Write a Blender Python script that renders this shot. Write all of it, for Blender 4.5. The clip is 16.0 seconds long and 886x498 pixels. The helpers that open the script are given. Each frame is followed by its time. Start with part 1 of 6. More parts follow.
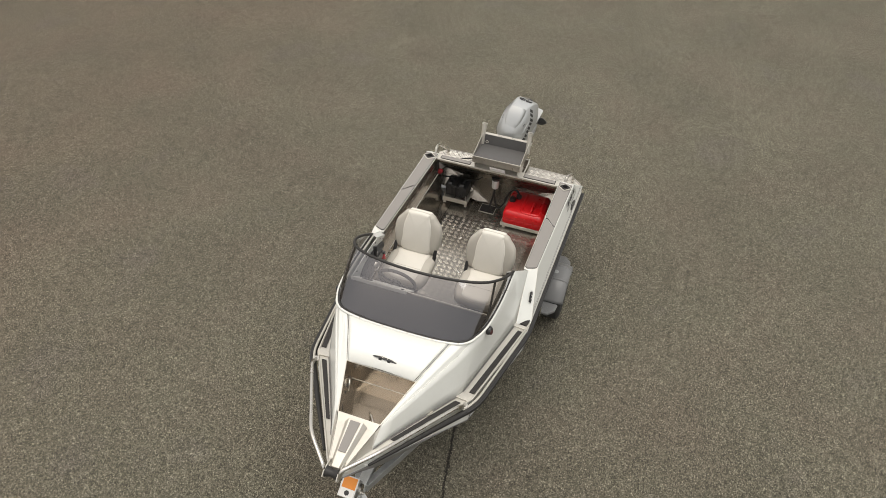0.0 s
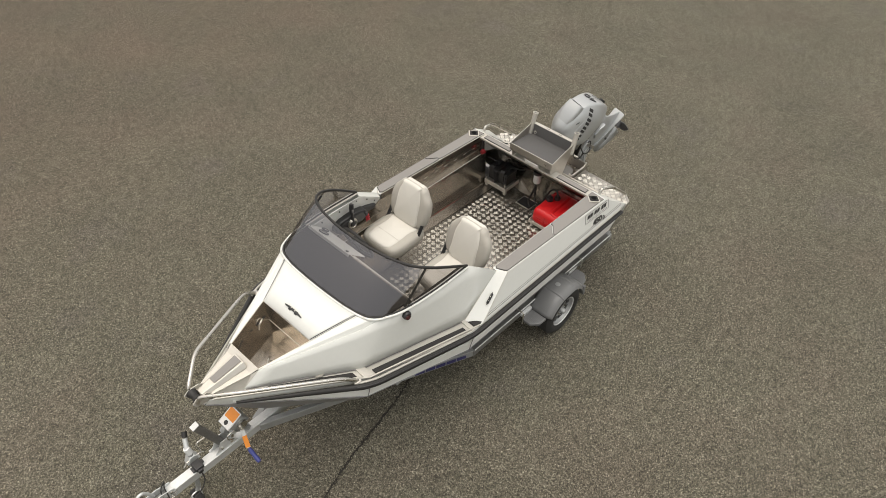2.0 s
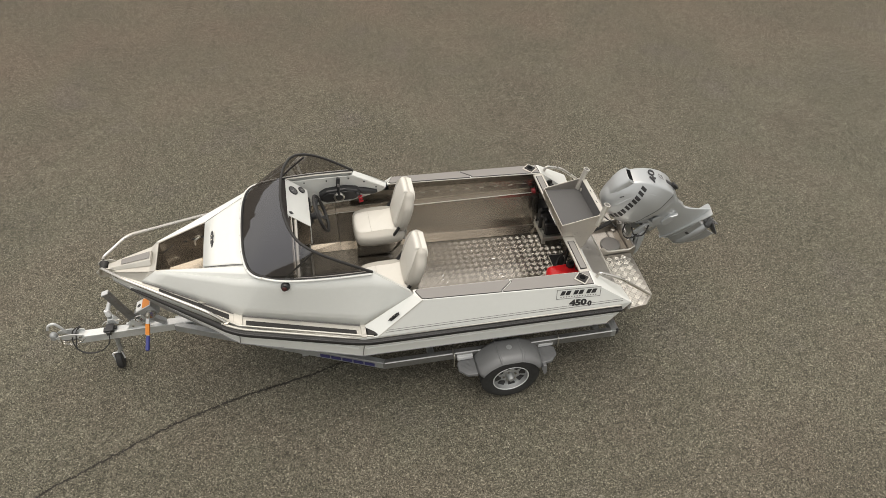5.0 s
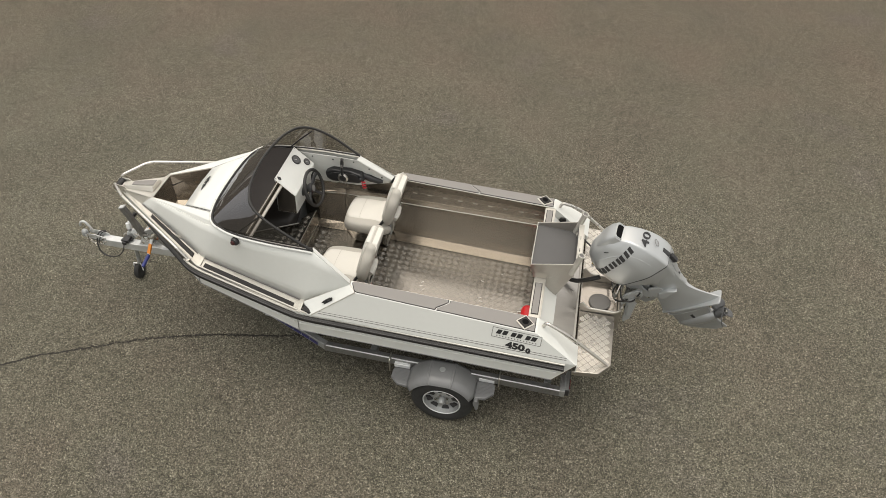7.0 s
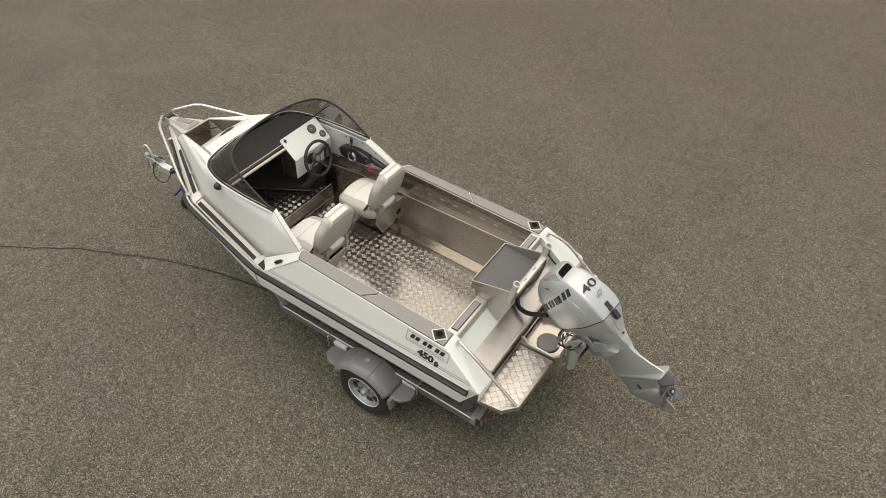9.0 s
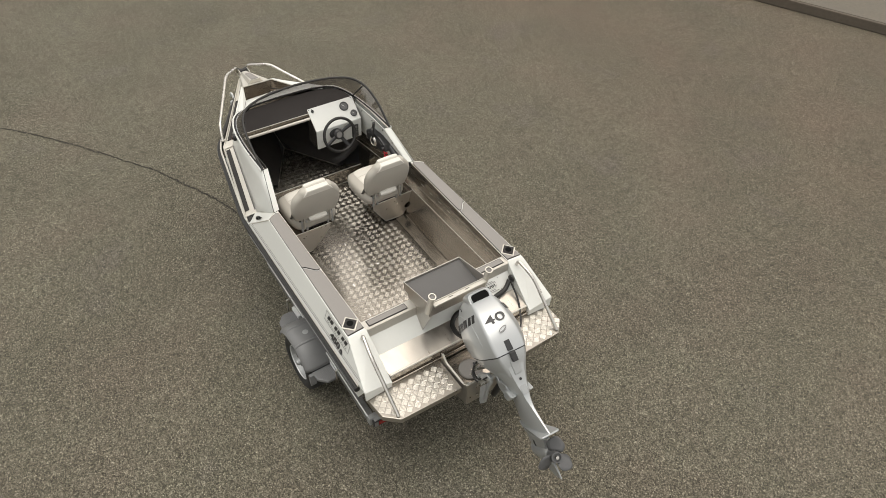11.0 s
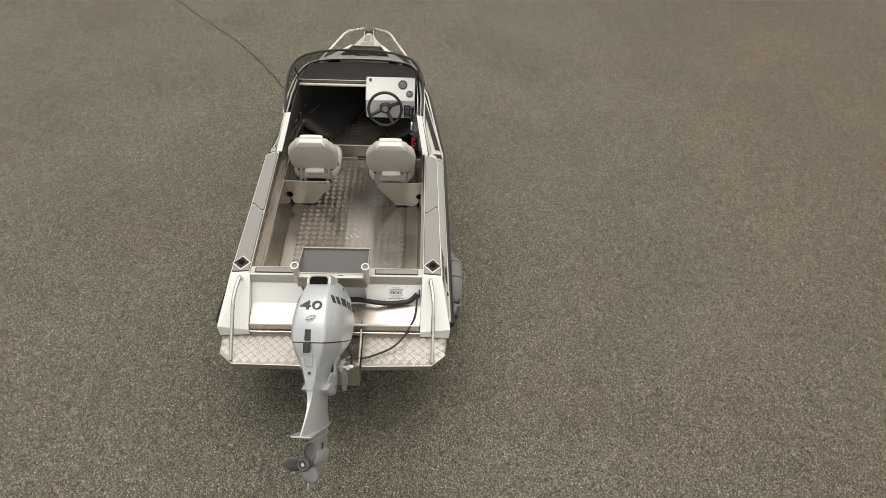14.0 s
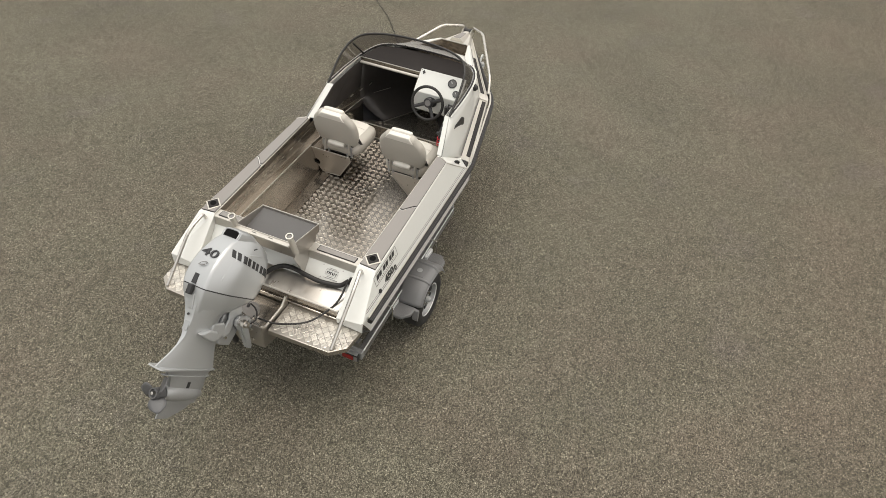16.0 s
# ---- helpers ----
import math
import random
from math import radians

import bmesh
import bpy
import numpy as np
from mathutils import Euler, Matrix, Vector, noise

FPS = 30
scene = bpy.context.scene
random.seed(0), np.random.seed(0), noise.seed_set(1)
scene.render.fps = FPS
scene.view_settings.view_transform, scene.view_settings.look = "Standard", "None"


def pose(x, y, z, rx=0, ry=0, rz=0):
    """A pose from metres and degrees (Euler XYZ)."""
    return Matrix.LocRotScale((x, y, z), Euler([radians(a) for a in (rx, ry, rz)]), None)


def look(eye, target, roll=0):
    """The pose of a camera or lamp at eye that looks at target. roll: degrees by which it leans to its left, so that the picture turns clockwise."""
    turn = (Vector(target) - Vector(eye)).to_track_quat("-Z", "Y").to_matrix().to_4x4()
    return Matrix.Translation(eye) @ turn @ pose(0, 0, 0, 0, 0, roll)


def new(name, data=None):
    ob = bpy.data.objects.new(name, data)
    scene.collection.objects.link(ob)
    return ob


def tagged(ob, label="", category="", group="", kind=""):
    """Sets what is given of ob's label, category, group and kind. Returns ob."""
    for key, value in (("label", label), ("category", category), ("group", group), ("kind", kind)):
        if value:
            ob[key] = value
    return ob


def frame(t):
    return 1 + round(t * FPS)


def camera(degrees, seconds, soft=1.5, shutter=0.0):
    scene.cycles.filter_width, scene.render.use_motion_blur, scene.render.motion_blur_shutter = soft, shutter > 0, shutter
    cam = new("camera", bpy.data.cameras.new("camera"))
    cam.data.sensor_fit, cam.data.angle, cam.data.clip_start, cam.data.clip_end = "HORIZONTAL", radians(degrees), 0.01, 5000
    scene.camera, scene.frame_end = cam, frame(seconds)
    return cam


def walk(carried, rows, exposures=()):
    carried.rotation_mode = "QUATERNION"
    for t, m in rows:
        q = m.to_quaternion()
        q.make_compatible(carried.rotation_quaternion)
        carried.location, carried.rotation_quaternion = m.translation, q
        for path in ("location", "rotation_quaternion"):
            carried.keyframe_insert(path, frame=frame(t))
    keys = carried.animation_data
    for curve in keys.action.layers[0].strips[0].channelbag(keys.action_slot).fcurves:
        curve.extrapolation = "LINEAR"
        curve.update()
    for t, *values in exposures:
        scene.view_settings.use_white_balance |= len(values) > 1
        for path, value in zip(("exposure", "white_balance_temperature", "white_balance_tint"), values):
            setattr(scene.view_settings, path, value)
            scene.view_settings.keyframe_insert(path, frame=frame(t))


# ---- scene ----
cam = camera(64.9, 16.0, 0.5)
PATH = [
    (0, (5.947, 1.411, 5.670), (4.554, 0.948, 4.311), 2.10),
    (0.5, (5.731, 1.860, 5.637), (4.425, 1.283, 4.236), 1.90),
    (1, (5.445, 2.298, 5.616), (4.219, 1.610, 4.194), 1.70),
    (1.5, (5.108, 2.693, 5.606), (3.961, 1.882, 4.182), 1.60),
    (2, (4.751, 3.050, 5.594), (3.698, 2.118, 4.172), 1.50),
    (2.5, (4.381, 3.376, 5.581), (3.432, 2.336, 4.160), 1.40),
    (3, (3.966, 3.690, 5.572), (3.124, 2.558, 4.154), 1.20),
    (3.5, (3.521, 3.962, 5.558), (2.796, 2.746, 4.145), 1.10),
    (4, (3.047, 4.200, 5.533), (2.447, 2.913, 4.125), 1.00),
    (4.5, (2.534, 4.344, 5.523), (2.081, 2.998, 4.115), 0.78),
    (5, (2.006, 4.440, 5.508), (1.704, 3.051, 4.102), 0.55),
    (5.5, (1.469, 4.488, 5.489), (1.323, 3.070, 4.085), 0.34),
    (6, (0.931, 4.488, 5.464), (0.942, 3.058, 4.066), 0.15),
    (6.5, (0.399, 4.441, 5.435), (0.563, 3.014, 4.044), -0.00),
    (7, (-0.104, 4.356, 5.414), (0.195, 2.947, 4.026), -0.10),
    (7.5, (-0.626, 4.237, 5.382), (-0.199, 2.858, 3.998), -0.20),
    (8, (-1.083, 4.082, 5.349), (-0.518, 2.745, 3.973), -0.10),
    (8.5, (-1.520, 3.863, 5.306), (-0.831, 2.577, 3.938), 0.00),
    (9, (-1.922, 3.614, 5.261), (-1.110, 2.389, 3.904), 0.20),
    (9.5, (-2.316, 3.320, 5.230), (-1.391, 2.171, 3.879), 0.42),
    (10, (-2.675, 2.987, 5.203), (-1.644, 1.927, 3.857), 0.68),
    (10.5, (-2.997, 2.620, 5.180), (-1.869, 1.657, 3.839), 0.97),
    (11, (-3.281, 2.220, 5.161), (-2.065, 1.366, 3.822), 1.29),
    (11.5, (-3.526, 1.791, 5.143), (-2.233, 1.054, 3.807), 1.60),
    (12, (-3.694, 1.319, 5.148), (-2.338, 0.708, 3.811), 1.90),
    (12.5, (-3.815, 0.838, 5.139), (-2.405, 0.359, 3.803), 2.20),
    (13, (-3.933, 0.355, 5.122), (-2.484, 0.016, 3.786), 2.50),
    (13.5, (-4.028, -0.147, 5.088), (-2.554, -0.351, 3.752), 2.70),
    (14, (-4.072, -0.652, 5.041), (-2.584, -0.719, 3.706), 2.80),
    (14.5, (-4.023, -1.167, 5.001), (-2.534, -1.089, 3.669), 3.10),
    (15, (-3.905, -1.680, 4.982), (-2.430, -1.453, 3.651), 3.50),
    (15.5, (-3.754, -2.184, 4.982), (-2.313, -1.809, 3.646), 3.90),
    (16, (-3.566, -2.680, 4.995), (-2.177, -2.160, 3.654), 4.40),
]
walk(cam, [(t, look(eye, target, roll)) for t, eye, target, roll in PATH], [(0, 0.46, 6500, 10), (4, 0.47, 6500, 10), (9, 0.48, 6500, 9), (13, 0.52, 6500, 10), (14.5, 0.545, 6500, 10), (16, 0.62, 6500, 10)])

# ---- light ----
world = bpy.data.worlds.new("world")
scene.world = world
world.use_nodes = True
wn = world.node_tree.nodes
sky = wn.new("ShaderNodeTexSky")
sky.sky_type, sky.sun_disc = "NISHITA", False
sky.sun_elevation, sky.sun_rotation = radians(68), radians(160)
sky.air_density, sky.dust_density, sky.ozone_density = 1.0, 10.0, 0.3
cloud = wn.new("ShaderNodeMix")
cloud.data_type = "RGBA"
cloud.inputs[0].default_value = 0.75
cloud.inputs[7].default_value = (7.6, 7.35, 6.9, 1.0)
world.node_tree.links.new(sky.outputs[0], cloud.inputs[6])
world.node_tree.links.new(cloud.outputs[2], wn["Background"].inputs[0])
wn["Background"].inputs[1].default_value = 0.113
sun = new("sun", bpy.data.lights.new("sun", "SUN"))
sun.data.energy, sun.data.angle, sun.data.color = 1.2, radians(46), (1.0, 0.955, 0.875)
sun.matrix_world = look((0.2, 1.6, 9.0), (0.0, 0.0, 0.0))

# ---- tools for meshes ----
def link(name, verts, faces, mat, parent=None, label="", smooth=None, solid=0.0, bevel=0.0, segments=2, offset=-1.0):
    """One mesh object; smooth: the angle over which edges stay sharp."""
    me = bpy.data.meshes.new(name)
    me.from_pydata([tuple(v) for v in verts], [], [tuple(f) for f in faces])
    me.update()
    me.materials.append(mat)
    ob = new(name, me)
    if parent is not None:
        ob.parent = parent
    if label:
        ob["label"] = label
    if solid:
        mod = ob.modifiers.new("solid", "SOLIDIFY")
        mod.thickness, mod.offset = solid, offset
    if bevel:
        mod = ob.modifiers.new("bevel", "BEVEL")
        mod.width, mod.segments, mod.limit_method, mod.angle_limit = bevel, segments, "ANGLE", radians(28)
    if smooth is not None:
        me.polygons.foreach_set("use_smooth", [True] * len(me.polygons))
        me.set_sharp_from_angle(angle=radians(smooth))
    return ob


def thing(name, label, category, m=None, group="", kind=""):
    ob = new(name)
    ob.empty_display_size = 0.1
    if m is not None:
        ob.matrix_basis = m
    return tagged(ob, label, category, group, kind)


def join(*shapes):
    verts, faces = [], []
    for v, f in shapes:
        n = len(verts)
        verts += [tuple(p) for p in v]
        faces += [tuple(i + n for i in q) for q in f]
    return verts, faces


def moved(shape, m):
    return [tuple(m @ Vector(p)) for p in shape[0]], shape[1]


def mirrored(shape):
    return [(p[0], -p[1], p[2]) for p in shape[0]], [tuple(reversed(f)) for f in shape[1]]


def box(x0, x1, y0, y1, z0, z1):
    v = [(x, y, z) for x in (x0, x1) for y in (y0, y1) for z in (z0, z1)]
    return v, [(0, 1, 3, 2), (4, 6, 7, 5), (0, 4, 5, 1), (2, 3, 7, 6), (0, 2, 6, 4), (1, 5, 7, 3)]


def prism(poly, a, b, axis="y"):
    """A flat outline drawn out from a to b along an axis."""
    def at(p, h):
        return {"x": (h, p[0], p[1]), "y": (p[0], h, p[1]), "z": (p[0], p[1], h)}[axis]
    n = len(poly)
    v = [at(p, a) for p in poly] + [at(p, b) for p in poly]
    f = [tuple(range(n))[::-1], tuple(range(n, 2 * n))] + [(i, (i + 1) % n, n + (i + 1) % n, n + i) for i in range(n)]
    return (v, f) if axis != "y" else (v, [tuple(reversed(q)) for q in f])


def loft(rings, caps=True, closed=True):
    n = len(rings[0])
    v = [p for r in rings for p in r]
    f = []
    for a in range(len(rings) - 1):
        for i in range(n if closed else n - 1):
            j = (i + 1) % n
            f.append((a * n + i, a * n + j, (a + 1) * n + j, (a + 1) * n + i))
    if caps:
        f += [tuple(range(n))[::-1], tuple(range((len(rings) - 1) * n, len(rings) * n))]
    return v, f


def rounded(points, r, k=5):
    """A path with its inner corners rounded by r."""
    out = [Vector(points[0])]
    for a, b, c in zip(points, points[1:], points[2:]):
        a, b, c = Vector(a), Vector(b), Vector(c)
        d = min(r, (a - b).length * 0.45, (c - b).length * 0.45)
        p, q = b + (a - b).normalized() * d, b + (c - b).normalized() * d
        for i in range(k + 1):
            t = i / k
            out.append(p * (1 - t) ** 2 + b * 2 * t * (1 - t) + q * t * t)
    return out + [Vector(points[-1])]


def tube(path, r, n=10, flat=1.0, taper=None, close=False):
    """A round bar along a path; taper: the radius at each point, in parts of r; flat squeezes it upright."""
    path = [Vector(p) for p in path]
    rings, up = [], Vector((0.13, 0.21, 1.0)).normalized()
    for i, p in enumerate(path):
        a, b = (path[(i - 1) % len(path)], path[(i + 1) % len(path)]) if close else (path[max(i - 1, 0)], path[min(i + 1, len(path) - 1)])
        d = (b - a).normalized()
        side = d.cross(up)
        if side.length < 1e-3:
            side = d.cross(Vector((1, 0, 0)))
        side.normalize()
        top = side.cross(d)
        k = r * (taper[i] if taper else 1)
        rings.append([tuple(p + side * math.cos(2 * math.pi * j / n) * k + top * math.sin(2 * math.pi * j / n) * k * flat) for j in range(n)])
    if close:
        v, f = loft(rings, caps=False)
        m, c = len(rings), n
        f += [((m - 1) * c + i, (m - 1) * c + (i + 1) % c, (i + 1) % c, i) for i in range(c)]
        return v, f
    return loft(rings)


def disc(cx, cy, r, n=24, start=0.0):
    return [(cx + r * math.cos(start + 2 * math.pi * i / n), cy + r * math.sin(start + 2 * math.pi * i / n)) for i in range(n)]


def lathe(profile, n=32, axis="y"):
    """A profile of (radius, height) turned round an axis."""
    rings = []
    for r, h in profile:
        ring = []
        for i in range(n):
            a, b = r * math.cos(2 * math.pi * i / n), r * math.sin(2 * math.pi * i / n)
            ring.append({"x": (h, a, b), "y": (a, h, b), "z": (a, b, h)}[axis])
        rings.append(ring)
    v, f = loft(rings, caps=True)
    return (v, f) if axis != "y" else (v, [tuple(reversed(q)) for q in f])


def curve_pts(keys, n):
    """A smooth line through the keys (Catmull-Rom)."""
    keys = [Vector(k) for k in keys]
    ks = [2 * keys[0] - keys[1]] + keys + [2 * keys[-1] - keys[-2]]
    out = []
    for i in range(1, len(ks) - 2):
        a, b, c, d = ks[i - 1:i + 3]
        for j in range(n):
            t = j / n
            out.append(0.5 * (2 * b + (c - a) * t + (2 * a - 5 * b + 4 * c - d) * t * t + (3 * b - a - 3 * c + d) * t ** 3))
    return out + [keys[-1]]


def line_at(keys, x):
    """The y and z of a line given by keys of x, y, z."""
    ks = sorted(keys)
    xs = [k[0] for k in ks]
    return float(np.interp(x, xs, [k[1] for k in ks])), float(np.interp(x, xs, [k[2] for k in ks]))


def letters(name, text, size, m, mat, parent, stretch=1.0, depth=0.0015, bold=0.02):
    """Raised writing as a mesh, in the plane of m; centred."""
    cu = bpy.data.curves.new(name, "FONT")
    cu.body, cu.size, cu.extrude, cu.align_x, cu.align_y, cu.offset = text, size, depth, "CENTER", "CENTER", size * bold
    cu.resolution_u = 3
    tmp = bpy.data.objects.new(name, cu)
    me = bpy.data.meshes.new_from_object(tmp)
    bpy.data.objects.remove(tmp)
    me.transform(m @ Matrix.Diagonal((stretch, 1, 1, 1)))
    me.materials.clear()
    me.materials.append(mat)
    ob = new(name, me)
    ob.parent = parent
    return ob


def plate(outline, thick):
    """A flat slab whose top face has the given outline; thick downward."""
    pts = [Vector(p) for p in outline]
    turn = sum((pts[i].x * pts[(i + 1) % len(pts)].y - pts[(i + 1) % len(pts)].x * pts[i].y for i in range(len(pts))), 0.0)
    if turn < 0:
        pts.reverse()
    n = len(pts)
    v = [tuple(p) for p in pts] + [(p.x, p.y, p.z - thick) for p in pts]
    return v, [tuple(range(n)), tuple(range(2 * n - 1, n - 1, -1))] + [(i, n + i, n + (i + 1) % n, (i + 1) % n) for i in range(n)]

# ---- materials ----
def material(name):
    m = bpy.data.materials.new(name)
    m.use_nodes = True
    nt = m.node_tree
    return m, nt, nt.nodes["Principled BSDF"]


def node(nt, kind, **inputs):
    n = nt.nodes.new("ShaderNode" + kind)
    for key, value in inputs.items():
        n.inputs[key.replace("_", " ")].default_value = value
    return n


def coords(nt, scale=(1, 1, 1), turn=(0, 0, 0)):
    tc = node(nt, "TexCoord")
    mp = node(nt, "Mapping")
    mp.inputs["Scale"].default_value, mp.inputs["Rotation"].default_value = scale, turn
    nt.links.new(tc.outputs["Object"], mp.inputs["Vector"])
    return mp.outputs["Vector"]


def ramp(nt, fac, stops):
    r = node(nt, "ValToRGB")
    el = r.color_ramp.elements
    while len(el) < len(stops):
        el.new(0.5)
    for e, (pos, col) in zip(el, stops):
        e.position, e.color = pos, (*col, 1) if len(col) == 3 else col
    nt.links.new(fac, r.inputs["Fac"])
    return r.outputs["Color"]


def mixed(nt, fac, a, b, how="MIX"):
    mx = node(nt, "Mix")
    mx.data_type, mx.blend_type = "RGBA", how
    for sock, val in ((mx.inputs[0], fac), (mx.inputs[6], a), (mx.inputs[7], b)):
        if isinstance(val, (int, float)):
            sock.default_value = val
        elif isinstance(val, tuple):
            sock.default_value = (*val, 1)
        else:
            nt.links.new(val, sock)
    return mx.outputs[2]


def bump(nt, bs, height, strength, distance=0.002):
    b = node(nt, "Bump", Strength=strength, Distance=distance)
    nt.links.new(height, b.inputs["Height"])
    nt.links.new(b.outputs["Normal"], bs.inputs["Normal"])
    return b


def surface(name, color, rough=0.5, metal=0.0, vary=0.12, grain=60.0, grime=3.0, stretch=(1, 1, 1), relief=0.08, rough_vary=0.12, spec=0.5, coat=0.0):
    """A painted, plastic, cloth or metal surface with fine grain and soft wear."""
    m, nt, bs = material(name)
    v = coords(nt, stretch)
    fine, soft = node(nt, "TexNoise", Scale=grain, Detail=5.0, Roughness=0.6), node(nt, "TexNoise", Scale=grime, Detail=4.0, Roughness=0.6)
    for n in (fine, soft):
        nt.links.new(v, n.inputs["Vector"])
    low, high = tuple(c * (1 - vary) for c in color), tuple(min(1.0, c * (1 + vary)) for c in color)
    col = mixed(nt, fine.outputs["Fac"], low, high)
    worn = ramp(nt, soft.outputs["Fac"], [(0.3, (1 - vary * 0.8,) * 3), (0.7, (1.0, 1.0, 1.0))])
    col = mixed(nt, 1.0, col, worn, "MULTIPLY")
    nt.links.new(col, bs.inputs["Base Color"])
    rr = node(nt, "MapRange")
    rr.inputs[1].default_value, rr.inputs[2].default_value = 0.3, 0.7
    rr.inputs[3].default_value, rr.inputs[4].default_value = max(0.02, rough - rough_vary), min(1.0, rough + rough_vary)
    nt.links.new(soft.outputs["Fac"], rr.inputs[0])
    nt.links.new(rr.outputs[0], bs.inputs["Roughness"])
    bs.inputs["Metallic"].default_value = metal
    bs.inputs["Specular IOR Level"].default_value = spec
    bs.inputs["Coat Weight"].default_value = coat
    bs.inputs["Coat Roughness"].default_value = 0.12
    if relief:
        bump(nt, bs, fine.outputs["Fac"], relief, 0.001)
    return m


WHITE = surface("white_paint", (0.655, 0.665, 0.635), 0.34, vary=0.03, grain=30, grime=1.5, relief=0.0, rough_vary=0.06, coat=0.3)
# alloy grey taken darker to carry the underside's shade
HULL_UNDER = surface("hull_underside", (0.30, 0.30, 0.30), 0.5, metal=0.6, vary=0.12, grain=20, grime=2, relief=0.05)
ALLOY = surface("brushed_alloy", (0.47, 0.445, 0.41), 0.36, metal=0.9, vary=0.08, grain=40, grime=4, stretch=(1, 6, 6), relief=0.05, rough_vary=0.1)
ALLOY_BARE = surface("bare_alloy_sheet", (0.47, 0.43, 0.375), 0.21, metal=0.94, vary=0.05, grain=12, grime=2, stretch=(1, 3, 3), relief=0.0, rough_vary=0.04)
ALLOY_PALE = surface("pale_anodised_alloy", (0.56, 0.54, 0.49), 0.45, metal=0.6, vary=0.06, grain=50, grime=4, relief=0.05)
STEEL = surface("polished_steel", (0.58, 0.56, 0.52), 0.28, metal=1.0, vary=0.05, grain=30, grime=6, relief=0.02, rough_vary=0.08)
GALV = surface("galvanised_steel", (0.42, 0.432, 0.43), 0.5, metal=0.7, vary=0.22, grain=90, grime=12, relief=0.06)
# darker copy of the galvanised steel, first made for the shaded side rails
GALV_DARK = surface("darkened_galvanised_steel", (0.27, 0.27, 0.265), 0.42, metal=0.75, vary=0.3, grain=60, grime=9, relief=0.06)
ZINC = surface("bright_zinc_plate", (0.78, 0.79, 0.79), 0.42, metal=0.4, vary=0.08, grain=80, grime=10, relief=0.03)
GALV_PALE = surface("fresh_zinc_steel", (0.63, 0.645, 0.64), 0.45, metal=0.55, vary=0.14, grain=80, grime=10, relief=0.05)
RUBBER = surface("black_rubber", (0.016, 0.015, 0.014), 0.55, vary=0.25, grain=80, grime=8, relief=0.1)
TYRE = surface("tyre_rubber", (0.020, 0.020, 0.019), 0.75, vary=0.3, grain=60, grime=9, relief=0.25)
PLASTIC = surface("black_plastic", (0.020, 0.020, 0.021), 0.4, vary=0.2, grain=120, grime=9, relief=0.12)
STRIP = surface("black_grip_strip", (0.030, 0.028, 0.027), 0.85, vary=0.3, grain=260, grime=9, relief=0.5)
PAD = surface("grey_foam_pad", (0.232, 0.221, 0.208), 0.75, vary=0.10, grain=300, grime=4, relief=0.35)
PAD_EDGE = surface("dark_foam_edge", (0.022, 0.020, 0.019), 0.8, vary=0.15, grain=200, grime=5, relief=0.2)
TREAD = surface("tread_plate", (0.305, 0.287, 0.255), 0.19, metal=0.92, vary=0.05, grain=30, grime=1.4, relief=0.02, rough_vary=0.04)
TREAD_BAR = surface("tread_bar", (0.375, 0.352, 0.313), 0.22, metal=0.92, vary=0.05, grain=60, grime=1.4, relief=0.02, rough_vary=0.04)
TRAY_GREY = surface("dark_grey_liner", (0.088, 0.086, 0.085), 0.6, vary=0.10, grain=120, grime=4, relief=0.15)
PROP = surface("dark_grey_paint", (0.085, 0.086, 0.088), 0.42, vary=0.12, grain=120, grime=6, relief=0.05)
CARPET = surface("charcoal_carpet", (0.048, 0.044, 0.042), 0.95, vary=0.3, grain=420, grime=5, relief=0.6, spec=0.2)
VINYL = surface("ivory_vinyl", (0.63, 0.61, 0.555), 0.5, vary=0.04, grain=200, grime=5, relief=0.18, rough_vary=0.06)
VINYL_GREY = surface("grey_beige_vinyl", (0.41, 0.39, 0.345), 0.5, vary=0.06, grain=200, grime=5, relief=0.2, rough_vary=0.06)
FENDER = surface("grey_plastic_fender", (0.155, 0.157, 0.158), 0.42, vary=0.10, grain=140, grime=6, relief=0.12)
MOTOR = surface("silver_motor_paint", (0.43, 0.445, 0.45), 0.34, metal=0.45, vary=0.03, grain=500, grime=2, relief=0.0, rough_vary=0.05, coat=0.35)
# darker copy of the motor silver, with shade in its colour
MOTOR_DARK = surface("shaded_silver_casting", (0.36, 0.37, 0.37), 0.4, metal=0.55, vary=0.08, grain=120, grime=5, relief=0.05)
RED = surface("red_polyethylene", (0.62, 0.012, 0.016), 0.33, vary=0.08, grain=90, grime=5, relief=0.06)
RED_CORD = surface("red_cord", (0.50, 0.015, 0.03), 0.4, vary=0.1, grain=90, grime=5, relief=0.06)
RED_DULL = surface("dull_red_plastic", (0.24, 0.014, 0.02), 0.45, vary=0.1, grain=90, grime=5, relief=0.06)
ORANGE = surface("orange_sticker", (0.72, 0.25, 0.03), 0.5, vary=0.05, grain=60, grime=8, relief=0.0)
BLUE = surface("blue_paint", (0.035, 0.045, 0.20), 0.5, vary=0.12, grain=60, grime=8, relief=0.04)
BLUE_DARK = surface("dark_blue_print", (0.030, 0.030, 0.115), 0.5, vary=0.12, grain=60, grime=8, relief=0.04)
YELLOW = surface("yellow_sticker", (0.75, 0.55, 0.03), 0.5, vary=0.05, grain=60, grime=8, relief=0.0)
INK = surface("black_print", (0.022, 0.022, 0.023), 0.4, vary=0.1, grain=60, grime=8, relief=0.0)
VOID = surface("dark_opening", (0.006, 0.006, 0.006), 0.95, vary=0.1, grain=60, grime=8, relief=0.0, spec=0.1)
INK_GREY = surface("grey_print", (0.16, 0.155, 0.15), 0.5, vary=0.1, grain=60, grime=8, relief=0.0)
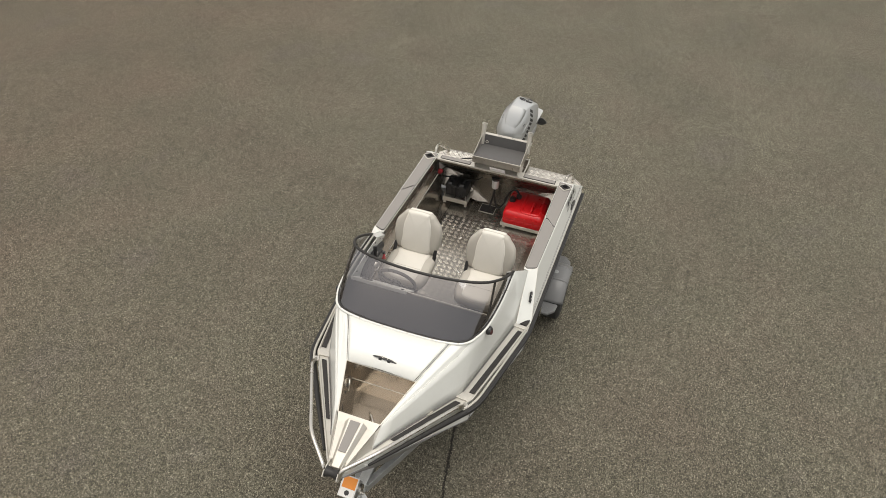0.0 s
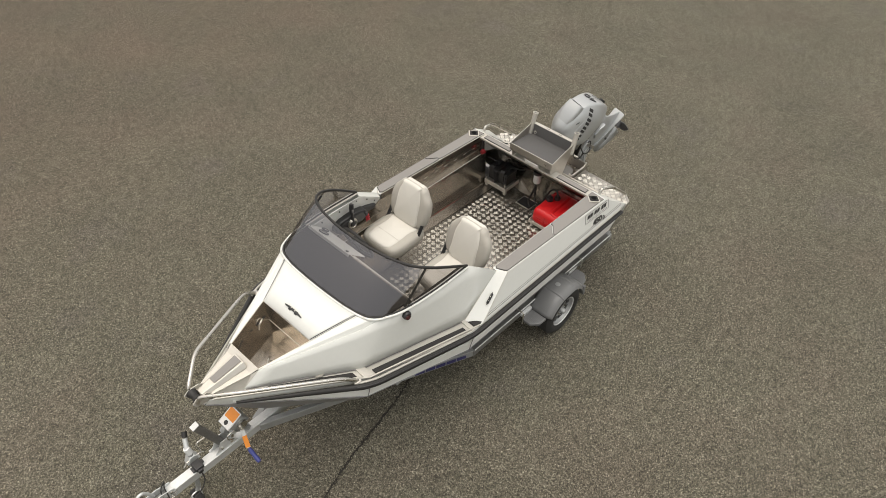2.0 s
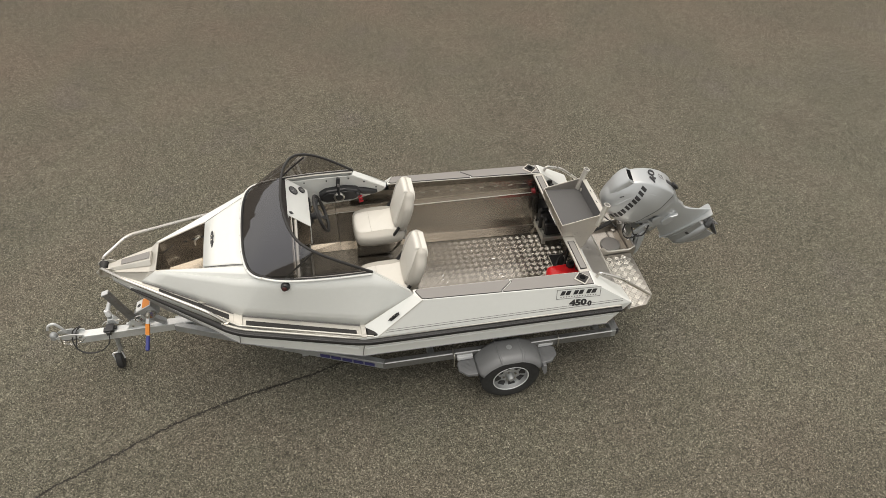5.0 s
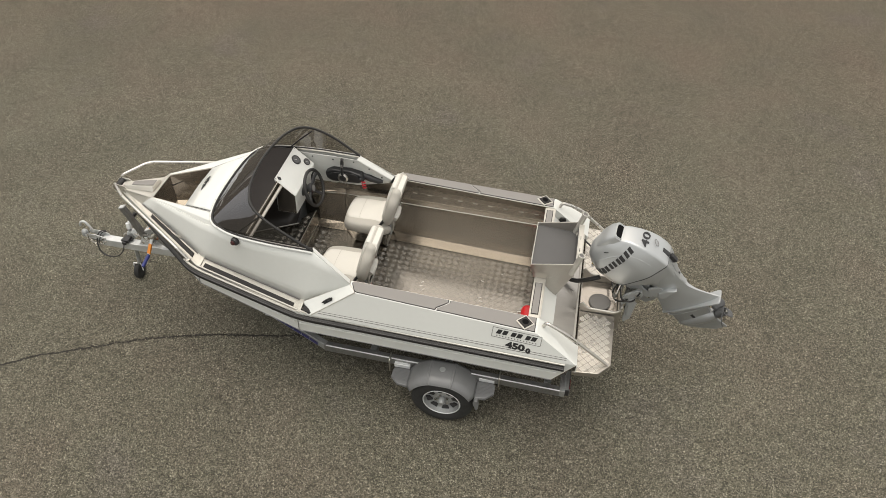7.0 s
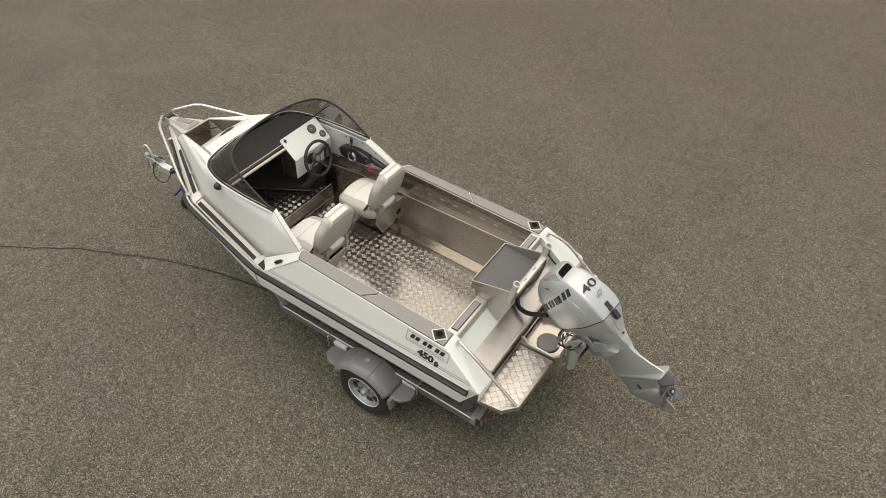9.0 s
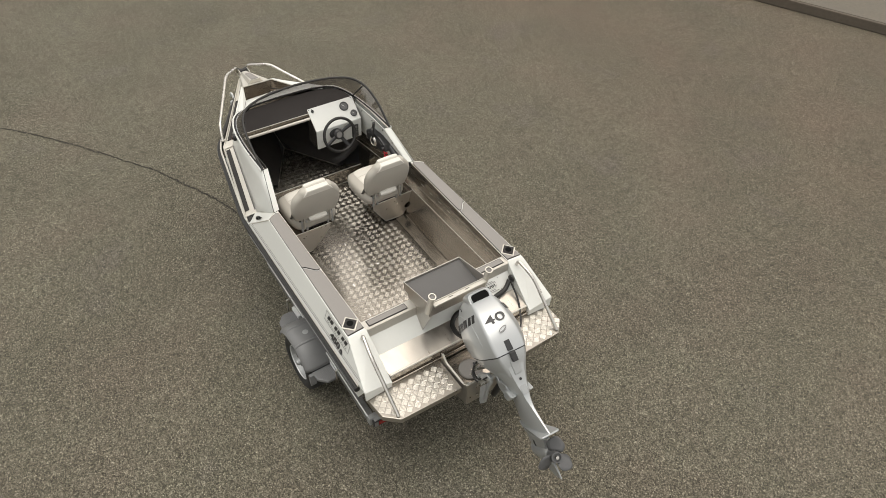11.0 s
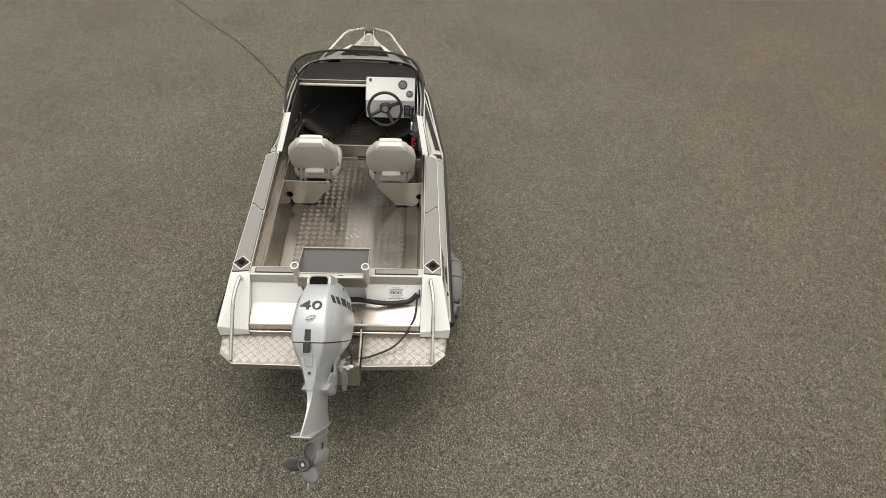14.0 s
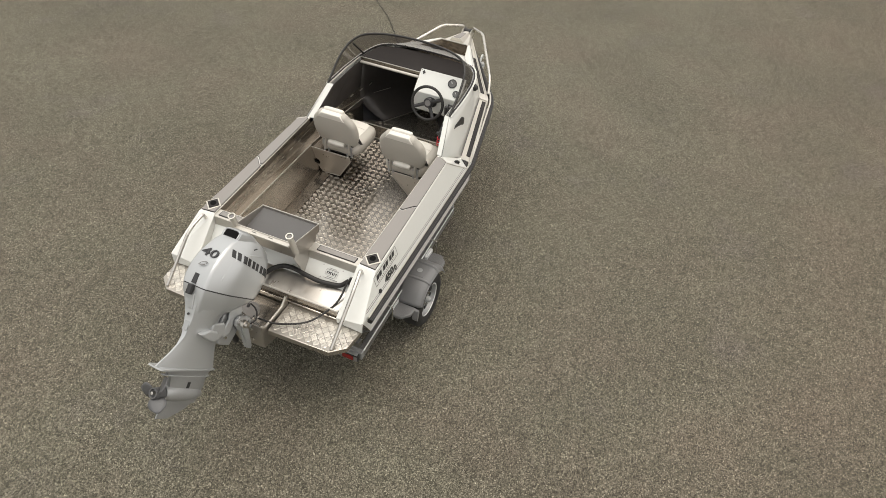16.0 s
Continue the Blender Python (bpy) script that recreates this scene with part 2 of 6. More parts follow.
LABEL = surface("white_label", (0.75, 0.74, 0.72), 0.4, vary=0.03, grain=60, grime=8, relief=0.0)
GAUGE = surface("gauge_face", (0.10, 0.10, 0.10), 0.25, vary=0.1, grain=60, grime=8, relief=0.0)
CONCRETE_PALE = surface("pale_concrete", (0.40, 0.375, 0.325), 0.85, vary=0.12, grain=30, grime=1.5, relief=0.3)
CONCRETE = surface("weathered_concrete", (0.120, 0.106, 0.084), 0.85, vary=0.28, grain=30, grime=1.2, relief=0.3)
CONCRETE_DARK = surface("dark_concrete_face", (0.10, 0.082, 0.062), 0.85, vary=0.25, grain=20, grime=1.5, relief=0.3)
CRACK = surface("cracked_tar", (0.014, 0.011, 0.007), 0.8, vary=0.4, grain=150, grime=12, relief=0.5)


def asphalt_material():
    m, nt, bs = material("chip_asphalt")
    v = coords(nt)
    chips = node(nt, "TexVoronoi", Scale=122.0, Randomness=1.0)
    small = node(nt, "TexVoronoi", Scale=240.0, Randomness=1.0)
    clump = node(nt, "TexNoise", Scale=52.0, Detail=3.0, Roughness=0.8)
    patch, mid = node(nt, "TexNoise", Scale=0.55, Detail=5.0, Roughness=0.62), node(nt, "TexNoise", Scale=7.0, Detail=6.0, Roughness=0.72)
    mottle = node(nt, "TexNoise", Scale=19.0, Detail=2.0, Roughness=0.7)
    hue = node(nt, "TexNoise", Scale=0.7, Detail=4.0, Roughness=0.6)
    for n in (chips, small, clump, patch, mid, hue, mottle):
        nt.links.new(v, n.inputs["Vector"])
    one = node(nt, "SeparateColor")
    nt.links.new(chips.outputs["Color"], one.inputs[0])
    two = node(nt, "SeparateColor")
    nt.links.new(small.outputs["Color"], two.inputs[0])
    base = ramp(nt, one.outputs[0], [(0.0, (0.048, 0.0447, 0.0366)), (0.30, (0.083, 0.077, 0.0628)), (0.66, (0.131, 0.122, 0.0995)), (0.92, (0.185, 0.172, 0.141)), (1.0, (0.30, 0.281, 0.236))])
    grit = ramp(nt, two.outputs[1], [(0.0, (0.57, 0.57, 0.57)), (0.6, (1.0, 1.0, 1.0)), (0.93, (1.30, 1.29, 1.26)), (1.0, (1.6, 1.58, 1.52))])
    col = mixed(nt, 1.0, base, grit, "MULTIPLY")
    col = mixed(nt, 1.0, col, ramp(nt, clump.outputs["Fac"], [(0.32, (0.72, 0.72, 0.72)), (0.5, (1.0, 1.0, 1.0)), (0.68, (1.34, 1.33, 1.31))]), "MULTIPLY")
    col = mixed(nt, 1.0, col, ramp(nt, mottle.outputs["Fac"], [(0.32, (0.84, 0.84, 0.84)), (0.5, (1.0, 1.0, 1.0)), (0.68, (1.16, 1.16, 1.15))]), "MULTIPLY")
    tone = ramp(nt, hue.outputs["Fac"], [(0.30, (1.035, 0.988, 0.950)), (0.45, (1.005, 0.995, 0.948)), (0.56, (0.988, 1.003, 0.942)), (0.70, (0.985, 0.975, 0.990))])
    col = mixed(nt, 1.0, col, tone, "MULTIPLY")
    col = mixed(nt, 1.0, col, ramp(nt, patch.outputs["Fac"], [(0.3, (0.88, 0.88, 0.88)), (0.7, (1.10, 1.10, 1.10))]), "MULTIPLY")
    col = mixed(nt, 1.0, col, ramp(nt, mid.outputs["Fac"], [(0.3, (0.88, 0.88, 0.88)), (0.7, (1.12, 1.12, 1.12))]), "MULTIPLY")
    # rusty dust blown over the yard towards the apron, and dark worn drifts
    place = node(nt, "SeparateXYZ")
    nt.links.new(v, place.inputs[0])
    drift = node(nt, "MapRange")
    drift.inputs[1].default_value, drift.inputs[2].default_value = -2.2, -6.5
    nt.links.new(place.outputs["Y"], drift.inputs[0])
    dust = node(nt, "Math")
    dust.operation = "MULTIPLY"
    nt.links.new(drift.outputs[0], dust.inputs[0])
    nt.links.new(ramp(nt, patch.outputs["Fac"], [(0.25, (0.35, 0.35, 0.35)), (0.6, (1.0, 1.0, 1.0))]), dust.inputs[1])
    col = mixed(nt, 1.0, col, mixed(nt, dust.outputs[0], (1.0, 1.0, 1.0), (0.96, 0.88, 0.865)), "MULTIPLY")
    nt.links.new(col, bs.inputs["Base Color"])
    bs.inputs["Roughness"].default_value = 0.85
    bs.inputs["Specular IOR Level"].default_value = 0.1
    b = bump(nt, bs, chips.outputs["Distance"], 0.8, 0.006)
    b.invert = True
    return m


def glass_material(name, tint, rough=0.04, see=0.6):
    """A thin tinted sheet: part of the light goes straight through, coloured; the rest is mirrored by its gloss."""
    m, nt, bs = material(name)
    out = nt.nodes["Material Output"]
    clear = node(nt, "BsdfTransparent")
    clear.inputs[0].default_value = (*tint, 1)
    gloss = node(nt, "BsdfGlossy", Roughness=rough)
    gloss.inputs[0].default_value = (0.88, 0.89, 0.95, 1)
    facing = node(nt, "LayerWeight", Blend=0.5)
    rise = node(nt, "Math")
    rise.operation, rise.inputs[1].default_value = "POWER", 4.0
    nt.links.new(facing.outputs["Facing"], rise.inputs[0])
    span = node(nt, "MapRange")
    span.inputs[3].default_value, span.inputs[4].default_value = 0.115, 0.80
    nt.links.new(rise.outputs[0], span.inputs[0])
    mx = node(nt, "MixShader")
    nt.links.new(span.outputs[0], mx.inputs[0])
    nt.links.new(clear.outputs[0], mx.inputs[1])
    nt.links.new(gloss.outputs[0], mx.inputs[2])
    nt.links.new(mx.outputs[0], out.inputs["Surface"])
    nt.nodes.remove(bs)
    return m


ASPHALT = asphalt_material()
TINT = glass_material("smoked_acrylic", (0.55, 0.535, 0.53))
# darker alloy sheet, holds the shade under gunwale and motor well
ALLOY_DARK = surface("darkened_alloy_sheet", (0.20, 0.178, 0.148), 0.30, metal=0.9, vary=0.12, grain=25, grime=5, stretch=(1, 5, 5), relief=0.04, rough_vary=0.08)
# near-black colour carries the shade and dark reflections on bare alloy
CUDDY = surface("shaded_cuddy_alloy", (0.048, 0.043, 0.039), 0.48, metal=0.0, vary=0.2, grain=25, grime=4, relief=0.05)
PLATFORM = surface("platform_plate", (0.40, 0.375, 0.335), 0.33, metal=0.85, vary=0.10, grain=30, grime=3, relief=0.04)
TREAD_PALE = surface("platform_tread_bar", (0.66, 0.63, 0.57), 0.32, metal=0.8, vary=0.07, grain=60, grime=5, relief=0.03)
LENS_NAV = surface("dark_red_lens", (0.045, 0.008, 0.008), 0.25, vary=0.1, grain=60, grime=8, relief=0.0, coat=0.4)
LENS_RED = surface("red_lens", (0.20, 0.010, 0.010), 0.15, vary=0.1, grain=60, grime=8, relief=0.0, coat=0.6)

# ---- ground ----
g = [(-600, -600, 0), (600, -600, 0), (600, 600, 0), (-600, 600, 0)]
tagged(link("ground", g, [(0, 1, 2, 3)], ASPHALT), "worn grey-brown chip asphalt yard", "ground", kind="structure")


def crack_shape(keys, width, seed):
    """A broken hairline with dark grit scattered along it."""
    rnd = random.Random(seed)
    path = curve_pts([(x, y, 0) for x, y in keys], 40)
    v, f, mids = [], [], []
    for i, p in enumerate(path):
        d = (path[min(i + 1, len(path) - 1)] - path[max(i - 1, 0)]).normalized()
        side = Vector((-d.y, d.x, 0))
        off = 0.020 * noise.noise(p * 7) + 0.008 * noise.noise(p * 31) + rnd.uniform(-0.004, 0.004)
        w = width * rnd.uniform(0.20, 0.72) * (0.5 + 0.9 * abs(noise.noise(p * 3 + Vector((5, 1, 2)))))
        mids.append((p + side * off, side))
        for s in (-1, 1):
            q = p + side * (off + s * w)
            v.append((q.x, q.y, 0.003))
    f = [(2 * i, 2 * i + 1, 2 * i + 3, 2 * i + 2) for i in range(len(path) - 1) if rnd.random() > 0.10]
    for (p, side), (q, _) in zip(mids, mids[1:]):
        wide = 0.5 + 1.1 * abs(noise.noise(p * 2.3 + Vector((9, 4, 1))))
        for k in range(max(2, int((q - p).length * 420))):
            c = p.lerp(q, rnd.random()) + side * rnd.gauss(0, width * 0.62 * wide)
            r, turn, n = rnd.uniform(0.0026, 0.0070), rnd.uniform(0, 6.28), len(v)
            v += [(c.x + r * rnd.uniform(0.6, 1.3) * math.cos(turn + 1.2566 * j), c.y + r * rnd.uniform(0.6, 1.3) * math.sin(turn + 1.2566 * j), 0.0034 + 0.0002 * rnd.random()) for j in range(5)]
            f.append(tuple(range(n, n + 5)))
    return v, f


crack_v, crack_f = crack_shape([(1.2, 0.12), (2.06, 0.335), (2.36, 0.40), (2.63, 0.455), (2.90, 0.508), (3.18, 0.567), (3.43, 0.648), (3.70, 0.728), (4.02, 0.872), (4.51, 1.08), (4.83, 1.265), (5.14, 1.455), (5.80, 1.88), (6.40, 2.32), (7.28, 3.12), (8.2, 3.9)], 0.0150, 3)
tagged(link("ground_crack", crack_v, crack_f, CRACK), "thin dark winding crack in the asphalt", "crack", kind="structure")

# raised concrete apron at the yard's far edge
apron = thing("concrete_apron", "raised weathered concrete apron with a darker kerb face", "kerb", kind="structure")
rim = [(6.24, -9.10), (1.2, -10.70), (-2.0, -24.0), (14.0, -26.0), (9.0, -12.0)]
link("slab", *prism([(x - 0.02, y - 0.045) for x, y in rim], 0.02, 0.185, "z"), CONCRETE, apron, bevel=0.012)
link("kerb_face", *prism(rim, 0.0, 0.172, "z"), CONCRETE_DARK, apron, bevel=0.015)

# pale concrete block beyond the apron
block = thing("concrete_block", "pale weathered concrete block standing at the yard's edge", "block", kind="structure")
foot = [(10.06, -7.30), (10.90, -9.35), (13.00, -8.55), (12.16, -6.50)]
link("body", *prism(foot, 0.0, 0.55, "z"), CONCRETE_PALE, block, bevel=0.05, segments=3)

# ---- boat: plate hull and decks ----
# lines of the port side, as keys of x (to the bow), y (to port) and z
EDGE = [(-0.44, 0.900, 0.945), (1.878, 0.873, 1.003), (2.854, 0.665, 1.148), (3.85, 0.055, 1.318)]
RUB = [(-0.352, 0.905, 0.893), (1.882, 0.866, 0.948), (2.876, 0.700, 1.122), (3.690, 0.163, 1.242)]
CHINE = [(-0.27, 0.876, 0.680), (1.903, 0.849, 0.747), (2.883, 0.644, 0.914), (3.87, 0.018, 1.25)]
KEEL = [(-0.40, 0.0, 0.45), (1.9, 0.0, 0.48), (2.88, 0.0, 0.60), (3.5, 0.0, 0.90), (3.87, 0.0, 1.25)]
STEP = [(1.865, 0.748, 1.014), (2.845, 0.562, 1.160), (3.11, 0.412, 1.205), (3.50, 0.198, 1.272), (3.82, 0.050, 1.335)]
GUN_OUT = [(-0.10, 0.833, 1.176), (1.377, 0.800, 1.279)]
GUN_IN = [(-0.10, 0.684, 1.190), (1.430, 0.688, 1.292)]
SCREEN_BASE = [(1.749, 0.653, 1.526), (2.10, 0.652, 1.540), (2.40, 0.626, 1.552), (2.58, 0.574, 1.566), (2.68, 0.490, 1.576), (2.722, 0.330, 1.584), (2.735, 0.160, 1.587), (2.738, 0.0, 1.588)]
SCREEN_TOP = [(1.749, 0.653, 1.532), (1.98, 0.655, 1.695), (2.15, 0.622, 1.795), (2.265, 0.540, 1.845), (2.330, 0.400, 1.865), (2.360, 0.260, 1.873), (2.375, 0.13, 1.876), (2.380, 0.0, 1.877)]
FOLD = [(2.60, 0.580, 1.540), (3.460, 0.174, 1.408)]

boat = thing("boat", "white plate-alloy runabout with a smoked windscreen, on a trailer", "boat")


def pair(name, shape, mat, parent=boat, label="", **more):
    """The part on the port side and its like to starboard."""
    return [link(name, *s, mat, parent, label, **more) for s in (shape, mirrored(shape))]


def strip_between(a, b, xs_a, xs_b=None):
    """A skin between two lines at the given stations."""
    xs_b = xs_b or xs_a
    v = []
    for p, q in zip(xs_a, xs_b):
        v += [(p, *line_at(a, p)), (q, *line_at(b, q))]
    return v, [(2 * i, 2 * i + 2, 2 * i + 3, 2 * i + 1) for i in range(len(xs_a) - 1)]


# hull below and the flared topside strip
xs = [-0.27, 0.75, 1.905, 2.4, 2.878, 3.2, 3.5, 3.85]
rings = []
for x in xs:
    k, c = line_at(KEEL, x), line_at(CHINE, x)
    bilge = (c[0] * 0.76, k[1] + 0.34 * (c[1] - k[1]))
    rings.append([(x, -c[0], c[1]), (x, -bilge[0], bilge[1]), (x, 0.0, k[1]), (x, bilge[0], bilge[1]), (x, c[0], c[1])])
under = loft(rings, caps=False, closed=False)
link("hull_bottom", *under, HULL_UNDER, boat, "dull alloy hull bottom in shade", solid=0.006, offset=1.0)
top_x, low_x = [-0.44, 1.878, 2.848, 3.83], [-0.27, 1.905, 2.878, 3.85]
pair("topside", strip_between(CHINE, EDGE, low_x, top_x), WHITE, label="white painted topside plate", solid=0.008, offset=1.0)
seam = []
for x0, x1 in ((-0.30, 1.88), (1.93, 2.86), (2.90, 3.7)):
    a = (x0, *[0.55 * p + 0.45 * q for p, q in zip(line_at(CHINE, x0), line_at(EDGE, x0))])
    b = (x1, *[0.55 * p + 0.45 * q for p, q in zip(line_at(CHINE, x1), line_at(EDGE, x1))])
    seam.append(tube([(a[0], a[1] + 0.006, a[2]), (b[0], b[1] + 0.006, b[2])], 0.009, 6))
pair("pressed_rib", join(*seam), WHITE)
for x in (1.895, 2.868):
    c, e = line_at(CHINE, x + 0.01), line_at(EDGE, x - 0.015)
    pair("plate_seam", tube([(x + 0.01, c[0] + 0.009, c[1]), (x - 0.012, e[0] + 0.009, e[1] - 0.07)], 0.0035, 6), INK_GREY)

# transom plate
tp = [(-0.27, -0.876, 0.680), (-0.27, 0.0, 0.45), (-0.27, 0.876, 0.680), (-0.44, 0.900, 0.945), (-0.43, 0.66, 0.88), (-0.43, -0.66, 0.88), (-0.44, -0.900, 0.945)]
link("transom", tp, [tuple(range(7))], ALLOY_BARE, boat, solid=0.006)

# rubber rub rail, with a lighter groove along it
rail_path = rounded(RUB, 0.12)
n_r = len(rail_path)
tap = [1.0] * n_r
tap[-1], tap[-2], tap[0] = 0.35, 0.9, 0.8
pair("rub_rail", tube([(p[0], p[1] + 0.008, p[2]) for p in rail_path], 0.030, 10, 1.0, tap), RUBBER, label="black rubber rub rail", smooth=50)
pair("rail_groove", tube([(p[0], p[1] + 0.031, p[2] + 0.016) for p in rail_path[:-1]], 0.0075, 6), PLASTIC)
pair("rail_channel", tube([(p[0], p[1] - 0.004, p[2] + 0.036) for p in rail_path[:-1]], 0.010, 8), ALLOY_PALE)

# sloping side panel beside the cockpit
sp = [(-0.44, 0.900, 0.945), (0.6, *line_at(EDGE, 0.6)), (1.76, *line_at(EDGE, 1.76)), (1.377, 0.800, 1.279), (0.6, *line_at(GUN_OUT, 0.6)), (-0.10, 0.833, 1.176)]
pair("side_panel", (sp, [(5, 4, 1, 0), (4, 3, 2, 1)]), WHITE, label="white painted side panel", solid=0.006, bevel=0.003)
low = [(-0.36, *line_at(EDGE, -0.36)), (1.70, *line_at(EDGE, 1.70))]
for up in (0.030, 0.048):
    pair("pinstripe", tube([(x, y - up * 0.34 + 0.001, z + up) for x, y, z in low], 0.0032, 6), INK_GREY)
# slanted panel with the side cleat
cp = [(1.438, 0.726, 1.284), (1.377, 0.800, 1.280), (1.76, 0.872, 0.998), (1.865, 0.758, 1.014)]
pair("cleat_panel", (cp, [(0, 1, 2, 3)]), WHITE, label="white slanted panel", solid=0.006, bevel=0.003)
pair("panel_outline", join(tube([cp[0], cp[3]], 0.005, 6), tube([cp[1], cp[2]], 0.005, 6), tube([cp[0], cp[1]], 0.004, 6)), ALLOY_PALE)

# cabin side, from the step up to the windscreen and forward to the bow
base = curve_pts(SCREEN_BASE, 6)
side_top = [p for p in base if p.y > 0.565]
k = len(side_top)
v, f = [], []
for i, p in enumerate(side_top):
    t = i / (k - 1)
    x = 1.865 + t * (2.845 - 1.865)
    q = Vector((x, *line_at(STEP, x)))
    for j in range(5):
        s = j / 4
        w = q.lerp(p, s)
        w.y += 0.004 * math.sin(math.pi * s)
        v.append(w)
for i in range(k - 1):
    for j in range(4):
        a = i * 5 + j
        f.append((a, a + 5, a + 6, a + 1))
m0 = len(v)
v.append(Vector((1.438, 0.724, 1.284)))
f += [(m0, j, j + 1) for j in range(4)]
fo0, fo1 = Vector(FOLD[0]), Vector(FOLD[1])
rows = []
for i in range(1, 7):
    t = i / 6
    x = 2.845 + t * (3.60 - 2.845)
    a, b = Vector((x, *line_at(STEP, x))), fo0.lerp(fo1, t)
    rows.append([len(v) + j for j in range(5)])
    v += [a.lerp(b, j / 4) for j in range(5)]
prev = [(k - 1) * 5 + j for j in range(5)]
for r in rows:
    f += [(prev[j], r[j], r[j + 1], prev[j + 1]) for j in range(4)]
    prev = r
pair("cabin_side", (v, f), WHITE, label="white painted cabin side", smooth=18, solid=0.006)
pair("step_seam", tube([(x, line_at(STEP, x)[0] + 0.010, line_at(STEP, x)[1] + 0.007) for x in (1.875, 2.835, 3.11, 3.50, 3.59)], 0.0040, 6), INK_GREY)

# side deck outside the cabin, its grip strips and welded brackets
sx = [1.862 + i * (2.840 - 1.862) / 10 for i in range(10)] + [2.840 + i * 0.096 for i in range(11)]
deck_rings = []
for x in sx:
    o, q = line_at(EDGE, x), line_at(STEP, x)
    deck_rings.append([(x, *o), (x, *q), (x, q[0], q[1] - 0.006), (x, o[0], o[1] - 0.006)])
deck_plates = loft(deck_rings)
pair("side_deck", deck_plates, ALLOY_PALE, label="pale side deck")


def deck_band(x0, x1, s0, s1, lift, n=12, thick=0.008):
    """A band lying on the side deck; s runs from its outer to its inner edge."""
    rings = []
    for i in range(n + 1):
        x = x0 + (x1 - x0) * i / n
        o, q = Vector((x, *line_at(EDGE, x))), Vector((x, *line_at(STEP, x)))
        a, b = o.lerp(q, s0), o.lerp(q, s1)
        rings.append([(x, a.y, a.z + lift), (x, b.y, b.z + lift), (x, b.y, b.z + lift - thick), (x, a.y, a.z + lift - thick)])
    return loft(rings)


pair("grip_strip", deck_band(1.93, 2.79, 0.16, 0.54, 0.007), STRIP, label="black grip strip")
pair("grip_strip", deck_band(2.92, 3.46, 0.30, 0.72, 0.007), STRIP, label="black grip strip")
pair("grip_patch", plate([(1.735, 0.866, 1.012), (1.845, 0.850, 1.012), (1.845, 0.790, 1.024)], 0.008), STRIP)
pair("deck_bracket", deck_band(1.855, 1.895, 0.0, 1.0, 0.012, 1, 0.012), ALLOY_PALE, bevel=0.003)
pair("deck_bracket", deck_band(2.815, 2.885, 0.05, 1.0, 0.012, 2, 0.012), ALLOY_PALE, bevel=0.003)
pair("deck_edge_tube", tube([(x, line_at(EDGE, x)[0] - 0.004, line_at(EDGE, x)[1] + 0.006) for x in (1.80, 2.848, 3.80)], 0.008, 8), ALLOY_PALE, smooth=50)

# foredeck round the open anchor well
front = [p for p in base if p.y <= 0.565]
WELL_A, WELL_F = (3.063, 0.280, 1.464), (3.458, 0.165, 1.402)
hatch_pts = [p for p in front if p.y < 0.44]
v, f = [], []
for p in hatch_pts:
    t = p.y / 0.44
    q = Vector((3.063, 0.280 * t, 1.478 - 0.014 * t))
    for j in range(4):
        w = p.lerp(q, j / 3)
        w.z += 0.004 * math.sin(math.pi * j / 3)
        v.append(w)
nh = len(hatch_pts)
f = [(i * 4 + j, i * 4 + j + 1, i * 4 + j + 5, i * 4 + j + 4) for i in range(nh - 1) for j in range(3)]
fused = [[(p.x, p.y, p.z) for p in v[i * 4:i * 4 + 4]] for i in range(nh)]
fused += [[(x, -y, z) for x, y, z in r] for r in reversed(fused[:-1])]
link("foredeck", *loft(fused, caps=False, closed=False), WHITE, boat, "white painted foredeck", smooth=30, solid=0.006)
shoulder = [p for p in front if p.y >= 0.42]
poly = list(reversed(shoulder)) + [fo0 + Vector((0, 0, 0.002)), fo1, Vector(WELL_F), Vector(WELL_A)]
pair("deck_shoulder", (poly[::-1], [tuple(range(len(poly)))]), WHITE, label="white painted deck shoulder", solid=0.006)
sc = hatch_pts[0]
pair("seam_backing", tube([(sc.x + 0.002, sc.y + 0.004, sc.z - 0.016), (3.057, 0.281, 1.456)], 0.014, 8), WHITE)
pair("hatch_seam", tube([(sc.x + 0.006, sc.y + 0.006, sc.z - 0.002), (3.057, 0.281, 1.470)], 0.0030, 6), INK_GREY)

# anchor well, a bare alloy box with a lip
wt = [(3.063, -0.280, 1.462), (3.063, 0.280, 1.462), (3.458, 0.165, 1.400), (3.458, -0.165, 1.400)]
wb = [(3.075, -0.225, 1.13), (3.075, 0.225, 1.13), (3.42, 0.10, 1.16), (3.42, -0.10, 1.16)]
link("anchor_well", wt + wb, [(0, 4, 5, 1), (1, 5, 6, 2), (2, 6, 7, 3), (3, 7, 4, 0), (4, 7, 6, 5)], ALLOY_BARE, boat, "bare alloy anchor well", solid=0.004)
link("well_lip", *tube([(x, y, z + 0.002) for x, y, z in wt], 0.006, 6, close=True), ALLOY_PALE, boat)
link("well_seam", *tube([(3.071, -0.245, 1.27), (3.071, 0.245, 1.27)], 0.004, 6), ALLOY_PALE, boat)
link("well_eye", *tube(rounded([(3.36, 0.05, 1.17), (3.34, 0.05, 1.20), (3.30, 0.02, 1.20), (3.27, -0.01, 1.20), (3.25, -0.02, 1.165)], 0.02), 0.008, 8), STEEL, boat, smooth=60)
pair("well_slot", join(*[box(x, x + 0.05, 0.238 - i * 0.016, 0.242 - i * 0.016, 1.33, 1.342) for i, x in enumerate((3.10, 3.17, 3.24))]), INK)

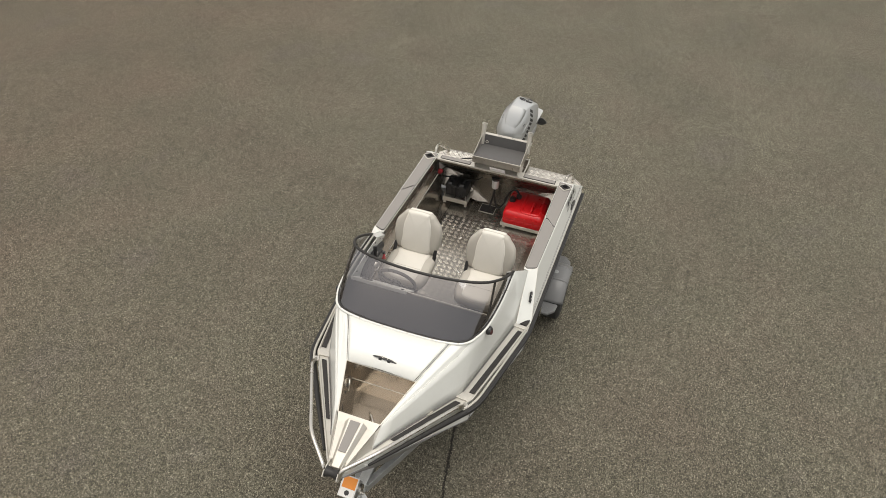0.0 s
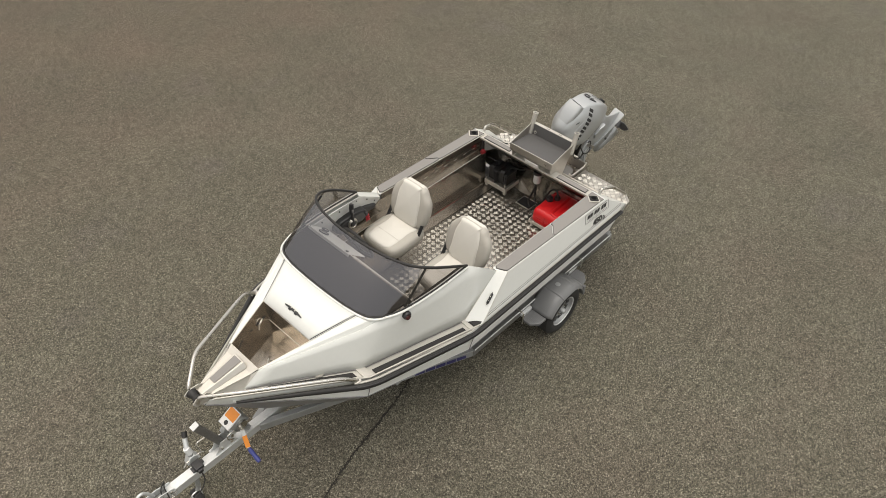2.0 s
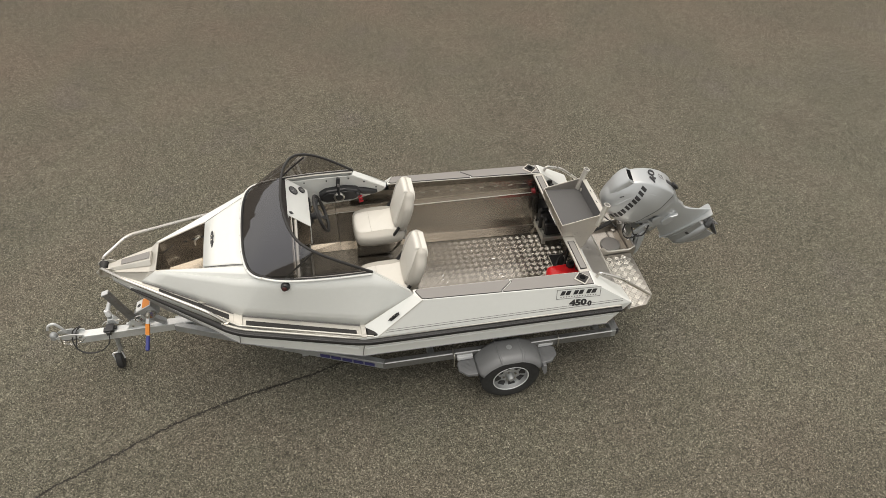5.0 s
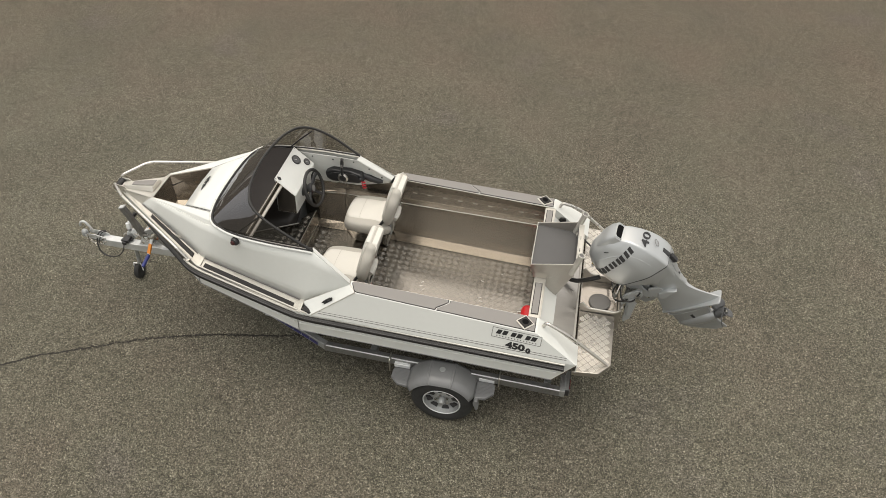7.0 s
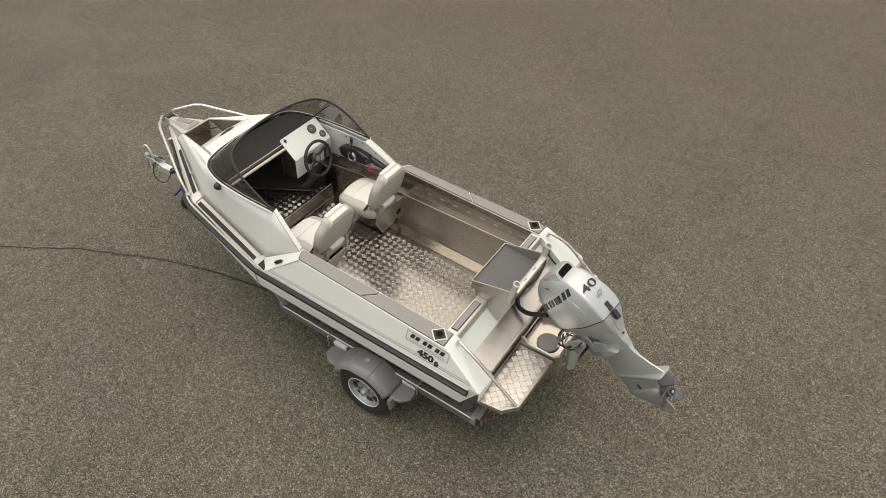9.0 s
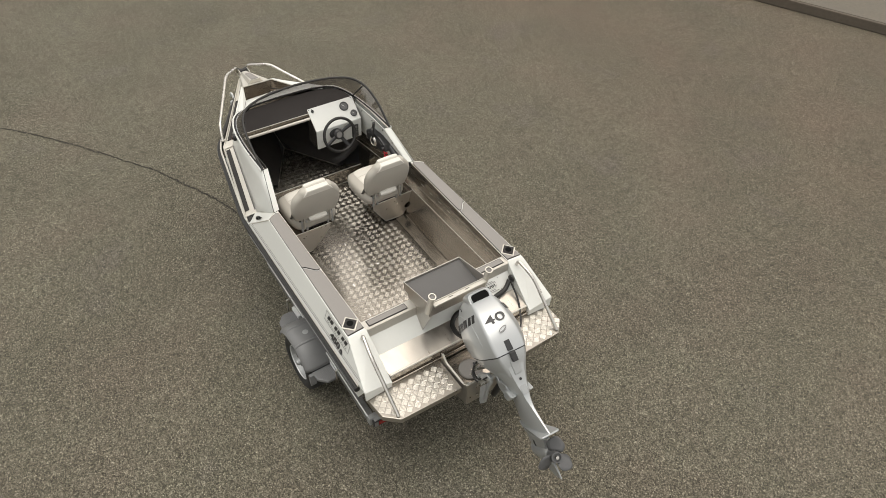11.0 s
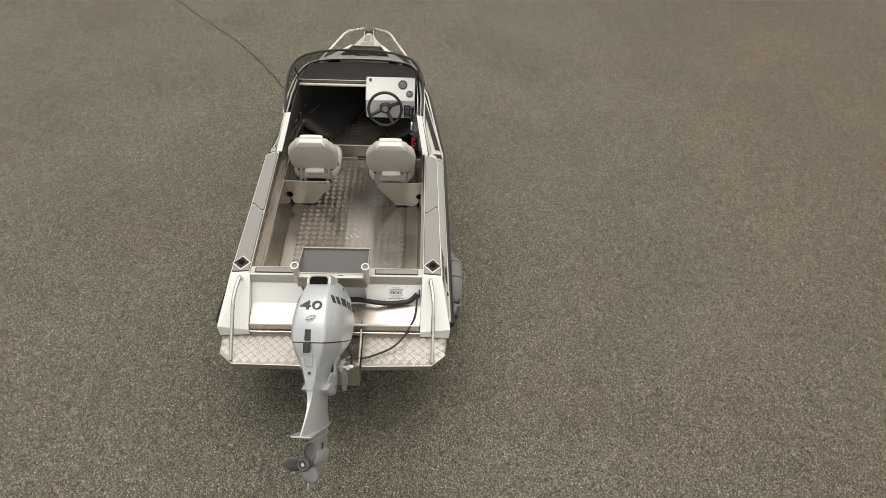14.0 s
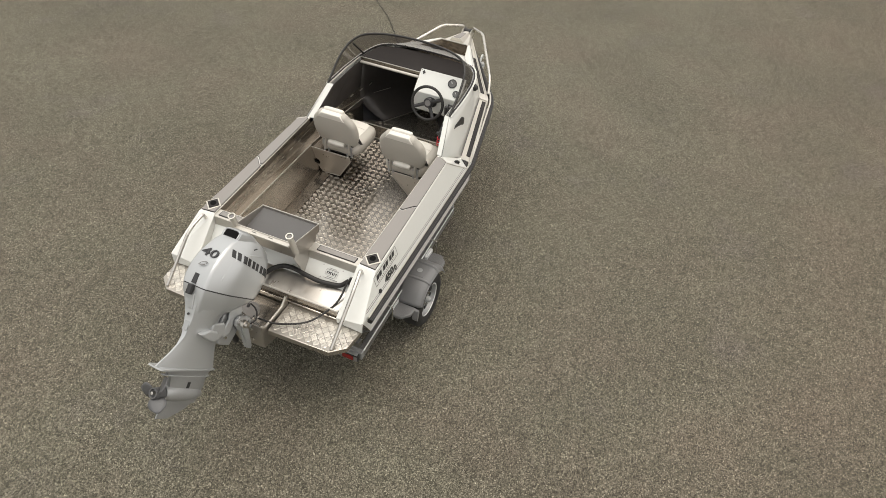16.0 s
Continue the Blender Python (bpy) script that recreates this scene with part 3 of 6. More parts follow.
hook = link("well_hook", *tube(rounded([(3.13, -0.252, 1.33), (3.14, -0.225, 1.35), (3.18, -0.215, 1.33), (3.19, -0.225, 1.26), (3.16, -0.235, 1.23)], 0.02), 0.009, 8), STEEL, boat, "bright steel anchor hook", smooth=60)
link("hook_plate", *moved(box(-0.035, 0.035, -0.003, 0.003, -0.022, 0.022), pose(3.14, -0.247, 1.335, 0, 0, 16)), STEEL, hook, bevel=0.002)
for s in (1, -1):
    link("deck_tab", *moved(prism([(0.036 * math.cos(a), 0.036 * math.sin(a)) for a in np.linspace(0, math.pi, 12)], 0, 0.006, "z"), pose(3.12, line_at(STEP, 3.12)[0] * s, line_at(STEP, 3.12)[1] + 0.002, s * 35, 8, -s * 35 + (0 if s > 0 else 180))), ALLOY_PALE, boat, "pale welded deck tab")

# bow plate, anchor channel and roller
bp = [(3.458, -0.165, 1.402), (3.458, 0.165, 1.402), (3.51, 0.145, 1.378), (3.85, 0.052, 1.345), (3.85, -0.052, 1.345), (3.51, -0.145, 1.378)]
link("bow_plate", bp, [(0, 1, 2, 5), (5, 2, 3, 4)], ALLOY_PALE, boat, "pale alloy bow plate", solid=0.006, bevel=0.002)
skirt = [FOLD[1], (3.51, 0.147, 1.379), (3.85, 0.053, 1.344), (3.82, 0.052, 1.333), (3.60, *line_at(STEP, 3.60))]
pair("bow_skirt", (skirt, [(0, 4, 1), (1, 4, 3, 2)]), ALLOY_PALE, label="pale alloy side of the bow", solid=0.005)
nose = [(3.50, 0.145, 1.372), (3.85, 0.052, 1.342), (3.87, 0.022, 1.26), (3.74, 0.10, 1.25)]
pair("nose_plate", (nose, [(0, 1, 2, 3)]), ALLOY_PALE, solid=0.005)
ch = [[(3.50, -0.085, 1.390), (3.50, -0.055, 1.432), (3.50, 0.055, 1.432), (3.50, 0.085, 1.390)], [(3.85, -0.045, 1.348), (3.85, -0.026, 1.372), (3.85, 0.026, 1.372), (3.85, 0.045, 1.348)]]
link("anchor_channel", *loft(ch), ALLOY_PALE, boat, bevel=0.004)
link("channel_pad", [(3.51, -0.038, 1.4325), (3.51, 0.038, 1.4325), (3.74, 0.028, 1.3935), (3.74, -0.028, 1.3935)], [(0, 3, 2, 1)], PAD, boat, "grey foam pad", solid=0.004, offset=1.0)
pair("roller_cheek", prism([(3.76, 1.335), (3.82, 1.39), (3.905, 1.395), (3.94, 1.365), (3.92, 1.315), (3.82, 1.30)], 0.048, 0.056), ALLOY_PALE, bevel=0.002)
link("bow_roller", *lathe([(0.012, -0.046), (0.040, -0.046), (0.032, -0.02), (0.026, 0.0), (0.032, 0.02), (0.040, 0.046), (0.012, 0.046)], 20), RUBBER, boat, "black rubber bow roller", smooth=40).location = (3.888, 0, 1.358)
pair("bow_rail", tube(rounded([(3.905, 0.060, 1.355), (3.885, 0.064, 1.415), (3.70, 0.250, 1.456), (3.05, 0.600, 1.288), (2.94, 0.632, 1.175)], 0.07), 0.0145, 10), STEEL, label="bent polished bow rail", smooth=60)
pair("rail_foot", lathe([(0.0, 0.0), (0.026, 0.0), (0.026, 0.006), (0.0, 0.008)], 14, "z"), STEEL)
for ob, s in zip([o for o in boat.children if o.name.startswith("rail_foot")], (1, -1)):
    ob.location = (2.94, 0.632 * s, 1.178)


def cleat(m, parent, size=1.0):
    """A black two-post horn cleat."""
    horns = tube([(-0.085 * size, 0, 0.024), (-0.05 * size, 0, 0.032), (0, 0, 0.034), (0.05 * size, 0, 0.032), (0.085 * size, 0, 0.024)], 0.010, 8, 0.8, [0.5, 0.9, 1.1, 0.9, 0.5])
    posts = join(horns, *[box(s * 0.035 - 0.011, s * 0.035 + 0.011, -0.013, 0.013, 0, 0.03) for s in (-1, 1)], box(-0.055, 0.055, -0.016, 0.016, 0, 0.008))
    c = link("cleat", *moved(posts, m), PLASTIC, parent, "black horn cleat", smooth=45)
    bolts = join(*[lathe([(0.0, 0.034), (0.006, 0.034), (0.005, 0.047), (0, 0.048)], 8, "z") for s in (0,)])
    for s in (-1, 1):
        link("bolt", *moved(([(x + s * 0.02, y, z) for x, y, z in bolts[0]], bolts[1]), m), STEEL, c)


cleat(pose(2.99, 0, 1.488, 0, 4, 90), boat, 1.1)
for s in (1, -1):
    cleat(pose(1.612, 0.812 * s, 1.138, -s * 14, 38, s * 8) @ Matrix.Diagonal((0.85, 0.7, 0.7, 1)), boat, 0.8)

# navigation lights on the cabin sides
for s in (1, -1):
    nav = link("side_light", *moved(lathe([(0, 0), (0.036, 0), (0.036, 0.018), (0.026, 0.032), (0, 0.036)], 18, "z"), pose(2.424, 0.636 * s, 1.500, -s * 80, 0, -s * 10)), PLASTIC, boat, "black side light", smooth=40)
    link("lens", *moved(lathe([(0, 0.018), (0.024, 0.02), (0.02, 0.036), (0, 0.041)], 14, "z"), pose(2.430, 0.638 * s, 1.494, -s * 78, 0, -s * 10)), LENS_NAV if s > 0 else PLASTIC, nav, smooth=40)

# gunwale top with foam pads
gt = [(-0.10, *line_at(GUN_OUT, -0.10)), (1.377, *line_at(GUN_OUT, 1.377)), (1.438, 0.724, 1.284), (1.438, *line_at(GUN_IN, 1.438)), (-0.10, *line_at(GUN_IN, -0.10))]
pair("gunwale_top", plate(gt, 0.02), WHITE, label="white gunwale top", bevel=0.003)


def gun_point(x, s, lift):
    o, q = line_at(GUN_OUT, x), line_at(GUN_IN, x)
    return (x, o[0] * (1 - s) + q[0] * s, o[1] * (1 - s) + q[1] * s + lift)


aft_pad = [(-0.085, 0.05), (-0.085, 0.97), (0.585, 0.97), (0.615, 0.93), (0.615, 0.75), (0.70, 0.20), (0.705, 0.05)]
fore_pad = [(0.714, 0.05), (0.708, 0.22), (0.624, 0.77), (0.624, 0.97), (1.405, 0.97), (1.425, 0.80), (1.385, 0.10), (1.36, 0.05)]
for outline in (aft_pad, fore_pad):
    cx, cs = sum(p[0] for p in outline) / len(outline), 0.5
    rim = plate([gun_point(x, s, 0.0045) for x, s in outline], 0.004)
    inner = plate([gun_point(cx + (x - cx) * (1 - 0.006 / abs(x - cx) if abs(x - cx) > 0.1 else 1), 0.5 + (s - 0.5) * 0.95, 0.0085) for x, s in outline], 0.004)
    for side in (0, 1):
        pad = link("gunwale_pad", *(mirrored(rim) if side else rim), PAD_EDGE, boat, "grey foam gunwale pad with a dark edge")
        link("pad_top", *(mirrored(inner) if side else inner), PAD, pad)

# square rod holders set in the pads
for s in (1, -1):
    m = pose(0.0, 0.760 * s, 1.197, -s * 5, -4.4, s * 47)
    holder = link("rod_holder_frame", *moved(prism([(-0.054, -0.054), (0.054, -0.054), (0.054, 0.054), (-0.054, 0.054)], 0, 0.008, "z"), m), ALLOY_PALE, boat, "pale square rod holder plate", bevel=0.004)
    link("dark_rim", *moved(prism([(-0.043, -0.043), (0.043, -0.043), (0.043, 0.043), (-0.043, 0.043)], 0.008, 0.011, "z"), m), PAD_EDGE, holder)
    link("socket_plate", *moved(prism([(-0.034, -0.034), (0.034, -0.034), (0.034, 0.034), (-0.034, 0.034)], 0.011, 0.013, "z"), m), PAD_EDGE, holder)
    link("socket", *moved(prism(disc(0, 0, 0.026, 20), 0.0125, 0.015, "z"), m), VOID, holder)

# side decals: a framed mark of plain blocks, fine dots, and the model number
for s in (1, -1):
    o, q = Vector((0.25, *line_at(EDGE, 0.25))), Vector((0.25, *line_at(GUN_OUT, 0.25)))
    along = Vector((1.0, (line_at(GUN_OUT, 0.9)[0] - line_at(GUN_OUT, 0.0)[0]) / 0.9, (line_at(GUN_OUT, 0.9)[1] - line_at(GUN_OUT, 0.0)[1]) / 0.9)).normalized()
    up = (q - o).normalized()
    if s < 0:
        along, up = Vector((along.x, -along.y, along.z)), Vector((up.x, -up.y, up.z))
    right = along * (-s)
    up = (up - right * up.dot(right)).normalized()
    out = right.cross(up)
    o2 = Vector((0.045, *line_at(GUN_OUT, 0.045)))
    m = Matrix((right, up, out)).transposed().to_4x4()
    m.translation = Vector((o2.x, o2.y * s, o2.z)) - up * 0.068 + out * 0.002
    frame_bars = join(box(-0.195, 0.195, 0.043, 0.047, 0, 0.001), box(-0.195, 0.195, -0.047, -0.043, 0, 0.001), box(-0.197, -0.193, -0.045, 0.045, 0, 0.001), box(0.193, 0.197, -0.045, 0.045, 0, 0.001))
    decal = link("side_decal", *moved(frame_bars, m), INK_GREY, boat, "dark framed block decal")
    for cx in (-0.115, 0.0, 0.115):
        halves = [prism([(cx + a - 0.008, -0.010), (cx + b - 0.008, -0.010), (cx + b + 0.006, 0.030), (cx + a + 0.006, 0.030)], 0, 0.0012, "z") for a, b in ((-0.042, -0.006), (0.004, 0.042))]
        link("block", *moved(join(*halves), m), INK, decal)
    link("small_print", *moved(join(*[box(-0.16 + i * 0.024, -0.15 + i * 0.024, -0.032, -0.024, 0, 0.001) for i in range(14)]), m), INK_GREY, decal)
    num = m @ Matrix.Translation((0.005, -0.098, 0.0))
    letters("model_number", "450", 0.080, num, INK, boat, 1.25, 0.001, 0.05)
    link("model_mark", *moved(tube([(0.105 + 0.012 * math.cos(a), -0.014 + 0.018 * math.sin(a), 0) for a in np.linspace(0, 2 * math.pi, 16, endpoint=False)], 0.008, 6, 0.12, close=True), num), INK, boat)

# round black vents low on the side panels, near the stern
for s in (1, -1):
    y, z = line_at(EDGE, -0.11), line_at(GUN_OUT, -0.10)
    t = 0.22
    pos = Vector((-0.115, (y[0] * (1 - t) + z[0] * t) * s, y[1] * (1 - t) + z[1] * t))
    if s < 0:
        link("side_vent", *moved(lathe([(0, 0), (0.020, 0), (0.018, 0.008), (0.010, 0.010), (0, 0.006)], 16, "z"), Matrix.Translation(pos) @ pose(0, 0, 0, 73, 0, 0)), PLASTIC, boat, "black round vent", smooth=40)

# ---- windscreen ----
screen = thing("windscreen", "wraparound smoked acrylic windscreen with black rubber edges", "windscreen")
top_line = curve_pts(SCREEN_TOP, 6)
v, f = [], []
ns = len(base)
for i in range(ns):
    for j in range(6):
        w = base[i].lerp(top_line[i], j / 5)
        bulge = 0.018 * math.sin(math.pi * j / 5) * min(1.0, i / 12)
        v.append((w.x + bulge * 0.7, w.y + bulge * 0.5 * min(1, w.y / 0.3), w.z))
f = [(i * 6 + j, i * 6 + j + 1, (i + 1) * 6 + j + 1, (i + 1) * 6 + j) for i in range(ns - 1) for j in range(5)]
half = (v, f)
pane = link("pane", *join(half, mirrored(half)), TINT, screen, "smoked clear acrylic", smooth=60)
whole_top = top_line + [Vector((p.x, -p.y, p.z)) for p in reversed(top_line[:-1])]
whole_base = base + [Vector((p.x, -p.y, p.z)) for p in reversed(base[:-1])]
link("top_edge", *tube(whole_top, 0.0115, 8), RUBBER, screen, "black rubber top edge", smooth=60)
link("base_seal", *tube([(p.x, p.y, p.z + 0.003) for p in whole_base], 0.009, 8), RUBBER, screen, "black base seal", smooth=60)
link("base_trim", *tube([(p.x + 0.012 * (1 if p.x > 2.6 else 0.2), p.y + math.copysign(0.013, p.y) * (1 if abs(p.y) > 0.3 else 0), p.z - 0.002) for p in whole_base], 0.010, 8), WHITE, screen, "white base trim", smooth=60)
for s in (1, -1):
    link("strut", *tube([(2.415, 0.612 * s, 1.562), (2.30, 0.610 * s, 1.668), (2.165, 0.596 * s, 1.785)], 0.009, 8, 0.7), RUBBER, screen, "black side strut")
for i in range(4, 2 * ns - 5, 7):
    p = whole_base[i]
    link("rivet", *moved(lathe([(0, 0), (0.005, 0), (0.004, 0.004), (0, 0.005)], 8, "z"), Matrix.Translation((p.x + 0.014, p.y + math.copysign(0.012, p.y), p.z + 0.007))), STEEL, screen)

# ---- cockpit ----
RISE = 0.068
PITCH = Matrix(((1, 0, 0, 0), (0, 1, 0, 0), (RISE, 0, 1, 0), (0, 0, 0, 1)))


def floor_z(x):
    """The cockpit floor's height; it climbs towards the bow with the boat."""
    return 0.535 + RISE * x


link("floor_plate", *moved(prism([(-0.38, 0.62), (-0.38, -0.62), (2.236, -0.62), (2.236, 0.62)], 0.515, 0.535, "z"), PITCH), TREAD, boat, "alloy tread-plate floor")


def tread(x0, x1, y0, y1, z, cell=0.046, keep=None):
    """Tread plate: cells of five flat-topped raised bars, set crosswise in turn on a slant."""
    v, f = [], []
    half_len, hw, top, h = cell * 0.45, 0.0041, 0.0027, 0.0009
    nx, ny = int((x1 - x0) / cell) + 2, int((y1 - y0) / cell) + 2
    for i in range(-ny, nx + ny):
        for j in range(-nx, nx + ny):
            cx = x0 + (i + j) * cell * 0.7071
            cy = y0 + (j - i) * cell * 0.7071
            if not (x0 < cx < x1 and y0 < cy < y1) or (keep and not keep(cx, cy)):
                continue
            turn = radians(45 if (i + j) % 2 else -45)
            c, s = math.cos(turn), math.sin(turn)
            for b in range(5):
                o = (b - 2) * cell * 0.185
                ln = half_len * (1.0 if b in (1, 2, 3) else 0.9)
                n = len(v)
                for lx, wy, hz in ((-ln, -hw, 0), (ln, -hw, 0), (ln, hw, 0), (-ln, hw, 0), (-ln * 0.9, -top, h), (ln * 0.9, -top, h), (ln * 0.9, top, h), (-ln * 0.9, top, h)):
                    a, d = lx, wy + o
                    v.append((cx + a * c - d * s, cy + a * s + d * c, z + hz))
                f += [(n, n + 1, n + 5, n + 4), (n + 1, n + 2, n + 6, n + 5), (n + 2, n + 3, n + 7, n + 6), (n + 3, n, n + 4, n + 7), (n + 4, n + 5, n + 6, n + 7)]
    return v, f


STEP_UP = 0.850


def on_floor(x, y):
    return x < 2.20 and abs(y) < 0.505


def step_half(x):
    """Half the width of the raised forward floor at a station."""
    return float(np.interp(x, [2.236, 2.30, 2.34, 2.94], [0.555, 0.50, 0.340, 0.0]))


tagged(link("floor_tread", *moved(tread(-0.30, 2.21, -0.54, 0.54, 0.535, keep=on_floor), PITCH), TREAD_BAR, boat, "raised tread bars"), kind="stuff")
half_step = [(2.241, 0.555), (2.30, 0.50), (2.34, 0.340), (2.94, 0.0)]
link("forward_floor", *prism(half_step + [(x, -y) for x, y in reversed(half_step[:-1])], STEP_UP - 0.02, STEP_UP, "z"), TREAD, boat, "raised tread-plate forward floor")
tagged(link("forward_tread", *tread(2.25, 2.94, -0.54, 0.54, STEP_UP, keep=lambda x, y: x > 2.262 and abs(y) < step_half(x) - 0.025), TREAD_BAR, boat, "raised tread bars"), kind="stuff")
link("floor_riser", *box(2.235, 2.241, -0.565, 0.565, 0.680, STEP_UP - 0.001), ALLOY_BARE, boat, "bare alloy floor riser")
link("riser_nosing", *tube([(2.236, 0.56, STEP_UP), (2.236, -0.56, STEP_UP)], 0.006, 6), ALLOY_PALE, boat)
link("riser_foot", *tube([(2.232, 0.56, 0.690), (2.232, -0.56, 0.690)], 0.004, 6), ALLOY_PALE, boat)
link("riser_slot", *box(2.231, 2.2345, -0.10, 0.04, 0.690, 0.708), VOID, boat, "dark drain slot")
link("stem_seam", *tube([(2.94, 0, STEP_UP + 0.012), (3.20, 0, 0.93), (3.48, 0, 1.06)], 0.006, 6), ALLOY_PALE, boat)
pair("floor_rim", tube([(2.34, 0.342, STEP_UP + 0.003), (2.94, 0.003, STEP_UP + 0.005)], 0.005, 6), ALLOY)
# worn bright scratches on the tread
rnd = random.Random(11)
for i in range(26):
    x, y, a = rnd.uniform(0.1, 2.1), rnd.uniform(-0.40, 0.40), rnd.uniform(-30, 60)
    link("scratch", *moved(box(-0.016, 0.016, -0.0022, 0.0022, 0.0, 0.0008), pose(x, y, floor_z(x) + 0.0012, 0, -3.9, 0) @ pose(0, 0, 0, 0, 0, a)), STEEL, boat)


def side_profile(x):
    """The lining's section at a station: floor margin, pocket front, lip, ledge and upper wall."""
    f, lip = floor_z(x), 0.965 + 0.035 * x
    pts = [(0.520, f + 0.003), (0.632, f + 0.010), (0.640, f + 0.022), (0.660, lip - 0.030), (0.664, lip), (0.702, lip), (0.706, 1.165 + 0.030 * min(x, 1.95))]
    return [(x, y, z) for y, z in pts]


def lining(x0, x1):
    return loft([side_profile(x0), side_profile(x1)], caps=False, closed=False)


pair("side_lining", lining(-0.10, 1.948), ALLOY_BARE, label="bare alloy side pocket and lining", solid=0.004)
mid_ring = [(2.36, y, z) for y, z in ((0.50, 0.70), (0.604, 0.72), (0.606, 0.76), (0.612, 1.010), (0.616, 1.045), (0.636, 1.050), (0.642, 1.185), (0.606, 1.528))]
fore = side_profile(1.952)
pair("fore_lining", loft([fore, mid_ring[:7]], caps=False, closed=False), ALLOY_BARE, label="bare alloy lining below the helm", solid=0.003)
cuddy = [[(2.36, 0.335, STEP_UP), (2.36, 0.44, 0.885), (2.36, 0.545, 0.945)] + mid_ring[3:], [(2.46, y, z) for y, z in ((0.275, STEP_UP), (0.40, 0.895), (0.575, 1.060), (0.618, 1.066), (0.628, 1.165), (0.592, 1.528))], [(2.54, y, z) for y, z in ((0.230, STEP_UP), (0.36, 0.895), (0.560, 1.050), (0.600, 1.060), (0.612, 1.163), (0.565, 1.522))], [(2.80, y, z) for y, z in ((0.082, STEP_UP), (0.22, 0.905), (0.49, 1.00), (0.530, 1.04), (0.548, 1.155), (0.462, 1.478))], [(3.10, y, z) for y, z in ((0.0, 0.875), (0.07, 0.905), (0.33, 1.03), (0.36, 1.06), (0.375, 1.165), (0.318, 1.420))], [(3.48, y, z) for y, z in ((0.0, 1.05), (0.03, 1.06), (0.10, 1.10), (0.12, 1.13), (0.13, 1.18), (0.12, 1.30))]]
cuddy = [cuddy[0]] + [r[:2] + [tuple(Vector(r[1]).lerp(Vector(r[2]), t)) for t in (0.5, 0.82)] + r[2:] for r in cuddy[1:]]
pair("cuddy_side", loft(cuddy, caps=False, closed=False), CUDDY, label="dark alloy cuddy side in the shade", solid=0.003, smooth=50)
pair("cuddy_lip", tube([(1.42, 0.662, 1.018), (1.95, 0.662, 1.036), (2.36, 0.616, 1.050), (2.54, 0.560, 1.052), (2.80, 0.490, 1.003)], 0.0035, 6), ALLOY_PALE)


def along(x0, x1, y, dz):
    return [(x, y, 0.965 + 0.035 * x + dz) for x in (x0, x1)]


pair("pocket_lip", join(tube(along(-0.02, 1.38, 0.663, 0.003), 0.005, 6), tube(along(-0.02, 1.38, 0.659, -0.030), 0.0030, 6)), ALLOY_PALE, label="pale folded pocket lip")
gi = [(-0.09, 0.684, 1.182), (1.43, 0.688, 1.286), (1.43, 0.694, 1.22), (-0.09, 0.690, 1.12)]
# coaming darkened in colour for the shade under the gunwale
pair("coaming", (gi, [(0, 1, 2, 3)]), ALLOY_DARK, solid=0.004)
pair("coaming_edge", tube([(-0.09, 0.684, 1.186), (1.43, 0.688, 1.289)], 0.0045, 6), ALLOY_PALE)
pair("wall_crease", tube([(-0.02, 0.700, 1.066), (1.44, 0.700, 1.152)], 0.0016, 6), ALLOY_DARK)
for i in range(9):
    x = 0.060 + i * 0.148
    z = 1.058 + 0.058 * x
    pair("lining_slot", box(x - 0.022, x + 0.022, 0.7005, 0.7050, z - 0.005, z + 0.005), ALLOY_PALE)
for i in range(4):
    x = 2.05 + i * 0.16
    y = float(np.interp(x, [1.95, 2.44, 2.80], [0.706, 0.632, 0.548]))
    pair("cuddy_slot", box(x - 0.03, x + 0.03, y - 0.016, y - 0.010, 1.150, 1.157), ALLOY_PALE)
# dark end openings of the pockets
pair("pocket_end", prism([(0.667, 0.970), (0.700, 0.970), (0.700, 1.150), (0.676, 1.125)], -0.082, -0.070, "x"), INK)

# inner face of the cabin side, white with dark fixings
ins = [(1.462, 0.668, 1.272), (1.762, 0.604, 1.514), (2.05, 0.606, 1.527), (2.36, 0.594, 1.538), (2.36, 0.636, 1.195), (1.80, 0.672, 1.165), (1.50, 0.684, 1.225)]
port, starboard = (ins, [tuple(range(7))]), mirrored((ins, [tuple(range(7))]))
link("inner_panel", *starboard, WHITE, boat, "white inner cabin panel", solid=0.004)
# port panel takes the shade-dark colour, starboard stays white
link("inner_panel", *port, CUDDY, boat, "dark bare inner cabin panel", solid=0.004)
pair("panel_edge", ([(1.446, 0.716, 1.284), (1.749, 0.648, 1.527), (1.766, 0.602, 1.520), (1.462, 0.666, 1.278)], [(0, 1, 2, 3)]), WHITE, label="white folded panel edge", solid=0.006, offset=0.0)
for s in (1, -1):
    for x, z in ((1.55, 1.31), (1.66, 1.41), (1.80, 1.485), (2.0, 1.49), (2.2, 1.50), (1.60, 1.22), (2.30, 1.32)):
        top = float(np.interp(x, [1.452, 1.748, 2.36], [1.272, 1.512, 1.536]))
        y = float(np.interp(z, [1.165, top], [0.676, float(np.interp(x, [1.452, 1.748, 2.36], [0.668, 0.604, 0.594]))]))
        if s < 0:
            link("fixing", *moved(lathe([(0, 0), (0.008, 0), (0.006, 0.005), (0, 0.006)], 8, "y"), Matrix.Translation((x, (y - 0.006) * s, z))), INK, boat)
pair("sill_trim", tube([(1.76, 0.640, 1.524), (2.10, 0.640, 1.538), (2.35, 0.622, 1.548)], 0.009, 8), ALLOY_PALE, label="pale alloy window sill")

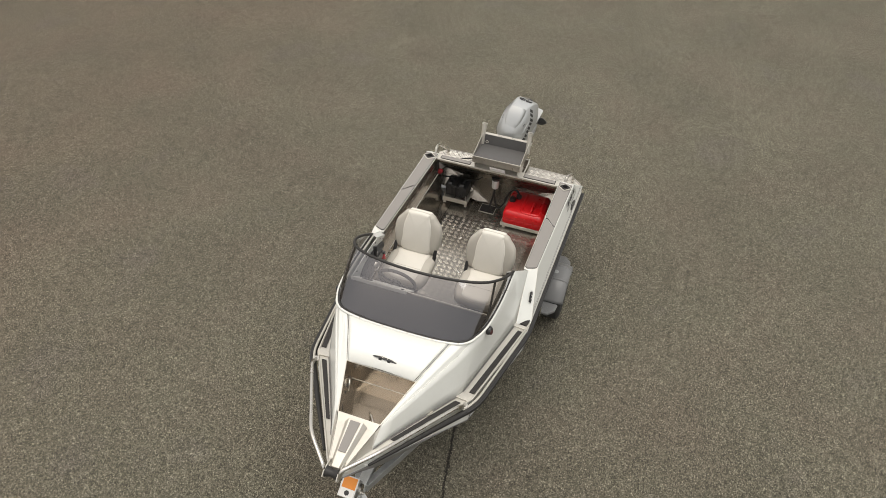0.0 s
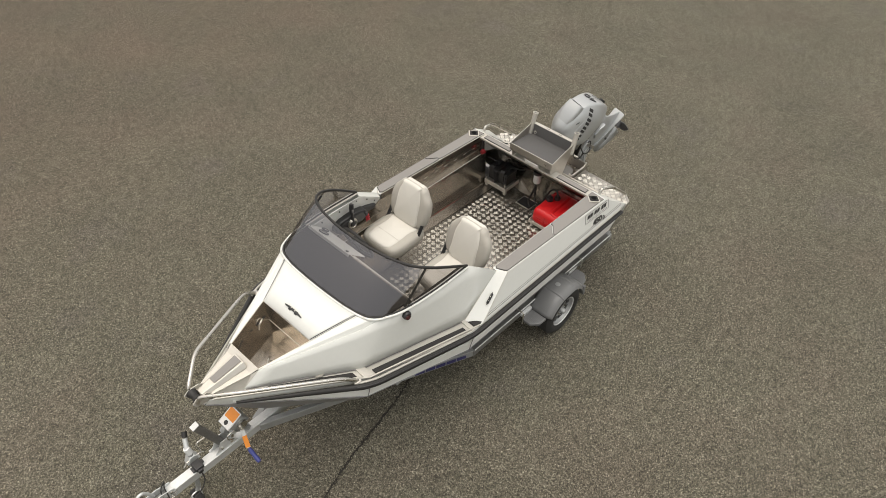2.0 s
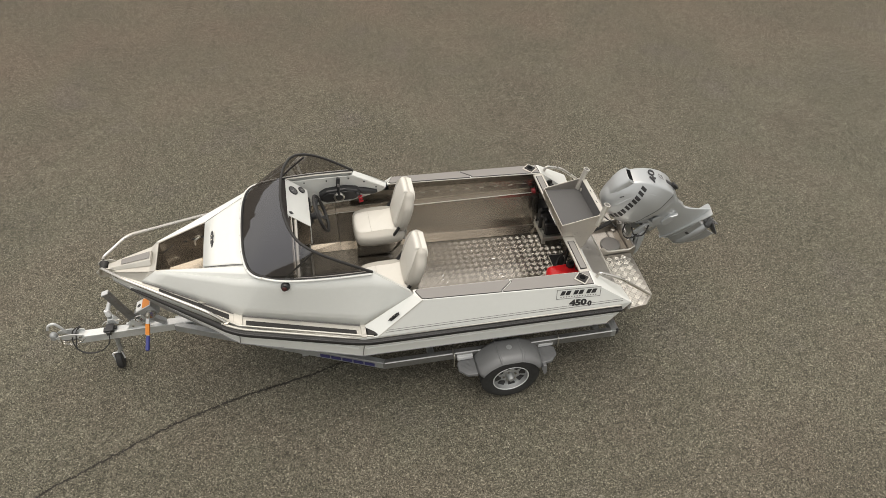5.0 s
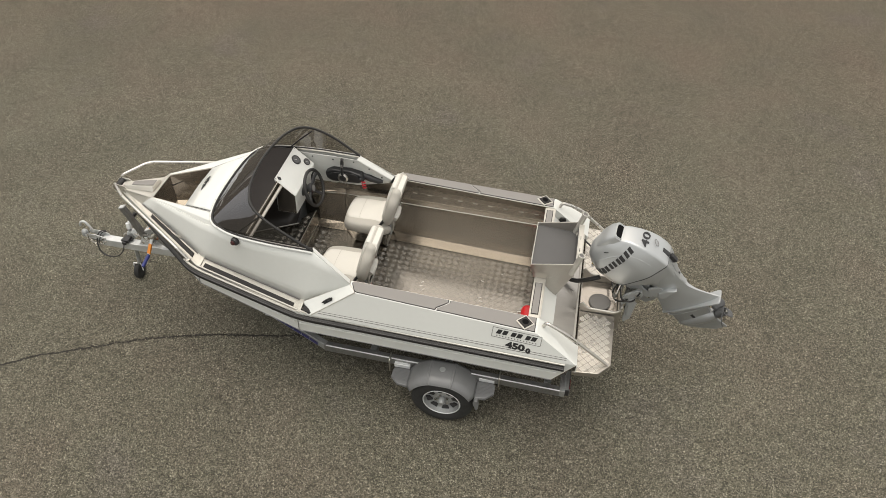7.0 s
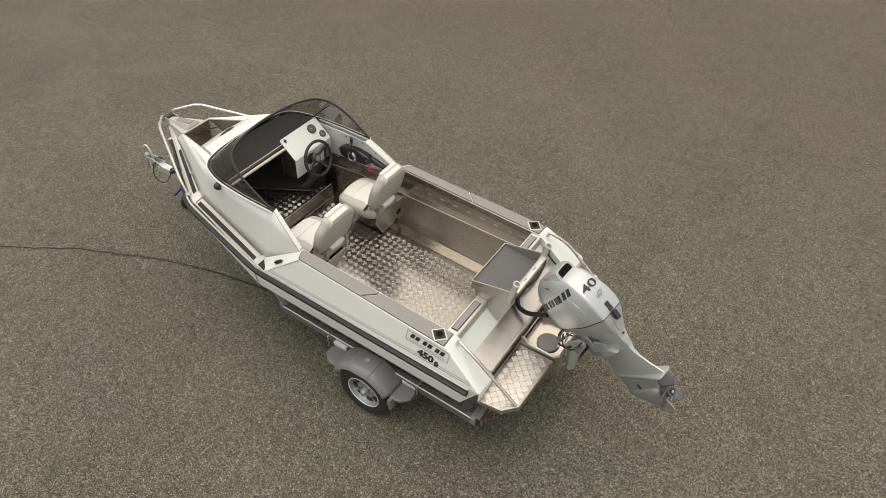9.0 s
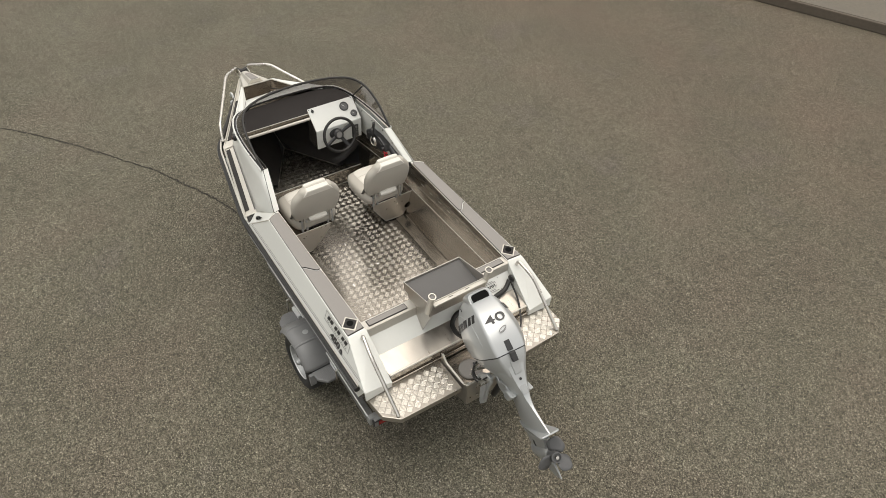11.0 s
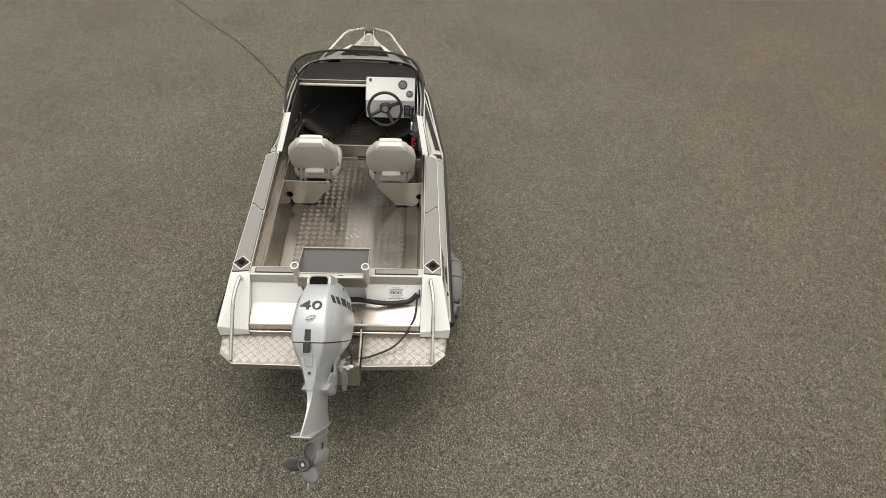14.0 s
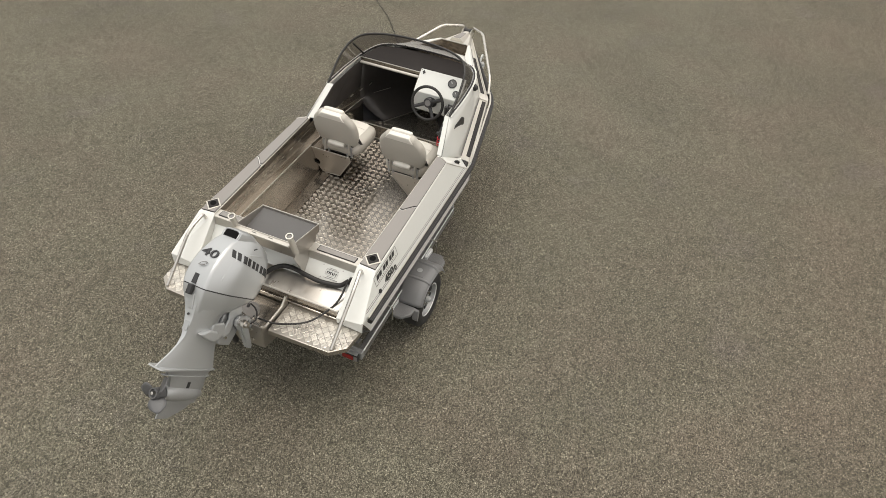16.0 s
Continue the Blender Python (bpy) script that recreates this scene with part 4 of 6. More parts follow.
# dark cuddy under the foredeck
shelf = [(2.345, 0.600), (2.58, 0.568), (2.678, 0.486), (2.720, 0.328), (2.735, 0.0)]
shelf += [(x, -y) for x, y in reversed(shelf[:-1])]
link("dash_shelf", *prism(shelf, 1.548, 1.565, "z"), CARPET, boat, "charcoal dash shelf behind the windscreen")
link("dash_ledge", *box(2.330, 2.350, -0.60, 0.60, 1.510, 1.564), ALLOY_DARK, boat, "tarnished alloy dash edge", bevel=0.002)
link("ledge_trim", *tube([(2.332, 0.60, 1.566), (2.332, -0.09, 1.566)], 0.004, 6), ALLOY_PALE, boat)
link("grab_bar", *tube([(2.316, 0.600, 1.520), (2.306, -0.08, 1.525)], 0.015, 10), ALLOY_PALE, boat, "pale grab bar", smooth=60)

# helm console
con = [(2.358, 1.602), (2.182, 1.436), (2.196, 1.225), (2.385, 1.225)]
console = thing("helm_console", "white folded-sheet helm console with gauges", "console")
link("body", *prism(con, -0.575, -0.081), WHITE, console, "white painted sheet", bevel=0.006)
link("end_panel", *prism([(2.348, 1.586), (2.190, 1.434), (2.203, 1.233), (2.376, 1.233)], -0.0805, -0.0775), ALLOY_BARE, console, "bare alloy end panel")
dash = Matrix.Translation((2.270, -0.328, 1.519)) @ pose(0, 0, 0, 0, 0, -90) @ pose(0, 0, 0, 43.3, 0, 0)
face = Matrix.Translation((2.188, -0.328, 1.328)) @ pose(0, 0, 0, 0, 0, -90) @ pose(0, 0, 0, 94, 0, 0)


def gauge(x, y, r):
    g = link("gauge", *moved(lathe([(0, 0), (r, 0), (r, 0.008), (r * 0.86, 0.010), (r * 0.84, 0.006), (0, 0.006)], 24, "z"), dash @ Matrix.Translation((x, y, 0.001))), PLASTIC, console, "round dark gauge", smooth=35)
    link("dial", *moved(prism(disc(0, 0, r * 0.80, 22), 0.0062, 0.0072, "z"), dash @ Matrix.Translation((x, y, 0.001))), GAUGE, g)
    link("pointer", *moved(box(-0.001, 0.001, -0.004, r * 0.6, 0.0074, 0.0082), dash @ Matrix.Translation((x, y, 0.001)) @ pose(0, 0, 0, 0, 0, 40)), LABEL, g)


gauge(0.122, 0.042, 0.046)
gauge(0.192, -0.052, 0.034)
link("ignition", *moved(prism([(0, 0.022), (0.016, 0), (0, -0.022), (-0.016, 0)], 0, 0.007, "z"), dash @ Matrix.Translation((-0.205, 0.085, 0.001))), PLASTIC, console)
for x in (-0.235, 0.225):
    link("screw", *moved(lathe([(0, 0), (0.005, 0), (0, 0.003)], 8, "z"), dash @ Matrix.Translation((x, 0.108, 0.001))), PLASTIC, console)
panel = link("switch_panel", *moved(box(0.135, 0.205, -0.085, 0.055, 0, 0.012), face), PLASTIC, console, "black switch panel", bevel=0.003)
for i in range(4):
    link("switch", *moved(box(0.150, 0.190, -0.072 + i * 0.032, -0.052 + i * 0.032, 0.012, 0.019), face), INK_GREY, panel)

# steering wheel
wheel = thing("steering_wheel", "black three-spoke steering wheel on the helm", "steering wheel", Matrix.Translation((2.084, -0.278, 1.392)) @ pose(0, 0, 0, 0, 0, -90) @ pose(0, 0, 0, 73, 0, 0))
link("rim", *tube([(0.165 * math.cos(a), 0.165 * math.sin(a), 0) for a in np.linspace(0, 2 * math.pi, 40, endpoint=False)], 0.0145, 10, close=True), RUBBER, wheel, smooth=60)
for a in (25, 205, 300):
    c, s = math.cos(radians(a)), math.sin(radians(a))
    link("spoke", *tube([(0.03 * c, 0.03 * s, -0.028), (0.10 * c, 0.10 * s, -0.022), (0.16 * c, 0.16 * s, 0)], 0.018, 8, 0.45), PLASTIC, wheel, smooth=60)
link("hub", *lathe([(0, -0.10), (0.028, -0.10), (0.034, -0.045), (0.050, -0.040), (0.050, -0.020), (0.040, -0.010), (0, -0.008)], 22, "z"), PLASTIC, wheel, smooth=40)
link("hub_ring", *lathe([(0.026, -0.0085), (0.030, -0.0085), (0.030, -0.006), (0.026, -0.006)], 22, "z"), INK_GREY, wheel)
link("boss", *lathe([(0, -0.13), (0.065, -0.13), (0.060, -0.10), (0.045, -0.09), (0, -0.09)], 22, "z"), PLASTIC, wheel, smooth=40)

# throttle control on the starboard panel
thr = thing("throttle_control", "black side-mount throttle lever with a red kill cord", "throttle")
link("housing", *prism([(2.075, 1.285), (2.085, 1.350), (2.02, 1.392), (1.84, 1.398), (1.73, 1.365), (1.70, 1.300), (1.76, 1.262), (2.02, 1.255)], -0.690, -0.565), PLASTIC, thr, bevel=0.014)
link("face_plate", *prism([(2.050, 1.295), (2.055, 1.340), (2.0, 1.372), (1.80, 1.376), (1.755, 1.35), (1.755, 1.30), (1.80, 1.276), (2.0, 1.272)], -0.5645, -0.556), PLASTIC, thr, bevel=0.004)
link("pivot", *moved(lathe([(0, 0), (0.052, 0), (0.050, 0.012), (0.040, 0.020), (0.036, 0.010), (0, 0.010)], 24, "y"), Matrix.Translation((1.905, -0.556, 1.322))), STEEL, thr, "chromed pivot ring", smooth=35)
link("pivot_cap", *moved(lathe([(0, 0.010), (0.033, 0.010), (0.027, 0.018), (0, 0.021)], 20, "y"), Matrix.Translation((1.905, -0.556, 1.322))), PLASTIC, thr, smooth=35)
lever = link("lever", *tube([(1.905, -0.545, 1.345), (1.905, -0.550, 1.42), (1.900, -0.557, 1.49), (1.893, -0.560, 1.535)], 0.017, 10, 0.7, [0.9, 0.9, 1.25, 1.15]), PLASTIC, thr, smooth=60)
link("trim_switch", *box(1.890, 1.910, -0.545, -0.536, 1.455, 1.485), INK_GREY, lever, bevel=0.002)
link("cable_hood", *tube([(1.74, -0.640, 1.325), (1.66, -0.642, 1.290), (1.58, -0.650, 1.262), (1.545, -0.655, 1.255)], 0.032, 10, 0.9, [1.0, 1.15, 0.9, 0.5]), PLASTIC, thr, smooth=60)
link("kill_switch", *moved(lathe([(0, 0), (0.018, 0), (0.014, 0.022), (0, 0.024)], 14, "y"), Matrix.Translation((1.735, -0.565, 1.325))), INK, thr, smooth=40)
link("kill_cord", *tube([(1.715 - 0.004 * a / 6 + 0.016 * math.cos(a), -0.575 + 0.016 * math.sin(a), 1.300 - a * 0.0050) for a in np.linspace(0, 6 * math.pi, 60)], 0.005, 6), RED_CORD, thr, "red coiled kill cord", smooth=60)

# ---- motor well and transom ----
cap = [(-0.015, 0.69), (-0.105, 0.69), (-0.105, -0.69), (-0.015, -0.69)]
link("transom_cap", *prism(cap, 1.160, 1.183, "z"), ALLOY_PALE, boat, "pale alloy transom capping", bevel=0.004)
for s in (1, -1):
    pad = link("transom_pad", *box(-0.090, -0.030, min(0.30 * s, 0.645 * s), max(0.30 * s, 0.645 * s), 1.183, 1.188), PAD_EDGE, boat, "grey foam pad with a dark edge")
    link("pad_top", *box(-0.084, -0.036, min(0.306 * s, 0.639 * s), max(0.306 * s, 0.639 * s), 1.188, 1.1905), PAD, pad)
link("cap_skirt", *prism([(-0.105, 1.180), (-0.111, 1.180), (-0.113, 1.098), (-0.107, 1.098)], -0.675, 0.675), ALLOY_PALE, boat, "pale alloy transom skirt")
wellp = [(-0.109, 0.675, 1.100), (-0.109, -0.675, 1.100), (-0.222, -0.670, 0.980), (-0.222, 0.670, 0.980)]
link("well_slope", wellp, [(3, 2, 1, 0)], WHITE, boat, "white sloping motor-well panel", solid=0.006)
link("well_floor", [(-0.222, 0.670, 0.980), (-0.222, -0.670, 0.980), (-0.402, -0.660, 0.935), (-0.402, 0.660, 0.935)], [(3, 2, 1, 0)], ALLOY, boat, "bright alloy motor-well floor", solid=0.006)
link("well_edge", *join(tube([(-0.404, 0.66, 0.932), (-0.404, -0.66, 0.932)], 0.010, 8), tube([(-0.410, 0.66, 0.902), (-0.410, -0.66, 0.902)], 0.005, 8)), ALLOY_PALE, boat)
link("under_step", *prism([(-0.405, 0.93), (-0.412, 0.93), (-0.424, 0.83), (-0.417, 0.83)], -0.66, 0.66), ALLOY_BARE, boat, "bare alloy riser")
qb = [(-0.10, 0.678, 1.190), (-0.10, 0.834, 1.177), (-0.447, 0.902, 0.940), (-0.445, 0.666, 0.905), (-0.10, 0.675, 0.96), (-0.435, 0.665, 0.84), (-0.447, 0.895, 0.84)]
pair("quarter_box", (qb, [(0, 1, 2, 3), (0, 3, 5, 4), (3, 2, 6, 5)]), WHITE, label="white quarter box", solid=0.006, bevel=0.004)
pair("quarter_rail", tube(rounded([(-0.145, 0.738, 1.165), (-0.165, 0.741, 1.212), (-0.33, 0.768, 1.150), (-0.690, 0.762, 0.838)], 0.09), 0.0145, 10), STEEL, label="bent polished quarter rail", smooth=60)
# stern platforms of tread plate, with a gap for the motor
for s in (1, -1):
    pl = [(-0.416, 0.880), (-0.625, 0.862), (-0.722, 0.755), (-0.735, 0.225), (-0.416, 0.216)]
    pl = [(x, y * s) for x, y in pl]
    plat = link("stern_platform", *prism(pl if s > 0 else pl[::-1], 0.785, 0.835, "z"), PLATFORM, boat, "alloy tread-plate stern platform", bevel=0.006)

    def on_it(x, y, s=s):
        y *= s
        return 0.24 < y < 0.850 and -0.708 < x < -0.44 and (x > -0.61 or y < 0.840 - (-0.61 - x) * 1.1)
    tagged(link("tread", *tread(-0.715, -0.44, min(0.2 * s, 0.87 * s), max(0.2 * s, 0.87 * s), 0.8355, 0.050, keep=on_it), TREAD_PALE, plat), kind="stuff")
    link("apron", *prism([(x, z) for x, z in ((-0.44, 0.79), (-0.70, 0.79), (-0.44, 0.62))], 0.22 * s, 0.228 * s), ALLOY_BARE, plat)
# pod that carries the motor: a tray with raised cheeks and an aft plate
link("motor_pod", *prism([(-0.418, 0.800), (-0.760, 0.790), (-0.760, 0.665), (-0.418, 0.60)], -0.202, 0.202), ALLOY_BARE, boat, "bare alloy motor pod", bevel=0.006)
cheek = [(-0.426, 0.925), (-0.450, 0.930), (-0.500, 0.872), (-0.735, 0.862), (-0.765, 0.900), (-0.780, 0.900), (-0.780, 0.665), (-0.426, 0.60)]
for s in (1, -1):
    link("pod_cheek", *prism(cheek, min(0.2045 * s, 0.2125 * s), max(0.2045 * s, 0.2125 * s)), ALLOY, boat, "bare alloy pod cheek", bevel=0.002)
    link("cheek_rim", *tube(rounded([(-0.446, 0.208 * s, 0.931), (-0.500, 0.208 * s, 0.874), (-0.735, 0.208 * s, 0.864), (-0.772, 0.208 * s, 0.902)], 0.03), 0.009, 8), ALLOY_PALE, boat, smooth=60)
    link("pod_bolt", *moved(lathe([(0, 0), (0.022, 0), (0.022, 0.006), (0.010, 0.008), (0, 0.008)], 14, "z"), Matrix.Translation((-0.715, 0.150 * s, 0.7935))), STEEL, boat, smooth=40)
link("pod_back", *box(-0.781, -0.763, -0.204, 0.204, 0.66, 0.895), ALLOY, boat, "alloy motor mounting plate", bevel=0.003)
link("pod_hatch", *moved(lathe([(0, 0), (0.096, 0), (0.096, 0.010), (0.088, 0.016), (0.084, 0.013), (0, 0.014)], 32, "z"), Matrix.Translation((-0.605, 0.050, 0.7965))), PAD, boat, "grey round inspection hatch", smooth=35)
# maker's plate on the slope, its lines as plain bars
mp = Matrix.Translation((-0.158, -0.470, 1.0485)) @ pose(0, 0, 0, 0, 0, -90) @ pose(0, 0, 0, 46.7, 0, 0) @ Matrix.Translation((0, 0, 0.001))
info_plate = link("info_label", *moved(join(box(-0.055, 0.055, 0.019, 0.0205, 0, 0.0015), box(-0.055, 0.055, -0.0205, -0.019, 0, 0.0015), box(-0.055, -0.0535, -0.019, 0.019, 0, 0.0015), box(0.0535, 0.055, -0.019, 0.019, 0, 0.0015)), mp), INK_GREY, boat, "dark framed printed label")
for i in range(3):
    x = -0.044 + i * 0.031
    link("block", *moved(join(box(x, x + 0.026, 0.006, 0.011, 0, 0.0015), box(x, x + 0.008, -0.010, 0.011, 0, 0.0015), box(x + 0.018, x + 0.026, -0.010, 0.011, 0, 0.0015)), mp), INK, info_plate)
for y, w in ((0.040, 0.030), (0.029, 0.048), (-0.032, 0.034), (-0.045, 0.058)):
    link("text_bar", *moved(join(*[box(x, x + 0.008, y - 0.0025, y + 0.0025, 0, 0.0012) for x in np.arange(-w, w, 0.0105)]), mp), INK_GREY, info_plate)
for x in (-0.088, 0.088):
    for y in (-0.050, 0.050):
        link("label_rivet", *moved(lathe([(0, 0), (0.004, 0), (0.003, 0.002), (0, 0.0025)], 8, "z"), mp @ Matrix.Translation((x, y, 0))), INK_GREY, info_plate)

# ---- bait board with rod holders ----
bait = thing("bait_board", "brushed alloy bait tray with a grey liner on the transom", "bait board")
for y in (0.258, -0.262):
    link("side_plate", *prism([(0.025, 1.351), (0.02, 1.278), (-0.325, 1.278), (-0.33, 1.421)], y, y + 0.004), ALLOY, bait)
link("tray", [(0.025, -0.258, 1.336), (0.025, 0.258, 1.336), (-0.318, 0.258, 1.301), (-0.318, -0.258, 1.301), (-0.328, 0.258, 1.418), (-0.328, -0.258, 1.418)], [(0, 1, 2, 3), (3, 2, 4, 5)], TRAY_GREY, bait, "dark grey lined tray", solid=0.004)
link("front_plate", *box(0.022, 0.027, -0.262, 0.262, 1.278, 1.352), ALLOY, bait)
link("back_plate", *prism([(-0.329, 1.42), (-0.335, 1.42), (-0.330, 1.278), (-0.325, 1.278)], -0.262, 0.262), ALLOY, bait)
link("under_plate", *box(-0.328, 0.024, -0.262, 0.262, 1.274, 1.279), ALLOY, bait)
link("rim", *tube([(0.025, -0.262, 1.353), (0.025, 0.262, 1.353), (-0.331, 0.262, 1.421), (-0.331, -0.262, 1.421)], 0.005, 6, close=True), ALLOY_PALE, bait)
for y in (-0.09, 0.06):
    link("knife_slot", *box(-0.352, -0.347, y, y + 0.04, 1.4165, 1.4195), INK, bait)
link("rear_shelf", *box(-0.372, -0.333, -0.24, 0.24, 1.401, 1.418), ALLOY_PALE, bait, bevel=0.003)
for s in (1, -1):
    link("leg_plate", *prism([(0.012, 1.276), (-0.325, 1.276), (-0.325, 1.262), (-0.210, 1.005), (-0.190, 1.018), (-0.116, 1.100), (-0.112, 1.186), (0.0, 1.190)], min(0.236 * s, 0.240 * s), max(0.236 * s, 0.240 * s)), ALLOY, bait, "brushed alloy leg plate")
    m = pose(-0.310, 0.257 * s, 1.3245, 0, -15, 0)
    link("rod_tube", *moved(lathe([(0.024, -0.02), (0.024, 0.195), (0.030, 0.200), (0.030, 0.210), (0.022, 0.210), (0.021, -0.01)], 20, "z"), m), ALLOY_PALE, bait, "pale alloy rod tube", smooth=40)
    link("rod_cap", *moved(lathe([(0.0, 0.200), (0.021, 0.200), (0.0, 0.1995)], 20, "z"), m), INK_GREY, bait)

link("drain_ring", *moved(tube([(0.014 * math.cos(a), 0.014 * math.sin(a), 0) for a in np.linspace(0, 2 * math.pi, 14, endpoint=False)], 0.004, 6, close=True), Matrix.Translation((-0.318, -0.205, 1.330)) @ pose(0, 0, 0, 0, 85, 0)), ALLOY_PALE, bait, smooth=60)
# plate added to stand for the white well slope glimpsed below the tray
link("slope_glimpse", *moved(box(-0.004, 0.0, -0.085, 0.085, -0.028, 0.028), pose(0.022, 0.02, 1.232, 0, 24, 0)), LABEL, bait, "white slip under the tray's front edge")
# ---- loose gear under the transom ----
tank = thing("fuel_tank", "red plastic portable fuel tank on an alloy tray", "fuel tank", Matrix.Translation((-0.015, -0.008, -0.287)) @ Matrix.Diagonal((1, 1, 1.19, 1)))
TX0, TX1, TY0, TY1 = -0.370, 0.085, 0.140, 0.61
rings = []
for z, i in ((0.723, 0.012), (0.735, 0.0), (0.775, 0.001), (0.782, 0.007), (0.790, 0.001), (0.825, 0.002), (0.840, 0.010), (0.856, 0.024), (0.866, 0.045)):
    pts = []
    for cx, cy, a0 in ((TX1 - 0.055, TY1 - 0.055, 0), (TX0 + 0.055, TY1 - 0.055, 90), (TX0 + 0.055, TY0 + 0.055, 180), (TX1 - 0.055, TY0 + 0.055, 270)):
        for a in (0, 22, 45, 68, 90):
            pts.append((cx + (0.055 - i) * math.cos(radians(a0 + a)), cy + (0.055 - i) * math.sin(radians(a0 + a)), z))
    rings.append(pts)
link("body", *loft(rings), RED, tank, "red moulded plastic", smooth=35)
for y in (0.30, 0.40, 0.50):
    link("front_groove", *box(TX1 - 0.004, TX1 + 0.0035, y - 0.010, y + 0.010, 0.738, 0.828), RED, tank, bevel=0.003)
link("top_ridge", *tube(rounded([(-0.31, 0.34, 0.862), (0.03, 0.34, 0.866), (0.03, 0.55, 0.866), (-0.31, 0.55, 0.862)], 0.05), 0.020, 10, 0.55), RED, tank, smooth=60)
link("carry_handle", *tube(rounded([(-0.14, 0.45, 0.862), (-0.13, 0.45, 0.890), (0.0, 0.45, 0.890), (0.01, 0.45, 0.862)], 0.02), 0.014, 10), RED, tank, "moulded carrying handle", smooth=60)
for x, y, r in ((-0.140, 0.200, 0.038), (-0.205, 0.255, 0.032)):
    cap_ob = link("cap", *moved(lathe([(0, 0), (r, 0), (r, 0.026), (r * 0.85, 0.034), (r * 0.4, 0.036), (0, 0.036)], 16, "z"), Matrix.Translation((x, y, 0.862))), PLASTIC, tank, "black screw cap", smooth=35)
    link("cap_grip", *moved(box(-r * 0.8, r * 0.8, -0.006, 0.006, 0, 0.014), pose(x, y, 0.896, 0, 0, 35)), PLASTIC, cap_ob, bevel=0.003)
link("fuel_hose", *tube(rounded([(-0.205, 0.255, 0.905), (-0.24, 0.21, 0.935), (-0.24, 0.14, 0.90), (-0.19, 0.09, 0.76), (-0.16, 0.03, 0.70), (-0.19, -0.02, 0.76), (-0.22, -0.04, 0.90)], 0.05), 0.010, 8), RUBBER, tank, smooth=60)
link("primer_bulb", *tube([(-0.222, 0.120, 0.855), (-0.208, 0.104, 0.815), (-0.198, 0.096, 0.785)], 0.020, 10, 1.0, [0.5, 1.0, 0.5]), RUBBER, tank, "black primer bulb", smooth=60)
tray = thing("tank_tray", "bare alloy tray with feet under the tank", "tray", pose(0, -0.005, -0.147))
link("pan", *box(-0.385, 0.100, 0.14, 0.63, 0.712, 0.722), ALLOY_PALE, tray, bevel=0.003)
link("front_lip", *box(0.095, 0.104, 0.14, 0.63, 0.712, 0.752), ALLOY_PALE, tray, bevel=0.003)
link("side_lip", *box(-0.385, 0.100, 0.134, 0.143, 0.712, 0.752), ALLOY_PALE, tray, bevel=0.003)
for y in (0.16, 0.58):
    link("foot", *box(0.05, 0.10, y, y + 0.03, 0.688, 0.713), ALLOY_PALE, tray)
# sump opening in the floor
link("sump_opening", *moved(box(-0.235, -0.085, -0.175, -0.005, 0.536, 0.5385), PITCH), INK, boat, "dark sump opening in the floor")
link("sump_rim", *moved(tube([(-0.238, -0.178, 0.539), (-0.082, -0.178, 0.539), (-0.082, -0.002, 0.539), (-0.238, -0.002, 0.539)], 0.005, 6, close=True), PITCH), ALLOY_PALE, boat)

batt = thing("battery_box", "black battery box strapped on an alloy tray", "battery box", Matrix.Translation((-0.110, -0.148, -0.0255)) @ Matrix.Diagonal((1, 0.83, 0.90, 1)))
link("body", *box(-0.165, 0.015, -0.535, -0.235, 0.745, 0.880), PLASTIC, batt, "black ribbed plastic", bevel=0.012)
link("lid", *box(-0.172, 0.022, -0.542, -0.228, 0.880, 0.915), PLASTIC, batt, bevel=0.012)
for y in (-0.52, -0.455, -0.335, -0.27):
    link("rib", *box(0.014, 0.026, y, y + 0.022, 0.76, 0.905), PLASTIC, batt, bevel=0.004)
for y in (-0.475, -0.305):
    link("clip", *prism([(0.030, 0.80), (0.030, 0.930), (0.010, 0.955), (-0.020, 0.950), (-0.010, 0.915), (0.018, 0.905), (0.018, 0.80)], y - 0.030, y + 0.030), PLASTIC, batt, "black moulded clip", bevel=0.004)
    link("terminal_cover", *moved(box(-0.028, 0.028, -0.022, 0.022, 0, 0.030), pose(-0.09, y, 0.915, 0, 0, 20)), PLASTIC, batt, bevel=0.005)
link("strap", *tube(rounded([(0.034, -0.39, 0.745), (0.036, -0.39, 0.922), (-0.18, -0.39, 0.922)], 0.02), 0.020, 6, 0.3), RUBBER, batt)
link("lead", *tube(rounded([(-0.09, -0.305, 0.945), (-0.10, -0.22, 0.965), (-0.16, -0.14, 0.94), (-0.19, -0.08, 0.98)], 0.05), 0.008, 8), RUBBER, batt, smooth=60)
link("lead", *tube(rounded([(-0.09, -0.475, 0.945), (-0.06, -0.56, 0.97), (-0.03, -0.60, 1.00)], 0.03), 0.008, 8), RUBBER, batt, smooth=60)
bt = thing("battery_tray", "pale alloy battery tray with feet", "tray", Matrix.Translation((-0.110, -0.148, -0.360)) @ Matrix.Diagonal((1, 0.83, 1.3, 1)))
link("pan", *box(-0.19, 0.050, -0.56, -0.205, 0.735, 0.744), ALLOY_PALE, bt, bevel=0.002)
link("front_lip", *box(0.046, 0.054, -0.56, -0.205, 0.730, 0.772), ALLOY_PALE, bt, bevel=0.002)
link("side_lip", *box(-0.19, 0.050, -0.210, -0.203, 0.735, 0.772), ALLOY_PALE, bt, bevel=0.002)
